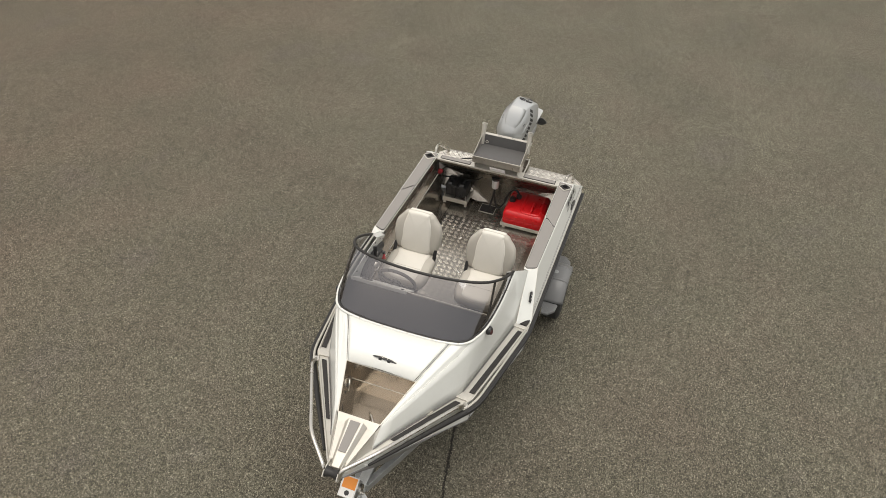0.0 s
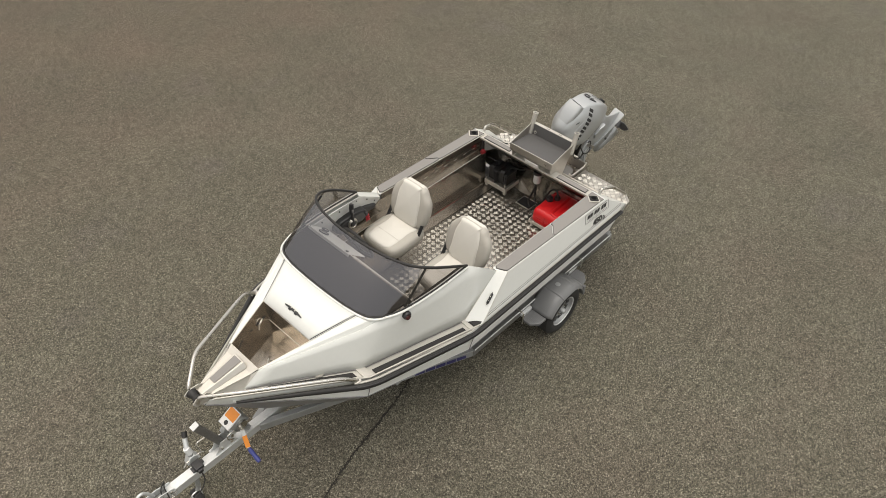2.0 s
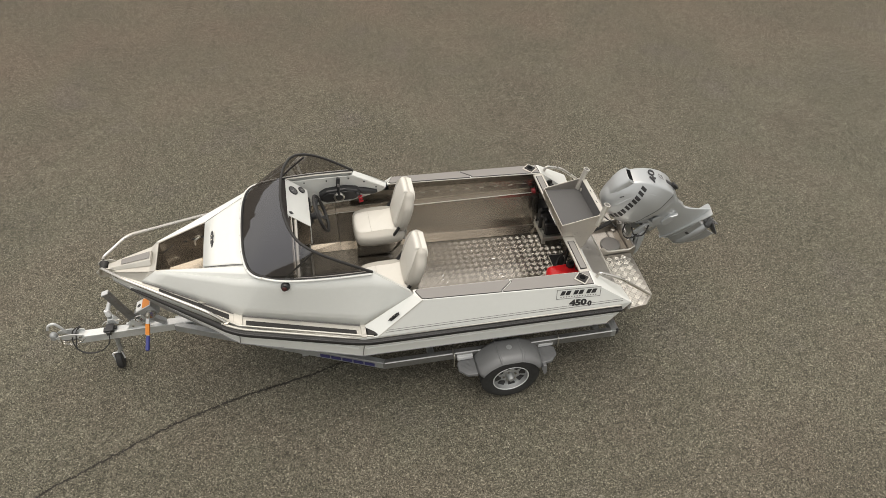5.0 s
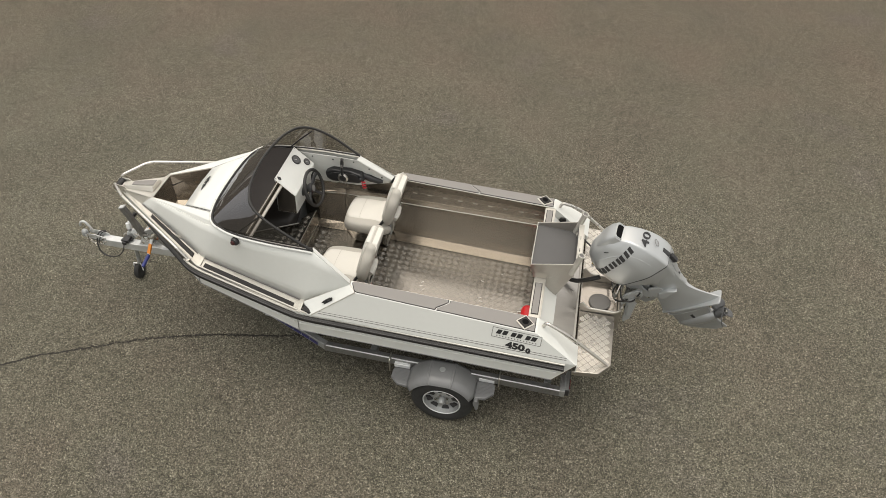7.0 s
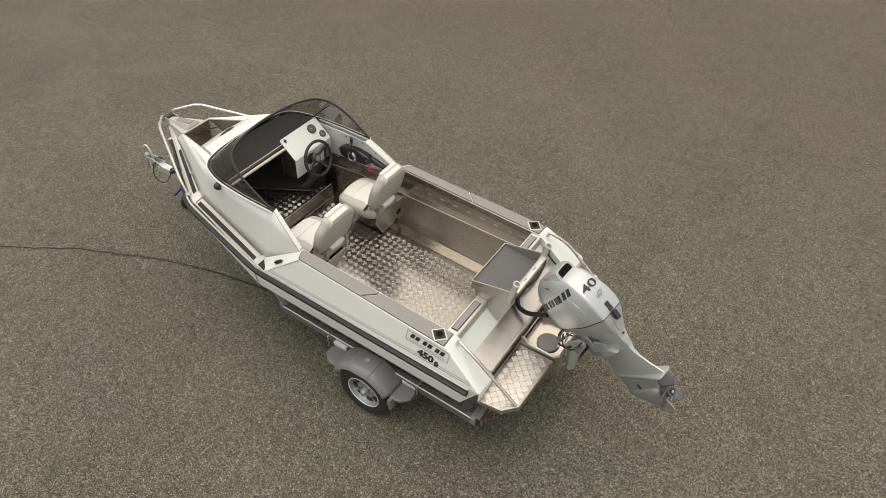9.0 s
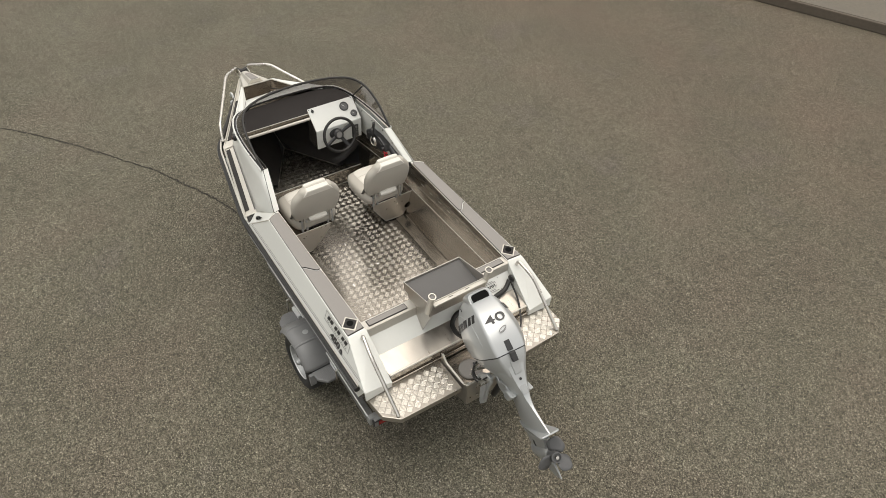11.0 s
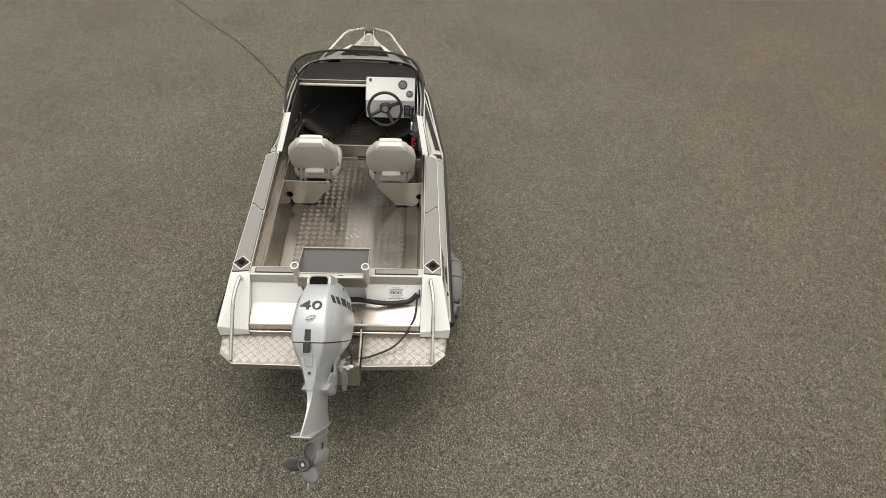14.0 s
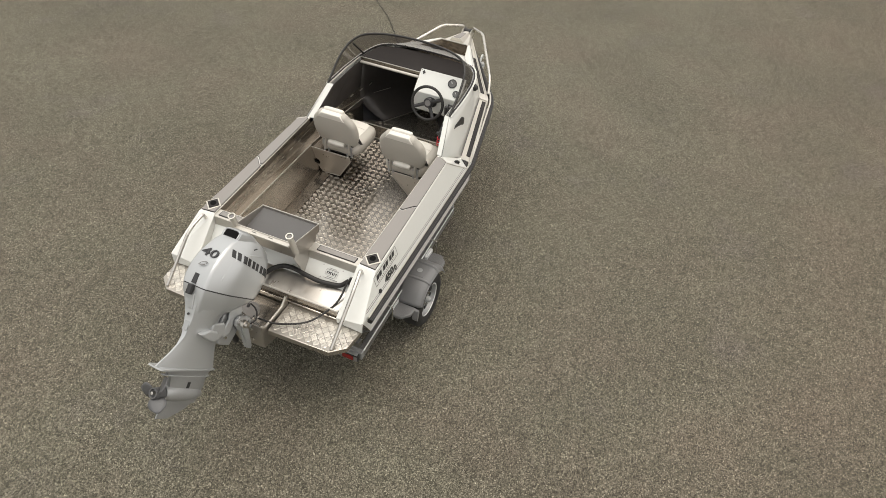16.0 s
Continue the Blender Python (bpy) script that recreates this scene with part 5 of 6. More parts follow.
for y in (-0.55, -0.245):
    link("foot", *box(0.015, 0.050, y, y + 0.035, 0.702, 0.736), ALLOY_PALE, bt, bevel=0.002)
    link("hold_down", *tube([(0.046, y + 0.017, 0.75), (0.046, y + 0.017, 0.82)], 0.006, 8), STEEL, bt, smooth=60)
# well underside, with shade put into its alloy colour
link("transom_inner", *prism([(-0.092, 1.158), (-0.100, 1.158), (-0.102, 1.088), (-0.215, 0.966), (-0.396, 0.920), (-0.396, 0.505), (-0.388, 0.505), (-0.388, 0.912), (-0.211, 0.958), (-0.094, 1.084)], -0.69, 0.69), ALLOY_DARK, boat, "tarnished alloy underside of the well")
iso = thing("battery_switch", "small red battery isolator switch on the lining", "switch")
link("knob", *moved(lathe([(0, 0), (0.03, 0), (0.024, 0.03), (0, 0.032)], 14, "x"), Matrix.Translation((-0.035, -0.640, 1.01))), RED_DULL, iso, smooth=35)
filt = thing("fuel_filter", "white spin-on fuel filter with a black head", "fuel filter", pose(-0.087, -0.049, -0.025))
link("canister", *moved(lathe([(0, -0.12), (0.034, -0.12), (0.040, -0.11), (0.040, 0.0), (0, 0.0)], 20, "z"), Matrix.Translation((-0.145, 0.005, 0.945))), LABEL, filt, smooth=35)
link("head", *moved(lathe([(0, 0), (0.048, 0), (0.048, 0.03), (0, 0.03)], 20, "z"), Matrix.Translation((-0.145, 0.005, 0.945))), PLASTIC, filt, smooth=35)
link("hose", *tube(rounded([(-0.145, 0.005, 0.83), (-0.13, 0.0, 0.74), (-0.06, -0.02, 0.60), (-0.03, 0.03, 0.57)], 0.05), 0.012, 8), RUBBER, filt, smooth=60)

# ---- seats ----
def cushion(outline, thick, z0, puff=0.02, mats=None):
    """A padded slab: outline in x, y; rounded over its edge."""
    rings = []
    cx, cy = sum(p[0] for p in outline) / len(outline), sum(p[1] for p in outline) / len(outline)
    for k, h in ((0.86, 0.0), (0.96, 0.12), (1.0, 0.35), (1.0, 0.6), (0.97, 0.82), (0.90, 0.95), (0.78, 1.0), (0.45, 1.0 + puff / thick * 0.6), (0.12, 1.0 + puff / thick)):
        rings.append([(cx + (x - cx) * k, cy + (y - cy) * k, z0 + thick * h) for x, y in outline])
    return loft(rings)


def smooth_outline(keys, n=5):
    pts = [Vector((*k, 0)) for k in keys]
    m = len(pts)
    out = []
    for i in range(m):
        a, b, c, d = pts[i - 1], pts[i], pts[(i + 1) % m], pts[(i + 2) % m]
        for j in range(n):
            t = j / n
            p = 0.5 * (2 * b + (c - a) * t + (2 * a - 5 * b + 4 * c - d) * t * t + (3 * b - a - 3 * c + d) * t ** 3)
            out.append((p.x, p.y))
    return out


def seat_at(x, y):
    seat = thing("seat", "ivory and grey vinyl folding boat seat on an alloy box", "seat", pose(x, y, 1.012), "cockpit seats")
    # base cushion: grey sides, ivory centre panel
    base_out = smooth_outline([(0.24, -0.10), (0.24, 0.10), (0.20, 0.20), (0.02, 0.225), (-0.20, 0.19), (-0.22, 0.0), (-0.20, -0.19), (0.02, -0.225), (0.20, -0.20)])
    link("seat_cushion", *cushion(base_out, 0.125, 0.0), VINYL_GREY, seat, "grey-beige vinyl cushion", smooth=60)
    mid = smooth_outline([(0.225, -0.10), (0.225, 0.10), (0.15, 0.150), (-0.05, 0.150), (-0.19, 0.140), (-0.19, -0.140), (-0.05, -0.150), (0.15, -0.150)])
    link("seat_panel", *cushion(mid, 0.075, 0.062, 0.012), VINYL, seat, "ivory vinyl centre panel", smooth=60)
    lean = pose(-0.155, 0, 0.101, 0, -17, 0)
    turn = lean @ pose(0, 0, 0, 0, 90, 0) @ Matrix.Diagonal((-1, 1, 1, 1))
    back_out = smooth_outline([(0.03, -0.15), (0.03, 0.15), (0.07, 0.208), (0.18, 0.230), (0.30, 0.220), (0.375, 0.168), (0.424, 0.108), (0.424, -0.108), (0.375, -0.168), (0.30, -0.220), (0.18, -0.230), (0.07, -0.208)])
    shell = cushion(back_out, 0.095, -0.06, 0.008)
    link("back_cushion", *moved((shell[0], [tuple(reversed(q)) for q in shell[1]]), turn), VINYL_GREY, seat, "grey-beige vinyl backrest", smooth=60)
    front_out = smooth_outline([(0.03, -0.125), (0.03, 0.125), (0.16, 0.140), (0.30, 0.135), (0.40, 0.105), (0.432, 0.085), (0.432, -0.085), (0.40, -0.105), (0.30, -0.135), (0.16, -0.140)])
    fr = cushion(front_out, 0.05, 0.0, 0.010)
    link("back_panel", *moved((fr[0], [tuple(reversed(q)) for q in fr[1]]), turn), VINYL, seat, "ivory vinyl back panel", smooth=60)
    cap = loft([[(x, -y, a), (x, y, a), (x, y, b), (x, -y, b)] for x, y, a, b in ((0.372, 0.146, -0.060, -0.020), (0.402, 0.126, -0.061, -0.014), (0.432, 0.098, -0.050, -0.006))])
    link("top_band", *moved((cap[0], [tuple(reversed(q)) for q in cap[1]]), turn), VINYL, seat, "ivory top band", bevel=0.005, smooth=40)
    link("cross_seam", *tube([(0.085, -0.150, 0.139), (0.088, -0.08, 0.146), (0.089, 0.0, 0.148), (0.088, 0.08, 0.146), (0.085, 0.150, 0.139)], 0.0012, 6), VINYL_GREY, seat, "stitched cross seam")
    link("hinge_recess", *box(-0.205, -0.170, -0.165, 0.165, -0.005, 0.085), INK, seat, "dark hinge recess", bevel=0.004)
    roll = tube([(-0.235, -0.085, 0.125), (-0.24, 0.0, 0.128), (-0.235, 0.085, 0.125)], 0.034, 12, 0.85, [0.78, 1.0, 0.78])
    link("lumbar_roll", *roll, VINYL, seat, "ivory grab roll behind the back", smooth=60)
    for s in (1, -1):
        link("hinge", *tube([(-0.10, 0.16 * s, 0.03), (-0.20, 0.155 * s, 0.06), (-0.19, 0.15 * s, 0.20)], 0.016, 8, 0.6), PLASTIC, seat, "black hinge", smooth=50)
        link("hinge_arm", *tube([(-0.085, 0.196 * s, 0.070), (-0.125, 0.200 * s, 0.125), (-0.165, 0.198 * s, 0.190)], 0.017, 8, 0.7), PLASTIC, seat, "black hinge arm", smooth=50)
        for y in (0.105, 0.150):
            link("hinge_bar", *box(-0.222, -0.204, min((y - 0.010) * s, (y + 0.010) * s), max((y - 0.010) * s, (y + 0.010) * s), -0.010, 0.105), GALV, seat, "grey metal hinge bar", bevel=0.003)
        link("hinge_strap", *tube([(-0.21, 0.13 * s, 0.01), (-0.235, 0.13 * s, 0.06), (-0.225, 0.13 * s, 0.15)], 0.014, 8, 0.5), VINYL_GREY, seat, smooth=50)
    link("swivel", *box(-0.16, 0.15, -0.14, 0.14, -0.022, 0.004), PLASTIC, seat, "black swivel plate", bevel=0.004)
    return seat


seat_at(1.575, -0.368)
seat_at(1.600, 0.355)
for s, y_off in ((1, 0.0), (-1, 0.0)):
    sb = thing("seat_box", "bare alloy seat box with a cut-back aft panel", "seat box", group="seat boxes")
    aft = [(0.668, 0.995), (0.228, 0.995), (0.236, 0.925), (0.405, 0.662), (0.585, 0.650), (0.612, 0.655)] + [(0.652 - 0.045 * math.sin(a), 0.790 - 0.045 * math.cos(a)) for a in np.linspace(0.15, math.pi - 0.1, 9)] + [(0.655, 0.90)]
    poly = [(y * s, z) for y, z in aft]
    panel = prism(poly, 1.380, 1.385, "x")
    link("aft_panel", [(x + (0.995 - z) * 0.27, y, z) for x, y, z in panel[0]], panel[1], ALLOY, sb, "bare alloy aft panel", bevel=0.001)
    link("panel_edge", *tube([(1.380 + (0.995 - z) * 0.27, y * s, z) for y, z in aft[:5]], 0.004, 6), ALLOY_PALE, sb)
    link("front_panel", *prism(poly, 1.80, 1.805, "x"), ALLOY_BARE, sb)
    link("top", *box(1.385, 1.80, min(0.21 * s, 0.655 * s), max(0.21 * s, 0.655 * s), 0.980, 0.986), ALLOY_BARE, sb)
    slope = [(1.40, 0.232 * s, 0.965), (1.80, 0.232 * s, 0.965), (1.80, 0.40 * s, 0.668), (1.475, 0.405 * s, 0.662)]
    link("inner_panel", slope, [(0, 1, 2, 3)], ALLOY_BARE, sb, solid=0.004)

# ---- outboard motor, tilted up ----
motor = thing("outboard_motor", "silver outboard motor tilted up on the stern", "outboard motor", pose(-1.066, -0.015, 1.494, 0, 46, 0) @ Matrix.Translation((0.45, 0, 0)) @ pose(0, 0, 0, 0, 0, -11.5) @ Matrix.Translation((-0.45, 0, 0)))


def cowl_ring(z, xr, xf, wr, ws, wf, xs=0.17):
    """The cowl's outline at a height: a flat rear, a facet, long sides and a blunt front."""
    keys = [(xr, -wr), (xr, wr), (xr + xs, ws), (xf - 0.12, ws * 0.98), (xf, wf), (xf, -wf), (xf - 0.12, -ws * 0.98), (xr + xs, -ws)]
    out, n = [], len(keys)
    for i in range(n):
        a, b, c = Vector(keys[i - 1]), Vector(keys[i]), Vector(keys[(i + 1) % n])
        r = 0.020 if i in (0, 1) else 0.055
        d = min(r, (a - b).length * 0.45, (c - b).length * 0.45)
        p, q = b + (a - b).normalized() * d, b + (c - b).normalized() * d
        for t in (0.0, 0.33, 0.67, 1.0):
            w = p * (1 - t) ** 2 + b * 2 * t * (1 - t) + q * t * t
            out.append((w.x, w.y, z))
    return out


COWL = [(z, xr, xf, wr, ws * 0.90, wf, xs) for z, xr, xf, wr, ws, wf, xs in [(0.004, 0.0, 0.56, 0.108, 0.198, 0.094, 0.17), (0.06, 0.0, 0.576, 0.112, 0.207, 0.097, 0.17), (0.14, 0.014, 0.586, 0.11, 0.209, 0.097, 0.17), (0.22, 0.044, 0.586, 0.104, 0.198, 0.09, 0.17), (0.29, 0.084, 0.575, 0.096, 0.178, 0.079, 0.16), (0.345, 0.126, 0.548, 0.088, 0.152, 0.068, 0.14), (0.385, 0.172, 0.5, 0.082, 0.126, 0.054, 0.11), (0.408, 0.225, 0.44, 0.062, 0.095, 0.045, 0.08), (0.421, 0.27, 0.38, 0.035, 0.05, 0.028, 0.04)]]
link("cowl", *loft([cowl_ring(*k) for k in COWL]), MOTOR, motor, "silver painted cowl", smooth=30)


def cowl_y(x, z):
    """Half the cowl's width at a place along it and a height."""
    k = [float(np.interp(z, [c[0] for c in COWL], [c[i] for c in COWL])) for i in range(7)]
    return float(np.interp(x, [k[1], k[1] + k[6], k[2] - 0.12, k[2]], [k[3], k[4], k[4] * 0.98, k[5]]))


low = [cowl_ring(-0.004, 0.002, 0.558, 0.106, 0.175, 0.10), cowl_ring(-0.05, 0.012, 0.500, 0.098, 0.164, 0.09), cowl_ring(-0.11, 0.034, 0.420, 0.080, 0.132, 0.075), cowl_ring(-0.175, 0.056, 0.335, 0.062, 0.096, 0.055)]
link("lower_cowl", *loft(low), MOTOR, motor, "silver lower cowl", smooth=32)
link("seam", *loft([cowl_ring(-0.005, 0.003, 0.557, 0.1065, 0.1765, 0.10), cowl_ring(0.005, 0.003, 0.557, 0.1065, 0.1765, 0.10)]), INK, motor)


def scoop_ring(x, z0, z1, w):
    zc, h = (z0 + z1) / 2, (z1 - z0) / 2
    return [(x + 0.25 * (zz - zc), yy, zz) for yy, zz in [(w * math.copysign(abs(math.cos(a)) ** 0.5, math.cos(a)), zc + h * math.copysign(abs(math.sin(a)) ** 0.5, math.sin(a))) for a in np.linspace(0, 2 * math.pi, 24, endpoint=False)]]


link("air_scoop", *loft([scoop_ring(0.185, 0.355, 0.452, 0.086), scoop_ring(0.180, 0.360, 0.447, 0.080), scoop_ring(0.205, 0.366, 0.440, 0.070)][:1] + [scoop_ring(0.24, 0.34, 0.458, 0.094), scoop_ring(0.32, 0.33, 0.445, 0.092), scoop_ring(0.40, 0.33, 0.415, 0.070)]), MOTOR, motor, "silver air scoop", smooth=40)
link("air_inlet", *loft([scoop_ring(0.1825, 0.371, 0.441, 0.064), scoop_ring(0.1855, 0.371, 0.441, 0.064)]), VOID, motor, "dark air inlet")
link("inlet_rim", *tube(scoop_ring(0.1835, 0.366, 0.446, 0.070), 0.0055, 6, close=True), MOTOR, motor, smooth=60)
latch = link("latch", *box(-0.030, 0.004, -0.021, 0.021, -0.066, 0.006), PLASTIC, motor, "black cowl latch", bevel=0.006)
link("latch_plate", *prism([(-0.010, 0.014), (0.000, 0.088), (0.030, 0.086), (0.020, 0.014)], -0.021, 0.021), PLASTIC, motor, bevel=0.004)
rear = Matrix.Translation((0.058, 0, 0.250)) @ pose(0, 0, 0, 0, 0, -90) @ pose(0, 0, 0, 63.5, 0, 0)
letters("power_number", "40", 0.090, rear @ Matrix.Translation((0.0, -0.008, 0.002)), INK, motor, 1.75, 0.004, 0.004)
ring = [(0.030 * math.cos(a), 0.012 * math.sin(a) + 0.010 * math.cos(a), 0) for a in np.linspace(0, 2 * math.pi, 20, endpoint=False)]
link("swoosh_mark", *moved(join(tube(ring, 0.0022, 5, close=True), tube([(-0.036, -0.018, 0), (-0.01, -0.022, 0), (0.02, -0.010, 0)], 0.002, 5)), rear @ Matrix.Translation((0.012, -0.095, 0.004))), INK_GREY, motor)
for s in (1, -1):
    for i in range(5):
        x0 = 0.552 - i * 0.0885
        bars = [(0.0, 0.027, 0.0, 0.052), (0.040, 0.068, 0.0, 0.052)]
        cells = []
        for a, b, c, d in bars:
            quad = []
            for u, w in ((a, c), (b, c), (b, d), (a, d)):
                x, z = x0 - u + w * 0.10, 0.167 + (0.552 - x0 + u) * 0.235 + w
                quad.append((x, z, cowl_y(x, z)))
            cells.append(([(x, (y + h) * s, z) for h in (-0.014, 0.0025) for x, z, y in quad], [(0, 1, 2, 3), (7, 6, 5, 4), (0, 4, 5, 1), (1, 5, 6, 2), (2, 6, 7, 3), (3, 7, 4, 0)]))
        link("side_mark", *join(*cells), INK, motor, "dark block mark")
    slit = [(0.315, 0.350), (0.352, 0.362)]
    link("cowl_slit", *tube([(x, (cowl_y(x, z) - 0.001) * s, z) for x, z in slit], 0.005, 6), INK, motor)
    # moulded shoulder line along the cowl side
    link("shoulder_crease", *tube(curve_pts([(x, (cowl_y(x, z) - 0.0049) * s, z) for x, z in ((0.54, 0.30), (0.42, 0.315), (0.28, 0.305), (0.17, 0.25), (0.10, 0.13), (0.09, 0.03))], 5), 0.0055, 6), MOTOR, motor, smooth=60)
# leg
def leg_ring(z, xr, xf, w, tail=0.35):
    """A section of the leg, drawn to a narrow tail at the rear and blunt at the front."""
    c = xf - xr
    side = [(xr, w * tail), (xr + c * 0.14, w * (0.55 + 0.45 * tail)), (xr + c * 0.38, w), (xr + c * 0.68, w * 0.96), (xr + c * 0.90, w * 0.62), (xf, w * 0.2)]
    return [(x, -y, z) for x, y in side] + [(x, y, z) for x, y in reversed(side)]


leg = [leg_ring(-0.10, 0.030, 0.40, 0.116, 0.50), leg_ring(-0.155, 0.044, 0.35, 0.102, 0.50), leg_ring(-0.20, 0.056, 0.335, 0.086, 0.50), leg_ring(-0.25, 0.065, 0.345, 0.070, 0.50), leg_ring(-0.31, 0.070, 0.370, 0.056, 0.44), leg_ring(-0.37, 0.071, 0.40, 0.046, 0.34), leg_ring(-0.43, 0.048, 0.41, 0.039, 0.20), leg_ring(-0.49, 0.008, 0.43, 0.036, 0.17), leg_ring(-0.55, -0.042, 0.452, 0.036, 0.15), leg_ring(-0.592, -0.078, 0.470, 0.036, 0.14)]
link("leg", *loft(leg), MOTOR, motor, "silver swept leg", smooth=45)
link("leg_plate", *moved(box(-0.024, 0.024, -0.046, 0.046, 0, 0.005), Matrix.Translation((0.068, 0, -0.275)) @ pose(0, 0, 0, 0, 0, -90) @ pose(0, 0, 0, 84, 0, 0)), MOTOR_DARK, motor, bevel=0.006)
plate_half = [(-0.085, 0.0), (-0.083, 0.060), (-0.070, 0.074), (-0.020, 0.072), (0.16, 0.058), (0.36, 0.046), (0.48, 0.018)]
link("cavitation_plate", *prism(plate_half + [(x, -y) for x, y in reversed(plate_half[1:])], -0.604, -0.592, "z"), MOTOR, motor, "silver anti-ventilation plate", bevel=0.003)
link("case_joint", *loft([leg_ring(-0.655, 0.010, 0.452, 0.041, 0.25), leg_ring(-0.645, 0.0, 0.458, 0.041, 0.25)]), MOTOR, motor, bevel=0.002)
# lower unit wears the shaded silver
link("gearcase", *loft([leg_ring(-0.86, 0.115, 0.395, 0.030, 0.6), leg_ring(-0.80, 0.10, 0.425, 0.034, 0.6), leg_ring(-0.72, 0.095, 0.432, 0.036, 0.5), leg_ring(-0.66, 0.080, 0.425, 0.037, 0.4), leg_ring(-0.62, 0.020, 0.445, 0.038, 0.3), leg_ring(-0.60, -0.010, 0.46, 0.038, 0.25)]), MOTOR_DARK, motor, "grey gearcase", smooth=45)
tor = [(0.075, 0.044), (0.10, 0.054), (0.18, 0.060), (0.28, 0.058), (0.36, 0.048), (0.41, 0.032), (0.435, 0.012), (0.440, 0.0)]
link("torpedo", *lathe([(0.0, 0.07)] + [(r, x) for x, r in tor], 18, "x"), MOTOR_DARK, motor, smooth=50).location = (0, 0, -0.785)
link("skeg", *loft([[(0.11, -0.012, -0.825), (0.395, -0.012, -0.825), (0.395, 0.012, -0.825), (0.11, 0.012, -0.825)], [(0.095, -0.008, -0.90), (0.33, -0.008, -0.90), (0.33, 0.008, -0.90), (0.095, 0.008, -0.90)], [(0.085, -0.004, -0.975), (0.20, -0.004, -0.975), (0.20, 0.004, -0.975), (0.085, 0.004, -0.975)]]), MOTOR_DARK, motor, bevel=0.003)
for s in (1, -1):
    link("water_intake", *box(0.235, 0.258, s * 0.0385 - 0.003, s * 0.0385 + 0.001, -0.735, -0.690), INK, motor)
prop = link("propeller_hub", *lathe([(0.0, 0.012), (0.026, 0.012), (0.030, -0.004), (0.038, -0.004), (0.042, 0.03), (0.043, 0.075), (0.0, 0.075)], 20, "x"), PROP, motor, "dark propeller hub", smooth=40)
prop.location = (-0.012, 0, -0.785)
link("propeller_nut", *lathe([(0.0, -0.014), (0.012, -0.012), (0.014, 0.012), (0.0, 0.012)], 10, "x"), STEEL, prop, "bright steel nut", smooth=40)
for a in (30, 150, 270):
    v, f = [], []
    for i in range(7):
        r = 0.036 + 0.105 * i / 6
        w = 0.5 * (0.064 + 0.066 * math.sin(math.pi * (0.15 + 0.75 * i / 6)))
        for j in range(5):
            u = (j / 4 - 0.5) * 2
            pitch = radians(38 - 14 * i / 6)
            shrink = 1.0 - 0.75 * (i / 6) ** 4
            v.append((0.035 + u * w * shrink * math.sin(pitch) - 0.012 * i / 6, u * w * shrink * math.cos(pitch) + 0.01 * i / 6, r))
    f = [(i * 5 + j, i * 5 + j + 1, i * 5 + j + 6, i * 5 + j + 5) for i in range(6) for j in range(4)]
    link("blade", *moved((v, f), pose(0, 0, 0, a, 0, 0)), PROP, prop, "dark grey blade", smooth=60, solid=0.006)
# clamp bracket, fixed to the pod, and the swivel that turns with the leg
still = motor.matrix_basis.inverted() @ Matrix.Translation((-0.035, 0, 0.065))
for s in (1, -1):
    link("clamp_bracket", *moved(prism([(-0.735, 0.885), (-0.750, 0.925), (-0.84, 1.010), (-0.885, 1.005), (-0.900, 0.960), (-0.870, 0.86), (-0.845, 0.66), (-0.800, 0.60), (-0.783, 0.62), (-0.783, 0.895), (-0.762, 0.900), (-0.760, 0.80), (-0.742, 0.80)], min(0.092 * s, 0.118 * s), max(0.092 * s, 0.118 * s)), still), MOTOR, motor, "silver clamp bracket", bevel=0.005)
    link("clamp_rib", *moved(prism([(-0.80, 0.70), (-0.842, 0.72), (-0.865, 0.87), (-0.85, 0.94), (-0.80, 0.90)], min(0.118 * s, 0.134 * s), max(0.118 * s, 0.134 * s)), still), MOTOR, motor, bevel=0.004)
    for z in (0.66, 0.78):
        link("clamp_bolt", *moved(lathe([(0, 0), (0.016, 0), (0.016, 0.012), (0, 0.014)], 6, "x"), still @ Matrix.Translation((-0.762, 0.11 * s, z))), STEEL, motor)
    link("clamp_handle", *moved(tube([(-0.742, 0.105 * s, 0.845), (-0.690, 0.105 * s, 0.845), (-0.690, 0.145 * s, 0.87)], 0.008, 8), still), STEEL, motor, smooth=60)
link("tilt_tube", *moved(tube([(-0.858, -0.19, 0.965), (-0.858, 0.19, 0.965)], 0.021, 14), still), STEEL, motor, "steel tilt tube", smooth=60)
link("tube_nut", *moved(tube([(-0.858, -0.165, 0.965), (-0.858, -0.14, 0.965)], 0.032, 6), still), STEEL, motor)
link("tilt_ram", *moved(tube([(-0.815, 0.0, 0.66), (-0.93, 0.0, 1.02)], 0.026, 12), still), PLASTIC, motor, smooth=60)
link("swivel", *prism([(0.36, -0.10), (0.50, -0.08), (0.57, -0.20), (0.52, -0.40), (0.40, -0.40), (0.34, -0.28)], -0.040, 0.040), MOTOR_DARK, motor, "silver swivel casting", bevel=0.012)
for s in (1, -1):
    link("swivel_arm", *prism([(0.36, -0.09), (0.47, -0.075), (0.50, -0.12), (0.455, -0.20), (0.44, -0.30), (0.40, -0.335), (0.365, -0.31), (0.385, -0.20)], min(0.052 * s, 0.070 * s), max(0.052 * s, 0.070 * s)), MOTOR, motor, "silver swivel arm", bevel=0.007)
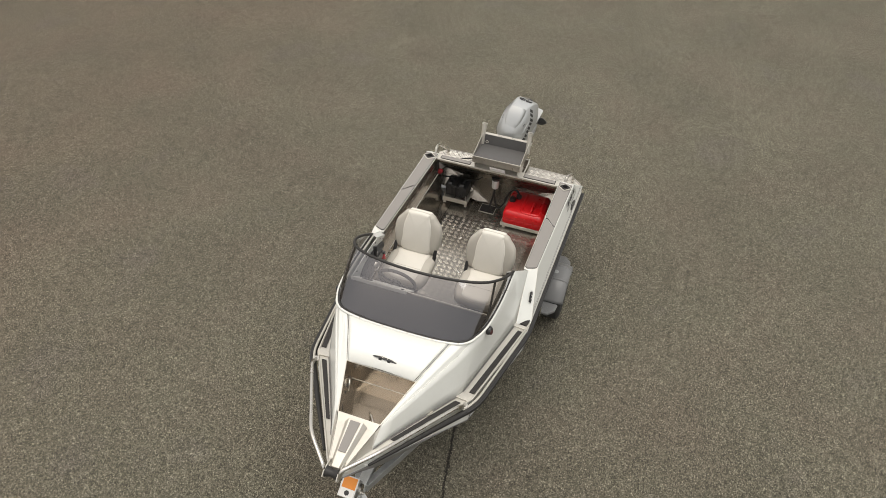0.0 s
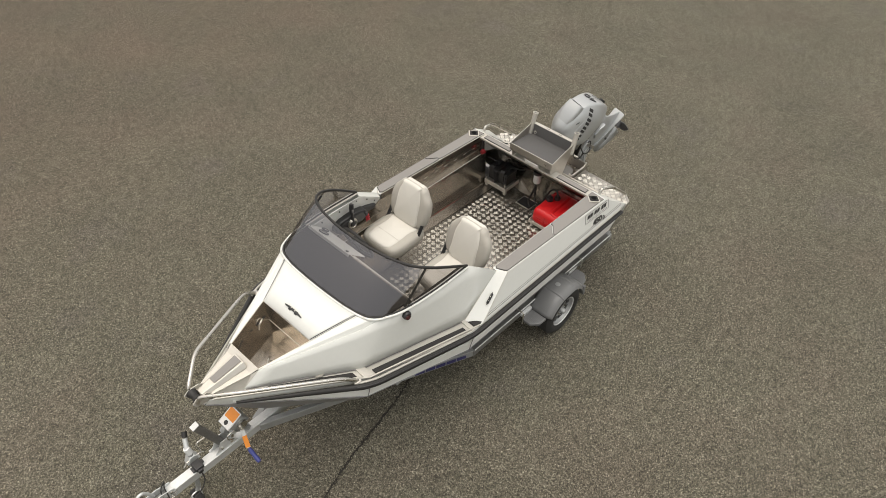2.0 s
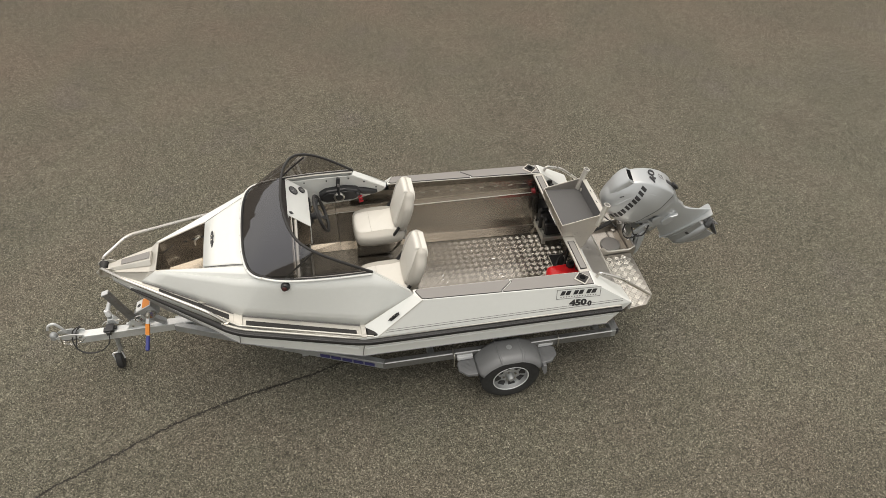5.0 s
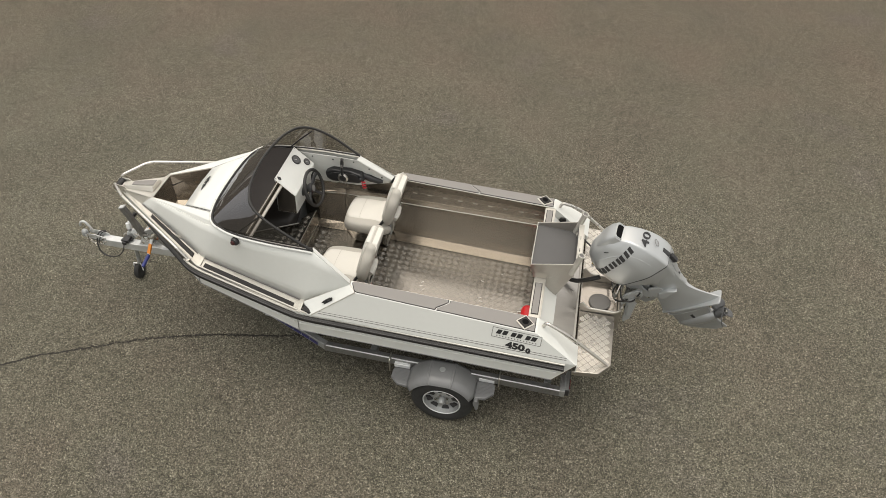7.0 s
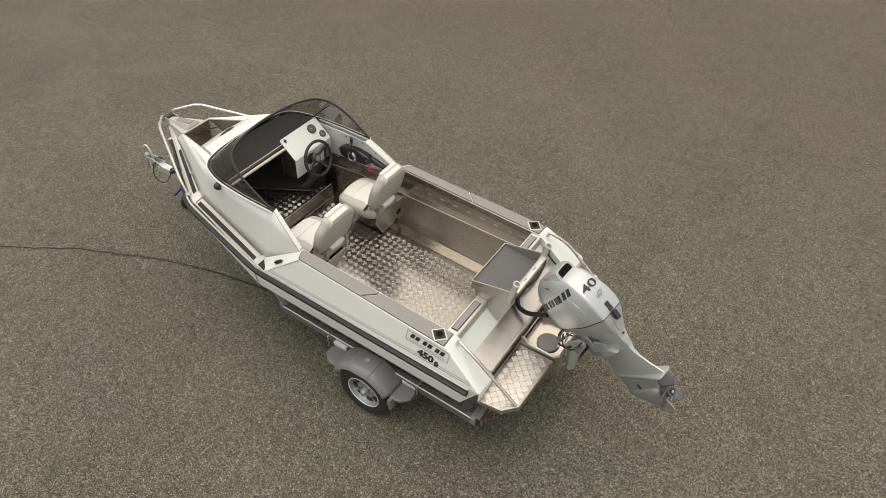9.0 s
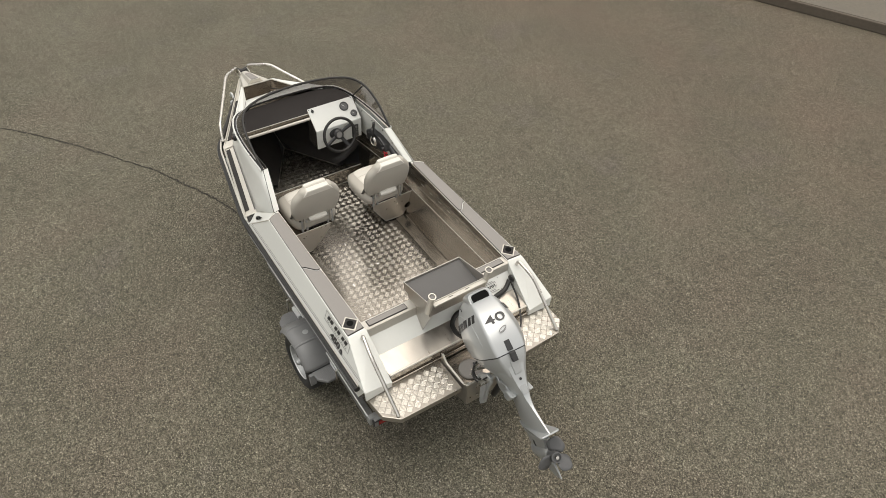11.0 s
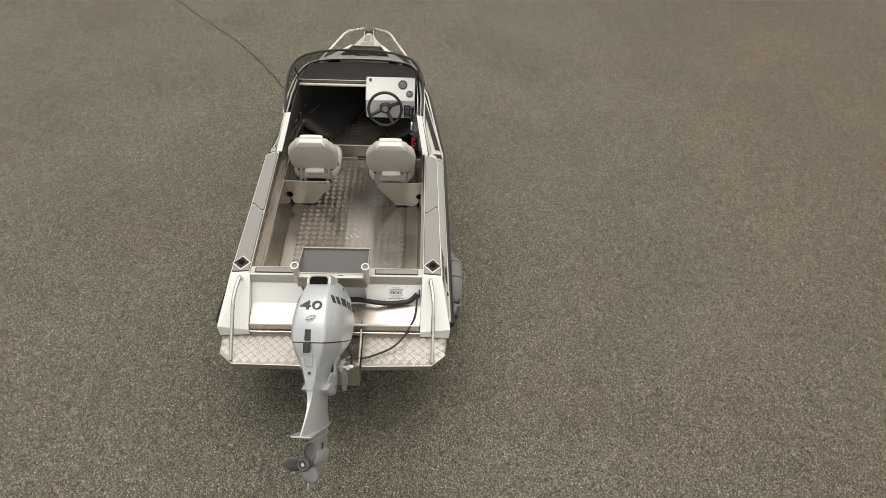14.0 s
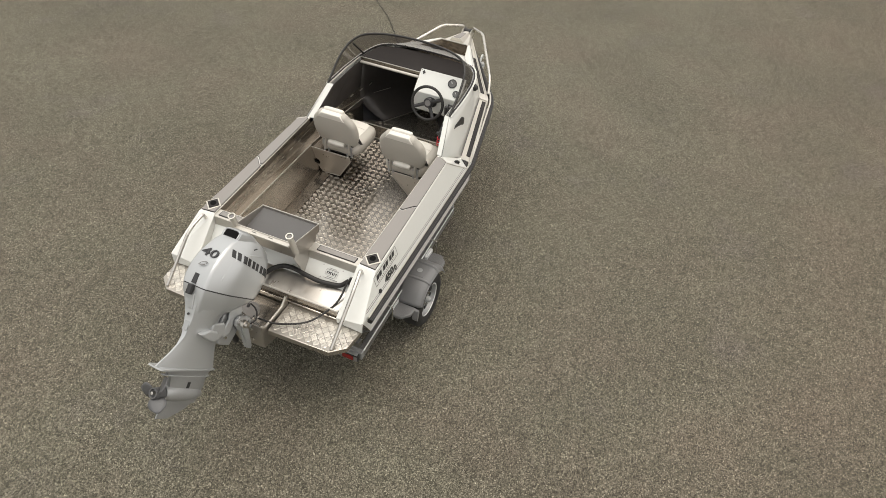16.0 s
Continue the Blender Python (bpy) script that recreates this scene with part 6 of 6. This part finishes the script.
for i, (x, z) in enumerate(((0.44, -0.14), (0.50, -0.22), (0.44, -0.34))):
    for s in (1, -1):
        link("swivel_bolt", *moved(lathe([(0, 0), (0.015, 0), (0.012, 0.010 * s), (0, 0.012 * s)], 8, "y"), Matrix.Translation((x, 0.040 * s, z))), STEEL, motor)
link("steer_arm", *tube(rounded([(0.47, 0.0, -0.085), (0.58, 0.02, -0.075), (0.62, 0.10, -0.09), (0.60, 0.17, -0.12)], 0.03), 0.014, 8), STEEL, motor, smooth=60)
link("steer_rod", *tube([(0.60, 0.17, -0.12), (0.62, -0.02, -0.17), (0.63, -0.16, -0.19)], 0.010, 8), STEEL, motor, smooth=60)
link("shift_cable", *tube(rounded([(0.55, 0.08, -0.06), (0.61, 0.12, -0.08), (0.63, 0.165, -0.14), (0.56, 0.17, -0.20), (0.47, 0.11, -0.18)], 0.05), 0.0075, 8), RUBBER, motor, "black looping cable", smooth=60)
link("water_hose", *tube(rounded([(0.50, 0.15, -0.06), (0.54, 0.20, -0.13), (0.47, 0.20, -0.20), (0.38, 0.14, -0.17)], 0.05), 0.007, 8), RUBBER, motor, smooth=60)
link("starboard_cable", *tube(rounded([(0.55, -0.07, -0.05), (0.60, -0.10, -0.08), (0.61, -0.13, -0.15), (0.55, -0.13, -0.20), (0.46, -0.09, -0.18)], 0.05), 0.0065, 8), RUBBER, motor, smooth=60)
for s in (1, -1):
    link("mount_cover", *prism([(0.24, -0.24), (0.36, -0.22), (0.40, -0.30), (0.34, -0.37), (0.25, -0.34)], min(0.045 * s, 0.072 * s), max(0.045 * s, 0.072 * s)), MOTOR, motor, "silver mount cover", bevel=0.018)
    link("port_plug", *moved(lathe([(0, 0), (0.017, 0), (0.015, 0.005 * s), (0.009, 0.005 * s), (0.008, 0.002 * s), (0, 0.002 * s)], 14, "y"), Matrix.Translation((0.40, 0.1815 * s, -0.045))), INK, motor, smooth=40)
for s in (1, -1):
    link("lower_mount_wing", *prism([(0.135, -0.325), (0.215, -0.285), (0.30, -0.290), (0.335, -0.345), (0.285, -0.372), (0.20, -0.350)], min(0.045 * s, 0.092 * s), max(0.045 * s, 0.092 * s)), MOTOR, motor, "silver lower mount cover", bevel=0.012)
# raised panel, screw and plate down the rear of the lower cowl and leg
link("rear_rib", *loft([[(0.006, -0.034, -0.055), (0.006, 0.034, -0.055), (0.02, 0.034, -0.055), (0.02, -0.034, -0.055)], [(0.040, -0.026, -0.165), (0.040, 0.026, -0.165), (0.06, 0.026, -0.165), (0.06, -0.026, -0.165)]]), MOTOR, motor, bevel=0.006)
link("rear_screw", *moved(lathe([(0, 0), (0.010, 0), (0.009, -0.005), (0, -0.006)], 12, "x"), Matrix.Translation((0.050, 0, -0.205))), INK, motor)
link("caution_sticker", *moved(box(-0.0015, 0.0015, -0.014, 0.014, -0.040, 0.040), pose(0.5865, 0.035, 0.235, 90, 0, 0)), YELLOW, motor, "yellow caution sticker")
link("sticker_corner", *moved(box(-0.0015, 0.0025, -0.013, 0.013, -0.015, 0.015), pose(0.5865, 0.085, 0.235, 90, 0, 0)), LABEL, motor)
# control hose and cable
hose = thing("control_hose", "thick black control hose in the motor well", "hose")
link("sleeve", *tube(rounded([(-0.185, -0.640, 1.065), (-0.218, -0.58, 1.012), (-0.242, -0.42, 1.008), (-0.256, -0.30, 1.040), (-0.231, -0.15, 1.046), (-0.235, -0.05, 1.026), (-0.282, 0.014, 1.005), (-0.365, 0.036, 1.005), (-0.44, 0.05, 1.045), (-0.56, 0.05, 1.110)], 0.10), 0.0195, 12), RUBBER, hose, smooth=60)
link("grommet", *moved(lathe([(0.020, 0), (0.034, 0), (0.030, 0.012), (0.020, 0.012)], 16, "y"), Matrix.Translation((-0.187, -0.662, 1.075))), RUBBER, hose, smooth=40)
cab = thing("fuel_cable", "thin dark cable looping over the stern platform", "cable")
link("line", *tube(rounded([(-0.20, -0.64, 1.07), (-0.34, -0.63, 0.96), (-0.56, -0.50, 0.87), (-0.68, -0.25, 0.86), (-0.70, -0.08, 0.89)], 0.15), 0.008, 8), RUBBER, cab, smooth=60)

# ---- trailer ----
trailer = thing("boat_trailer", "galvanised single-axle boat trailer under the hull", "trailer")


def beam(a, b, w, h):
    """A box-section bar between two points."""
    a, b = Vector(a), Vector(b)
    d = (b - a).normalized()
    side = d.cross(Vector((0, 0, 1))).normalized()
    up = side.cross(d)
    return loft([[tuple(p + side * i * w / 2 + up * j * h / 2) for i, j in ((-1, -1), (1, -1), (1, 1), (-1, 1))] for p in (a, b)])


link("drawbar", *beam((4.345, 0, 0.56), (3.2, 0, 0.54), 0.075, 0.085), GALV_PALE, trailer, "pale zinc drawbar", bevel=0.004)
for s in (1, -1):
    link("front_rail", *beam((3.52, 0.03 * s, 0.545), (1.72, 0.760 * s, 0.455), 0.05, 0.08), GALV, trailer, "galvanised front rail", bevel=0.004)
    # side rail gets the darker steel, so its shade is in the colour
    link("side_rail", *beam((1.74, 0.760 * s, 0.455), (-0.36, 0.832 * s, 0.475), 0.05, 0.08), GALV_DARK, trailer, "galvanised side rail", bevel=0.004)
    link("rail_edge", *tube([(1.72, 0.784 * s, 0.496), (-0.36, 0.856 * s, 0.516)], 0.006, 6), ZINC, trailer, "bright rail edge")
    link("bunk", *beam((2.2, 0.42 * s, 0.500), (-0.30, 0.45 * s, 0.458), 0.07, 0.05), RUBBER, trailer, "dark rubber bunk", bevel=0.006)
    link("light_bracket", *box(-0.40, -0.355, min(0.60 * s, 0.86 * s), max(0.60 * s, 0.86 * s), 0.44, 0.52), GALV, trailer, bevel=0.004)
    lamp = link("tail_lamp", *box(-0.435, -0.40, min(0.62 * s, 0.84 * s), max(0.62 * s, 0.84 * s), 0.435, 0.505), PLASTIC, trailer, "dark tail lamp", bevel=0.006)
    link("red_lens", *box(-0.44, -0.436, min(0.70 * s, 0.80 * s), max(0.70 * s, 0.80 * s), 0.45, 0.495), LENS_RED, lamp)
    for y0, y1 in ((0.635, 0.695), (0.805, 0.835)):
        link("clear_lens", *box(-0.44, -0.436, min(y0 * s, y1 * s), max(y0 * s, y1 * s), 0.45, 0.495), INK_GREY, lamp)
    link("lamp_top", *box(-0.43, -0.40, min(0.63 * s, 0.83 * s), max(0.63 * s, 0.83 * s), 0.505, 0.512), GALV, lamp)
for x in (2.4, 1.3, 0.62, -0.25):
    y = 0.765 if x < 1.8 else 0.50
    link("cross_member", *beam((x, y, 0.44), (x, -y, 0.44), 0.06, 0.06), GALV, trailer, bevel=0.004)
link("axle", *beam((0.645, 0.84, 0.275), (0.645, -0.84, 0.275), 0.045, 0.045), GALV, trailer)
# blue lettering on the front rails, as plain bars
for s in (1, -1):
    a, b = Vector((3.52, 0.03 * s, 0.545)), Vector((1.72, 0.765 * s, 0.455))
    for i in range(5):
        t = 0.70 + i * 0.052
        p, q = a.lerp(b, t), a.lerp(b, t + 0.047)
        side = (b - a).cross(Vector((0, 0, 1))).normalized() * (-s if (b - a).cross(Vector((0, 0, 1))).y * s < 0 else 1) * 1.0
        off = Vector((side.x, side.y, 0)) * 0.0265
        link("blue_mark", *beam(p + off, q + off, 0.002, 0.040), BLUE_DARK, trailer, "dark blue block marking")

# wheels
TY, RAD, WY = 0.623, 0.272, 0.938


def wheel_at(s):
    w = link("wheel", *lathe([(0.10, -0.06), (0.165, -0.075), (0.172, -0.075), (0.176, -0.060), (0.176, 0.060), (0.172, 0.072), (0.163, 0.072), (0.158, 0.045), (0.150, 0.030), (0.120, 0.020), (0.100, 0.034), (0.060, 0.040), (0.045, 0.030), (0.0, 0.030)], 40), GALV, trailer, "galvanised steel wheel", smooth=35)
    w.matrix_basis = pose(TY, WY * s, RAD, 0, 0, 0 if s > 0 else 180) @ Matrix.Diagonal((0.96, 1, 0.96, 1))
    link("tyre", *lathe([(0.176, -0.085), (0.210, -0.094), (0.246, -0.090), (0.270, -0.074), (0.283, -0.060), (0.283, 0.060), (0.270, 0.074), (0.246, 0.090), (0.210, 0.094), (0.178, 0.078), (0.172, 0.06), (0.172, -0.06)], 48), TYRE, w, "black tyre", smooth=40)
    for i in range(8):
        a = 2 * math.pi * i / 8 + 0.2
        link("slot", *moved(prism([(-0.036, 0.146), (0.036, 0.146), (0.014, 0.088), (-0.014, 0.088)], 0.0225, 0.0385), pose(0, 0, 0, 0, math.degrees(a), 0)), INK, w)
    link("rim_edge", *tube([(0.169 * math.cos(a), 0.073, 0.169 * math.sin(a)) for a in np.linspace(0, 2 * math.pi, 41)[:-1]], 0.0055, 8, close=True), ZINC, w, "bright rolled rim", smooth=60)
    link("hub_cap", *lathe([(0.0, 0.03), (0.032, 0.03), (0.032, 0.075), (0.022, 0.092), (0, 0.094)], 20), GALV, w, "galvanised hub cap", smooth=35)
    for i in range(5):
        a = 2 * math.pi * i / 5
        link("wheel_nut", *moved(lathe([(0, 0.036), (0.011, 0.036), (0.010, 0.056), (0, 0.058)], 6), Matrix.Translation((0.060 * math.cos(a), 0, 0.060 * math.sin(a)))), STEEL, w)
    # fender: arch with a flat top panel between ridges, a rolled lip, step wings and a rear flap
    fx = TY + 0.012

    def arch(r, y, a):
        """A point of the arch, its crown pressed flat."""
        x, z = r * math.cos(radians(a)), r * math.sin(radians(a))
        return (fx + x, y * s, RAD + min(z, r * 0.955))

    rings = []
    for y, r in ((0.800, 0.322), (0.830, 0.332), (0.975, 0.332), (1.005, 0.327), (1.028, 0.312), (1.040, 0.296), (1.042, 0.288)):
        rings.append([arch(r, y, a) for a in np.linspace(28, 152, 23)])
    fen = link("fender", *loft(rings, caps=False, closed=False), FENDER, trailer, "grey moulded plastic fender", smooth=40, solid=0.005)
    link("fender_lip", *tube([arch(0.290, 1.043, a) for a in np.linspace(28, 152, 23)], 0.006, 6), FENDER, fen, smooth=60)
    for a in (72, 108):
        link("fender_ridge", *tube([arch(r, y, a) for y, r in ((0.815, 0.330), (0.90, 0.334), (0.978, 0.334), (1.008, 0.328), (1.032, 0.308), (1.043, 0.290))], 0.011, 8), FENDER, fen, smooth=60)
    link("fender_panel", *box(fx - 0.075, fx + 0.075, min(0.835 * s, 0.968 * s), max(0.835 * s, 0.968 * s), RAD + 0.312, RAD + 0.3205), FENDER, fen, bevel=0.003)
    link("emblem", *moved(lathe([(0.012, 0), (0.026, 0), (0.026, 0.003), (0.012, 0.003)], 20, "z"), Matrix.Translation((fx, 0.90 * s, RAD + 0.3205))), GALV, fen)
    for d in (1, -1):
        wing = [(0.285, 0.800), (0.415, 0.812), (0.452, 0.850), (0.452, 0.930), (0.385, 0.995), (0.292, 1.005)]
        outline = [(fx + x * d, y * s, 0.420) for x, y in wing]
        link("step_wing", *plate(outline, 0.034), FENDER, fen, "grey ribbed step", bevel=0.008)
        cx = fx + 0.375 * d
        link("step_ribs", *join(*[box(cx - 0.060, cx + 0.060, min(y * s, (y + 0.006) * s), max(y * s, (y + 0.006) * s), 0.420, 0.4225) for y in np.arange(0.840, 0.955, 0.014)]), FENDER, fen)
        link("fender_bracket", *box(cx - 0.070, cx + 0.070, min(0.768 * s, 0.838 * s), max(0.768 * s, 0.838 * s), 0.430, 0.470), ZINC, fen, "bright zinc bracket", bevel=0.003)
        ux = cx + 0.105 * d
        link("rail_bolt", *tube(rounded([(ux, 0.775 * s, 0.40), (ux, 0.775 * s, 0.545), (ux, 0.862 * s, 0.545), (ux, 0.862 * s, 0.39)], 0.02), 0.007, 8), STEEL, fen, "bent steel rail bolt", smooth=60)
    link("rear_flap", *prism([(TY - 0.285, 0.415), (TY - 0.315, 0.415), (TY - 0.325, 0.31), (TY - 0.305, 0.28), (TY - 0.275, 0.37)], min(0.985 * s, 1.038 * s), max(0.985 * s, 1.038 * s)), FENDER, fen, bevel=0.004)


wheel_at(1)
wheel_at(-1)
# winch post standing in a channel bracket on the drawbar
post = link("winch_post", *beam((3.815, 0, 0.60), (3.972, 0, 1.060), 0.044, 0.056), GALV_DARK, trailer, "galvanised winch post", bevel=0.004)
link("post_cap", *beam((3.9725, 0, 1.0605), (3.9755, 0, 1.0695), 0.048, 0.060), GALV_PALE, post, "pale post cap", bevel=0.002)
for s in (1, -1):
    link("post_bracket", *prism([(3.93, 0.604), (3.90, 0.64), (3.86, 0.72), (3.80, 0.72), (3.74, 0.64), (3.71, 0.604)], min(0.030 * s, 0.036 * s), max(0.030 * s, 0.036 * s)), GALV_PALE, trailer, "zinc side plate of the post", bevel=0.001)
    link("bracket_foot", *box(3.70, 3.94, min(0.030 * s, 0.047 * s), max(0.030 * s, 0.047 * s), 0.600, 0.608), GALV_PALE, trailer, bevel=0.002)
    for x, z in ((3.775, 0.65), (3.86, 0.65)):
        link("post_bolt", *moved(lathe([(0, 0), (0.012, 0), (0.012, 0.009), (0, 0.011)], 6), pose(x, 0.036 * s, z, 0, 0, 0 if s > 0 else 180)), STEEL, trailer)
link("post_brace", *beam((3.60, 0, 0.60), (3.80, 0, 0.80), 0.045, 0.045), GALV, trailer, bevel=0.003)
# hand winch: tilted gear case with its warning plate, drum, ratchet and crank
winch = link("winch", *box(-0.068, 0.068, -0.062, 0.062, -0.075, 0.050), GALV, trailer, "zinc hand winch", bevel=0.006)
winch.matrix_basis = pose(3.690, 0, 0.825, 0, 27, 0)
link("warning_plate", *box(-0.078, 0.078, -0.060, 0.066, 0.050, 0.054), GALV_PALE, winch, bevel=0.001)
link("warning_sticker", *box(-0.070, 0.012, -0.050, 0.056, 0.054, 0.0555), ORANGE, winch, "orange warning sticker")
link("warning_panel", *box(0.014, 0.074, -0.050, 0.056, 0.054, 0.0555), LABEL, winch, "white warning panel")
link("warning_picture", *moved(lathe([(0.008, 0.0), (0.020, 0.0), (0.020, 0.0015), (0.008, 0.0015)], 7, "z"), Matrix.Translation((0.044, 0.004, 0.0555))), INK, winch)
link("winch_drum", *tube([(-0.01, -0.075, -0.03), (-0.01, 0.085, -0.03)], 0.042, 16), STEEL, winch, smooth=40)
link("ratchet", *tube([(0.075, 0.030, -0.030), (0.075, 0.062, -0.030)], 0.024, 12), GALV_PALE, winch, smooth=40)
link("ratchet_pawl", *beam((0.07, 0.05, -0.02), (0.115, 0.062, -0.05), 0.012, 0.022), STEEL, winch, bevel=0.002)
link("tie_loop", *tube(rounded([(0.06, 0.066, 0.0), (0.12, 0.070, 0.02), (0.145, 0.070, -0.02), (0.12, 0.070, -0.075)], 0.015), 0.005, 8), STEEL, winch, smooth=60)
arm = link("winch_handle", *beam((3.690, 0.095, 0.800), (3.722, 0.185, 0.655), 0.034, 0.012), GALV_PALE, trailer, "zinc crank arm", bevel=0.003)
link("crank_boss", *moved(lathe([(0, 0), (0.020, 0), (0.020, 0.032), (0.012, 0.036), (0.012, 0.046), (0, 0.048)], 14), Matrix.Translation((3.690, 0.066, 0.802))), STEEL, arm, smooth=40)
link("handle_sticker", *beam((3.703, 0.130, 0.745), (3.721, 0.182, 0.662), 0.036, 0.016), ORANGE, arm)
link("handle_grip", *tube([(3.722, 0.190, 0.648), (3.722, 0.215, 0.640), (3.724, 0.25, 0.630), (3.725, 0.300, 0.616), (3.725, 0.318, 0.611)], 0.019, 12, taper=[0.75, 1.0, 0.85, 1.0, 0.8]), BLUE, arm, "blue plastic grip", smooth=60)
link("bow_stop", *lathe([(0.015, -0.04), (0.032, -0.04), (0.026, 0), (0.032, 0.04), (0.015, 0.04)], 18), RUBBER, trailer, "black bow stop", smooth=40).location = (3.575, 0, 0.945)
# coupling: narrow pressed channel, ball cup and curved lever
coup = link("coupling", *box(4.30, 4.47, -0.030, 0.030, 0.560, 0.590), GALV_DARK, trailer, "pressed steel coupling", bevel=0.008)
for s in (1, -1):
    link("coupling_flange", *prism([(4.29, 0.575), (4.29, 0.625), (4.40, 0.650), (4.49, 0.645), (4.52, 0.625), (4.51, 0.600), (4.44, 0.590)], min(0.030 * s, 0.037 * s), max(0.030 * s, 0.037 * s)), GALV_PALE, coup, bevel=0.002)
    link("coupling_bolt", *moved(lathe([(0, 0), (0.012, 0), (0.012, 0.009), (0, 0.010)], 6), pose(4.32, 0.037 * s, 0.605, 0, 0, 0 if s > 0 else 180)), STEEL, coup)
link("ball_cup", *moved(lathe([(0, 0.052), (0.020, 0.048), (0.036, 0.030), (0.042, 0.0), (0.042, -0.030), (0.034, -0.034), (0.034, 0.0), (0.0, 0.03)], 20, "z"), Matrix.Translation((4.540, 0, 0.622)) @ Matrix.Diagonal((0.78, 0.78, 0.85, 1))), GALV, coup, smooth=45)
link("coupling_lever", *tube(rounded([(4.43, 0, 0.655), (4.455, 0, 0.73), (4.490, 0.0, 0.785), (4.540, 0.0, 0.765), (4.560, 0.0, 0.715)], 0.03), 0.012, 10), GALV_PALE, coup, "bright curved lever", smooth=60)
link("lock_pin", *tube(rounded([(4.47, 0.050, 0.66), (4.475, 0.055, 0.58), (4.49, 0.055, 0.52)], 0.02), 0.006, 8), STEEL, coup, smooth=60)
for k in range(9):
    u = k / 8
    ring = [(0.017 * math.cos(a), 0.009 * math.sin(a), 0) for a in np.linspace(0, 2 * math.pi, 11)[:-1]]
    link("chain_link", *moved(tube(ring, 0.0035, 6, close=True), pose(4.30 + 0.19 * u, 0.048 + 0.006 * math.sin(5 * u), 0.585 - 0.05 * math.sin(math.pi * u), 90 * (k % 2) + 20, 15 - 35 * u, 0)), STEEL, trailer, "steel chain link")
plug = link("breakaway_box", *box(4.035, 4.105, -0.036, 0.046, 0.604, 0.640), PLASTIC, trailer, "black junction plug", bevel=0.006)
link("plug_cap", *box(4.055, 4.095, 0.046, 0.066, 0.595, 0.630), PLASTIC, plug, bevel=0.005)
link("plug_ear", *join(box(4.015, 4.035, -0.025, 0.010, 0.606, 0.622), box(4.105, 4.125, -0.012, 0.034, 0.606, 0.624)), PLASTIC, plug, bevel=0.003)
link("wire", *tube(rounded([(4.075, 0.06, 0.61), (4.08, 0.10, 0.545), (4.15, 0.12, 0.475), (4.26, 0.12, 0.455), (4.36, 0.10, 0.49), (4.395, 0.06, 0.57), (4.375, 0.0, 0.665), (4.32, -0.045, 0.655)], 0.06), 0.0055, 8), RUBBER, trailer, "black trailer wire", smooth=60)
link("wire_loop", *tube(rounded([(4.32, -0.045, 0.640), (4.345, 0.0, 0.660), (4.350, 0.055, 0.61), (4.37, 0.10, 0.52), (4.30, 0.125, 0.462), (4.20, 0.125, 0.462)], 0.05), 0.005, 8), RUBBER, trailer, "black trailer wire", smooth=60)
# jockey wheel on the starboard side of the drawbar
jock = link("jockey_wheel", *tube([(4.062, -0.075, 0.70), (4.112, -0.080, 0.215)], 0.021, 12), GALV, trailer, "galvanised jockey stand", smooth=60)
link("jockey_sleeve", *tube([(4.066, -0.092, 0.745), (4.035, -0.145, 0.800)], 0.020, 12), GALV_PALE, jock, smooth=60)
link("sleeve_collar", *tube([(4.062, -0.075, 0.70), (4.069, -0.092, 0.757)], 0.026, 12), ZINC, jock, smooth=60)
link("jockey_clamp", *prism([(4.005, 0.600), (4.118, 0.600), (4.100, 0.640), (4.085, 0.672), (4.040, 0.672), (4.022, 0.640)], -0.112, -0.050), GALV_PALE, jock, bevel=0.005)
link("clamp_handle", *tube(rounded([(3.985, -0.070, 0.650), (4.00, -0.085, 0.710), (3.98, -0.095, 0.728), (3.915, -0.090, 0.725)], 0.02), 0.006, 8), STEEL, jock, smooth=60)
link("clamp_bar", *tube(rounded([(4.15, -0.060, 0.608), (4.12, -0.060, 0.640), (3.99, -0.062, 0.642), (3.97, -0.062, 0.620)], 0.015), 0.006, 8), STEEL, jock, smooth=60)
link("crank_grip", *tube([(4.033, -0.148, 0.803), (4.012, -0.180, 0.828)], 0.021, 10), RUBBER, jock, "dark crank grip", smooth=60)
TURN = pose(4.150, -0.072, 0.0, 0, 0, -84)
link("fork", *moved(tube(rounded([(0, 0.040, 0.088), (0, 0.042, 0.192), (0, -0.042, 0.192), (0, -0.040, 0.088)], 0.018), 0.0065, 8), TURN), ZINC, jock, "bent zinc fork", smooth=60)
link("fork_neck", *tube([(4.112, -0.080, 0.23), (4.132, -0.077, 0.190)], 0.017, 10), GALV, jock, smooth=60)
link("small_tyre", *moved(lathe([(0.025, -0.026), (0.066, -0.030), (0.082, -0.023), (0.088, -0.008), (0.088, 0.008), (0.082, 0.023), (0.066, 0.030), (0.025, 0.026)], 26), TURN @ Matrix.Translation((0, 0, 0.088))), TYRE, jock, "black jockey tyre", smooth=40)
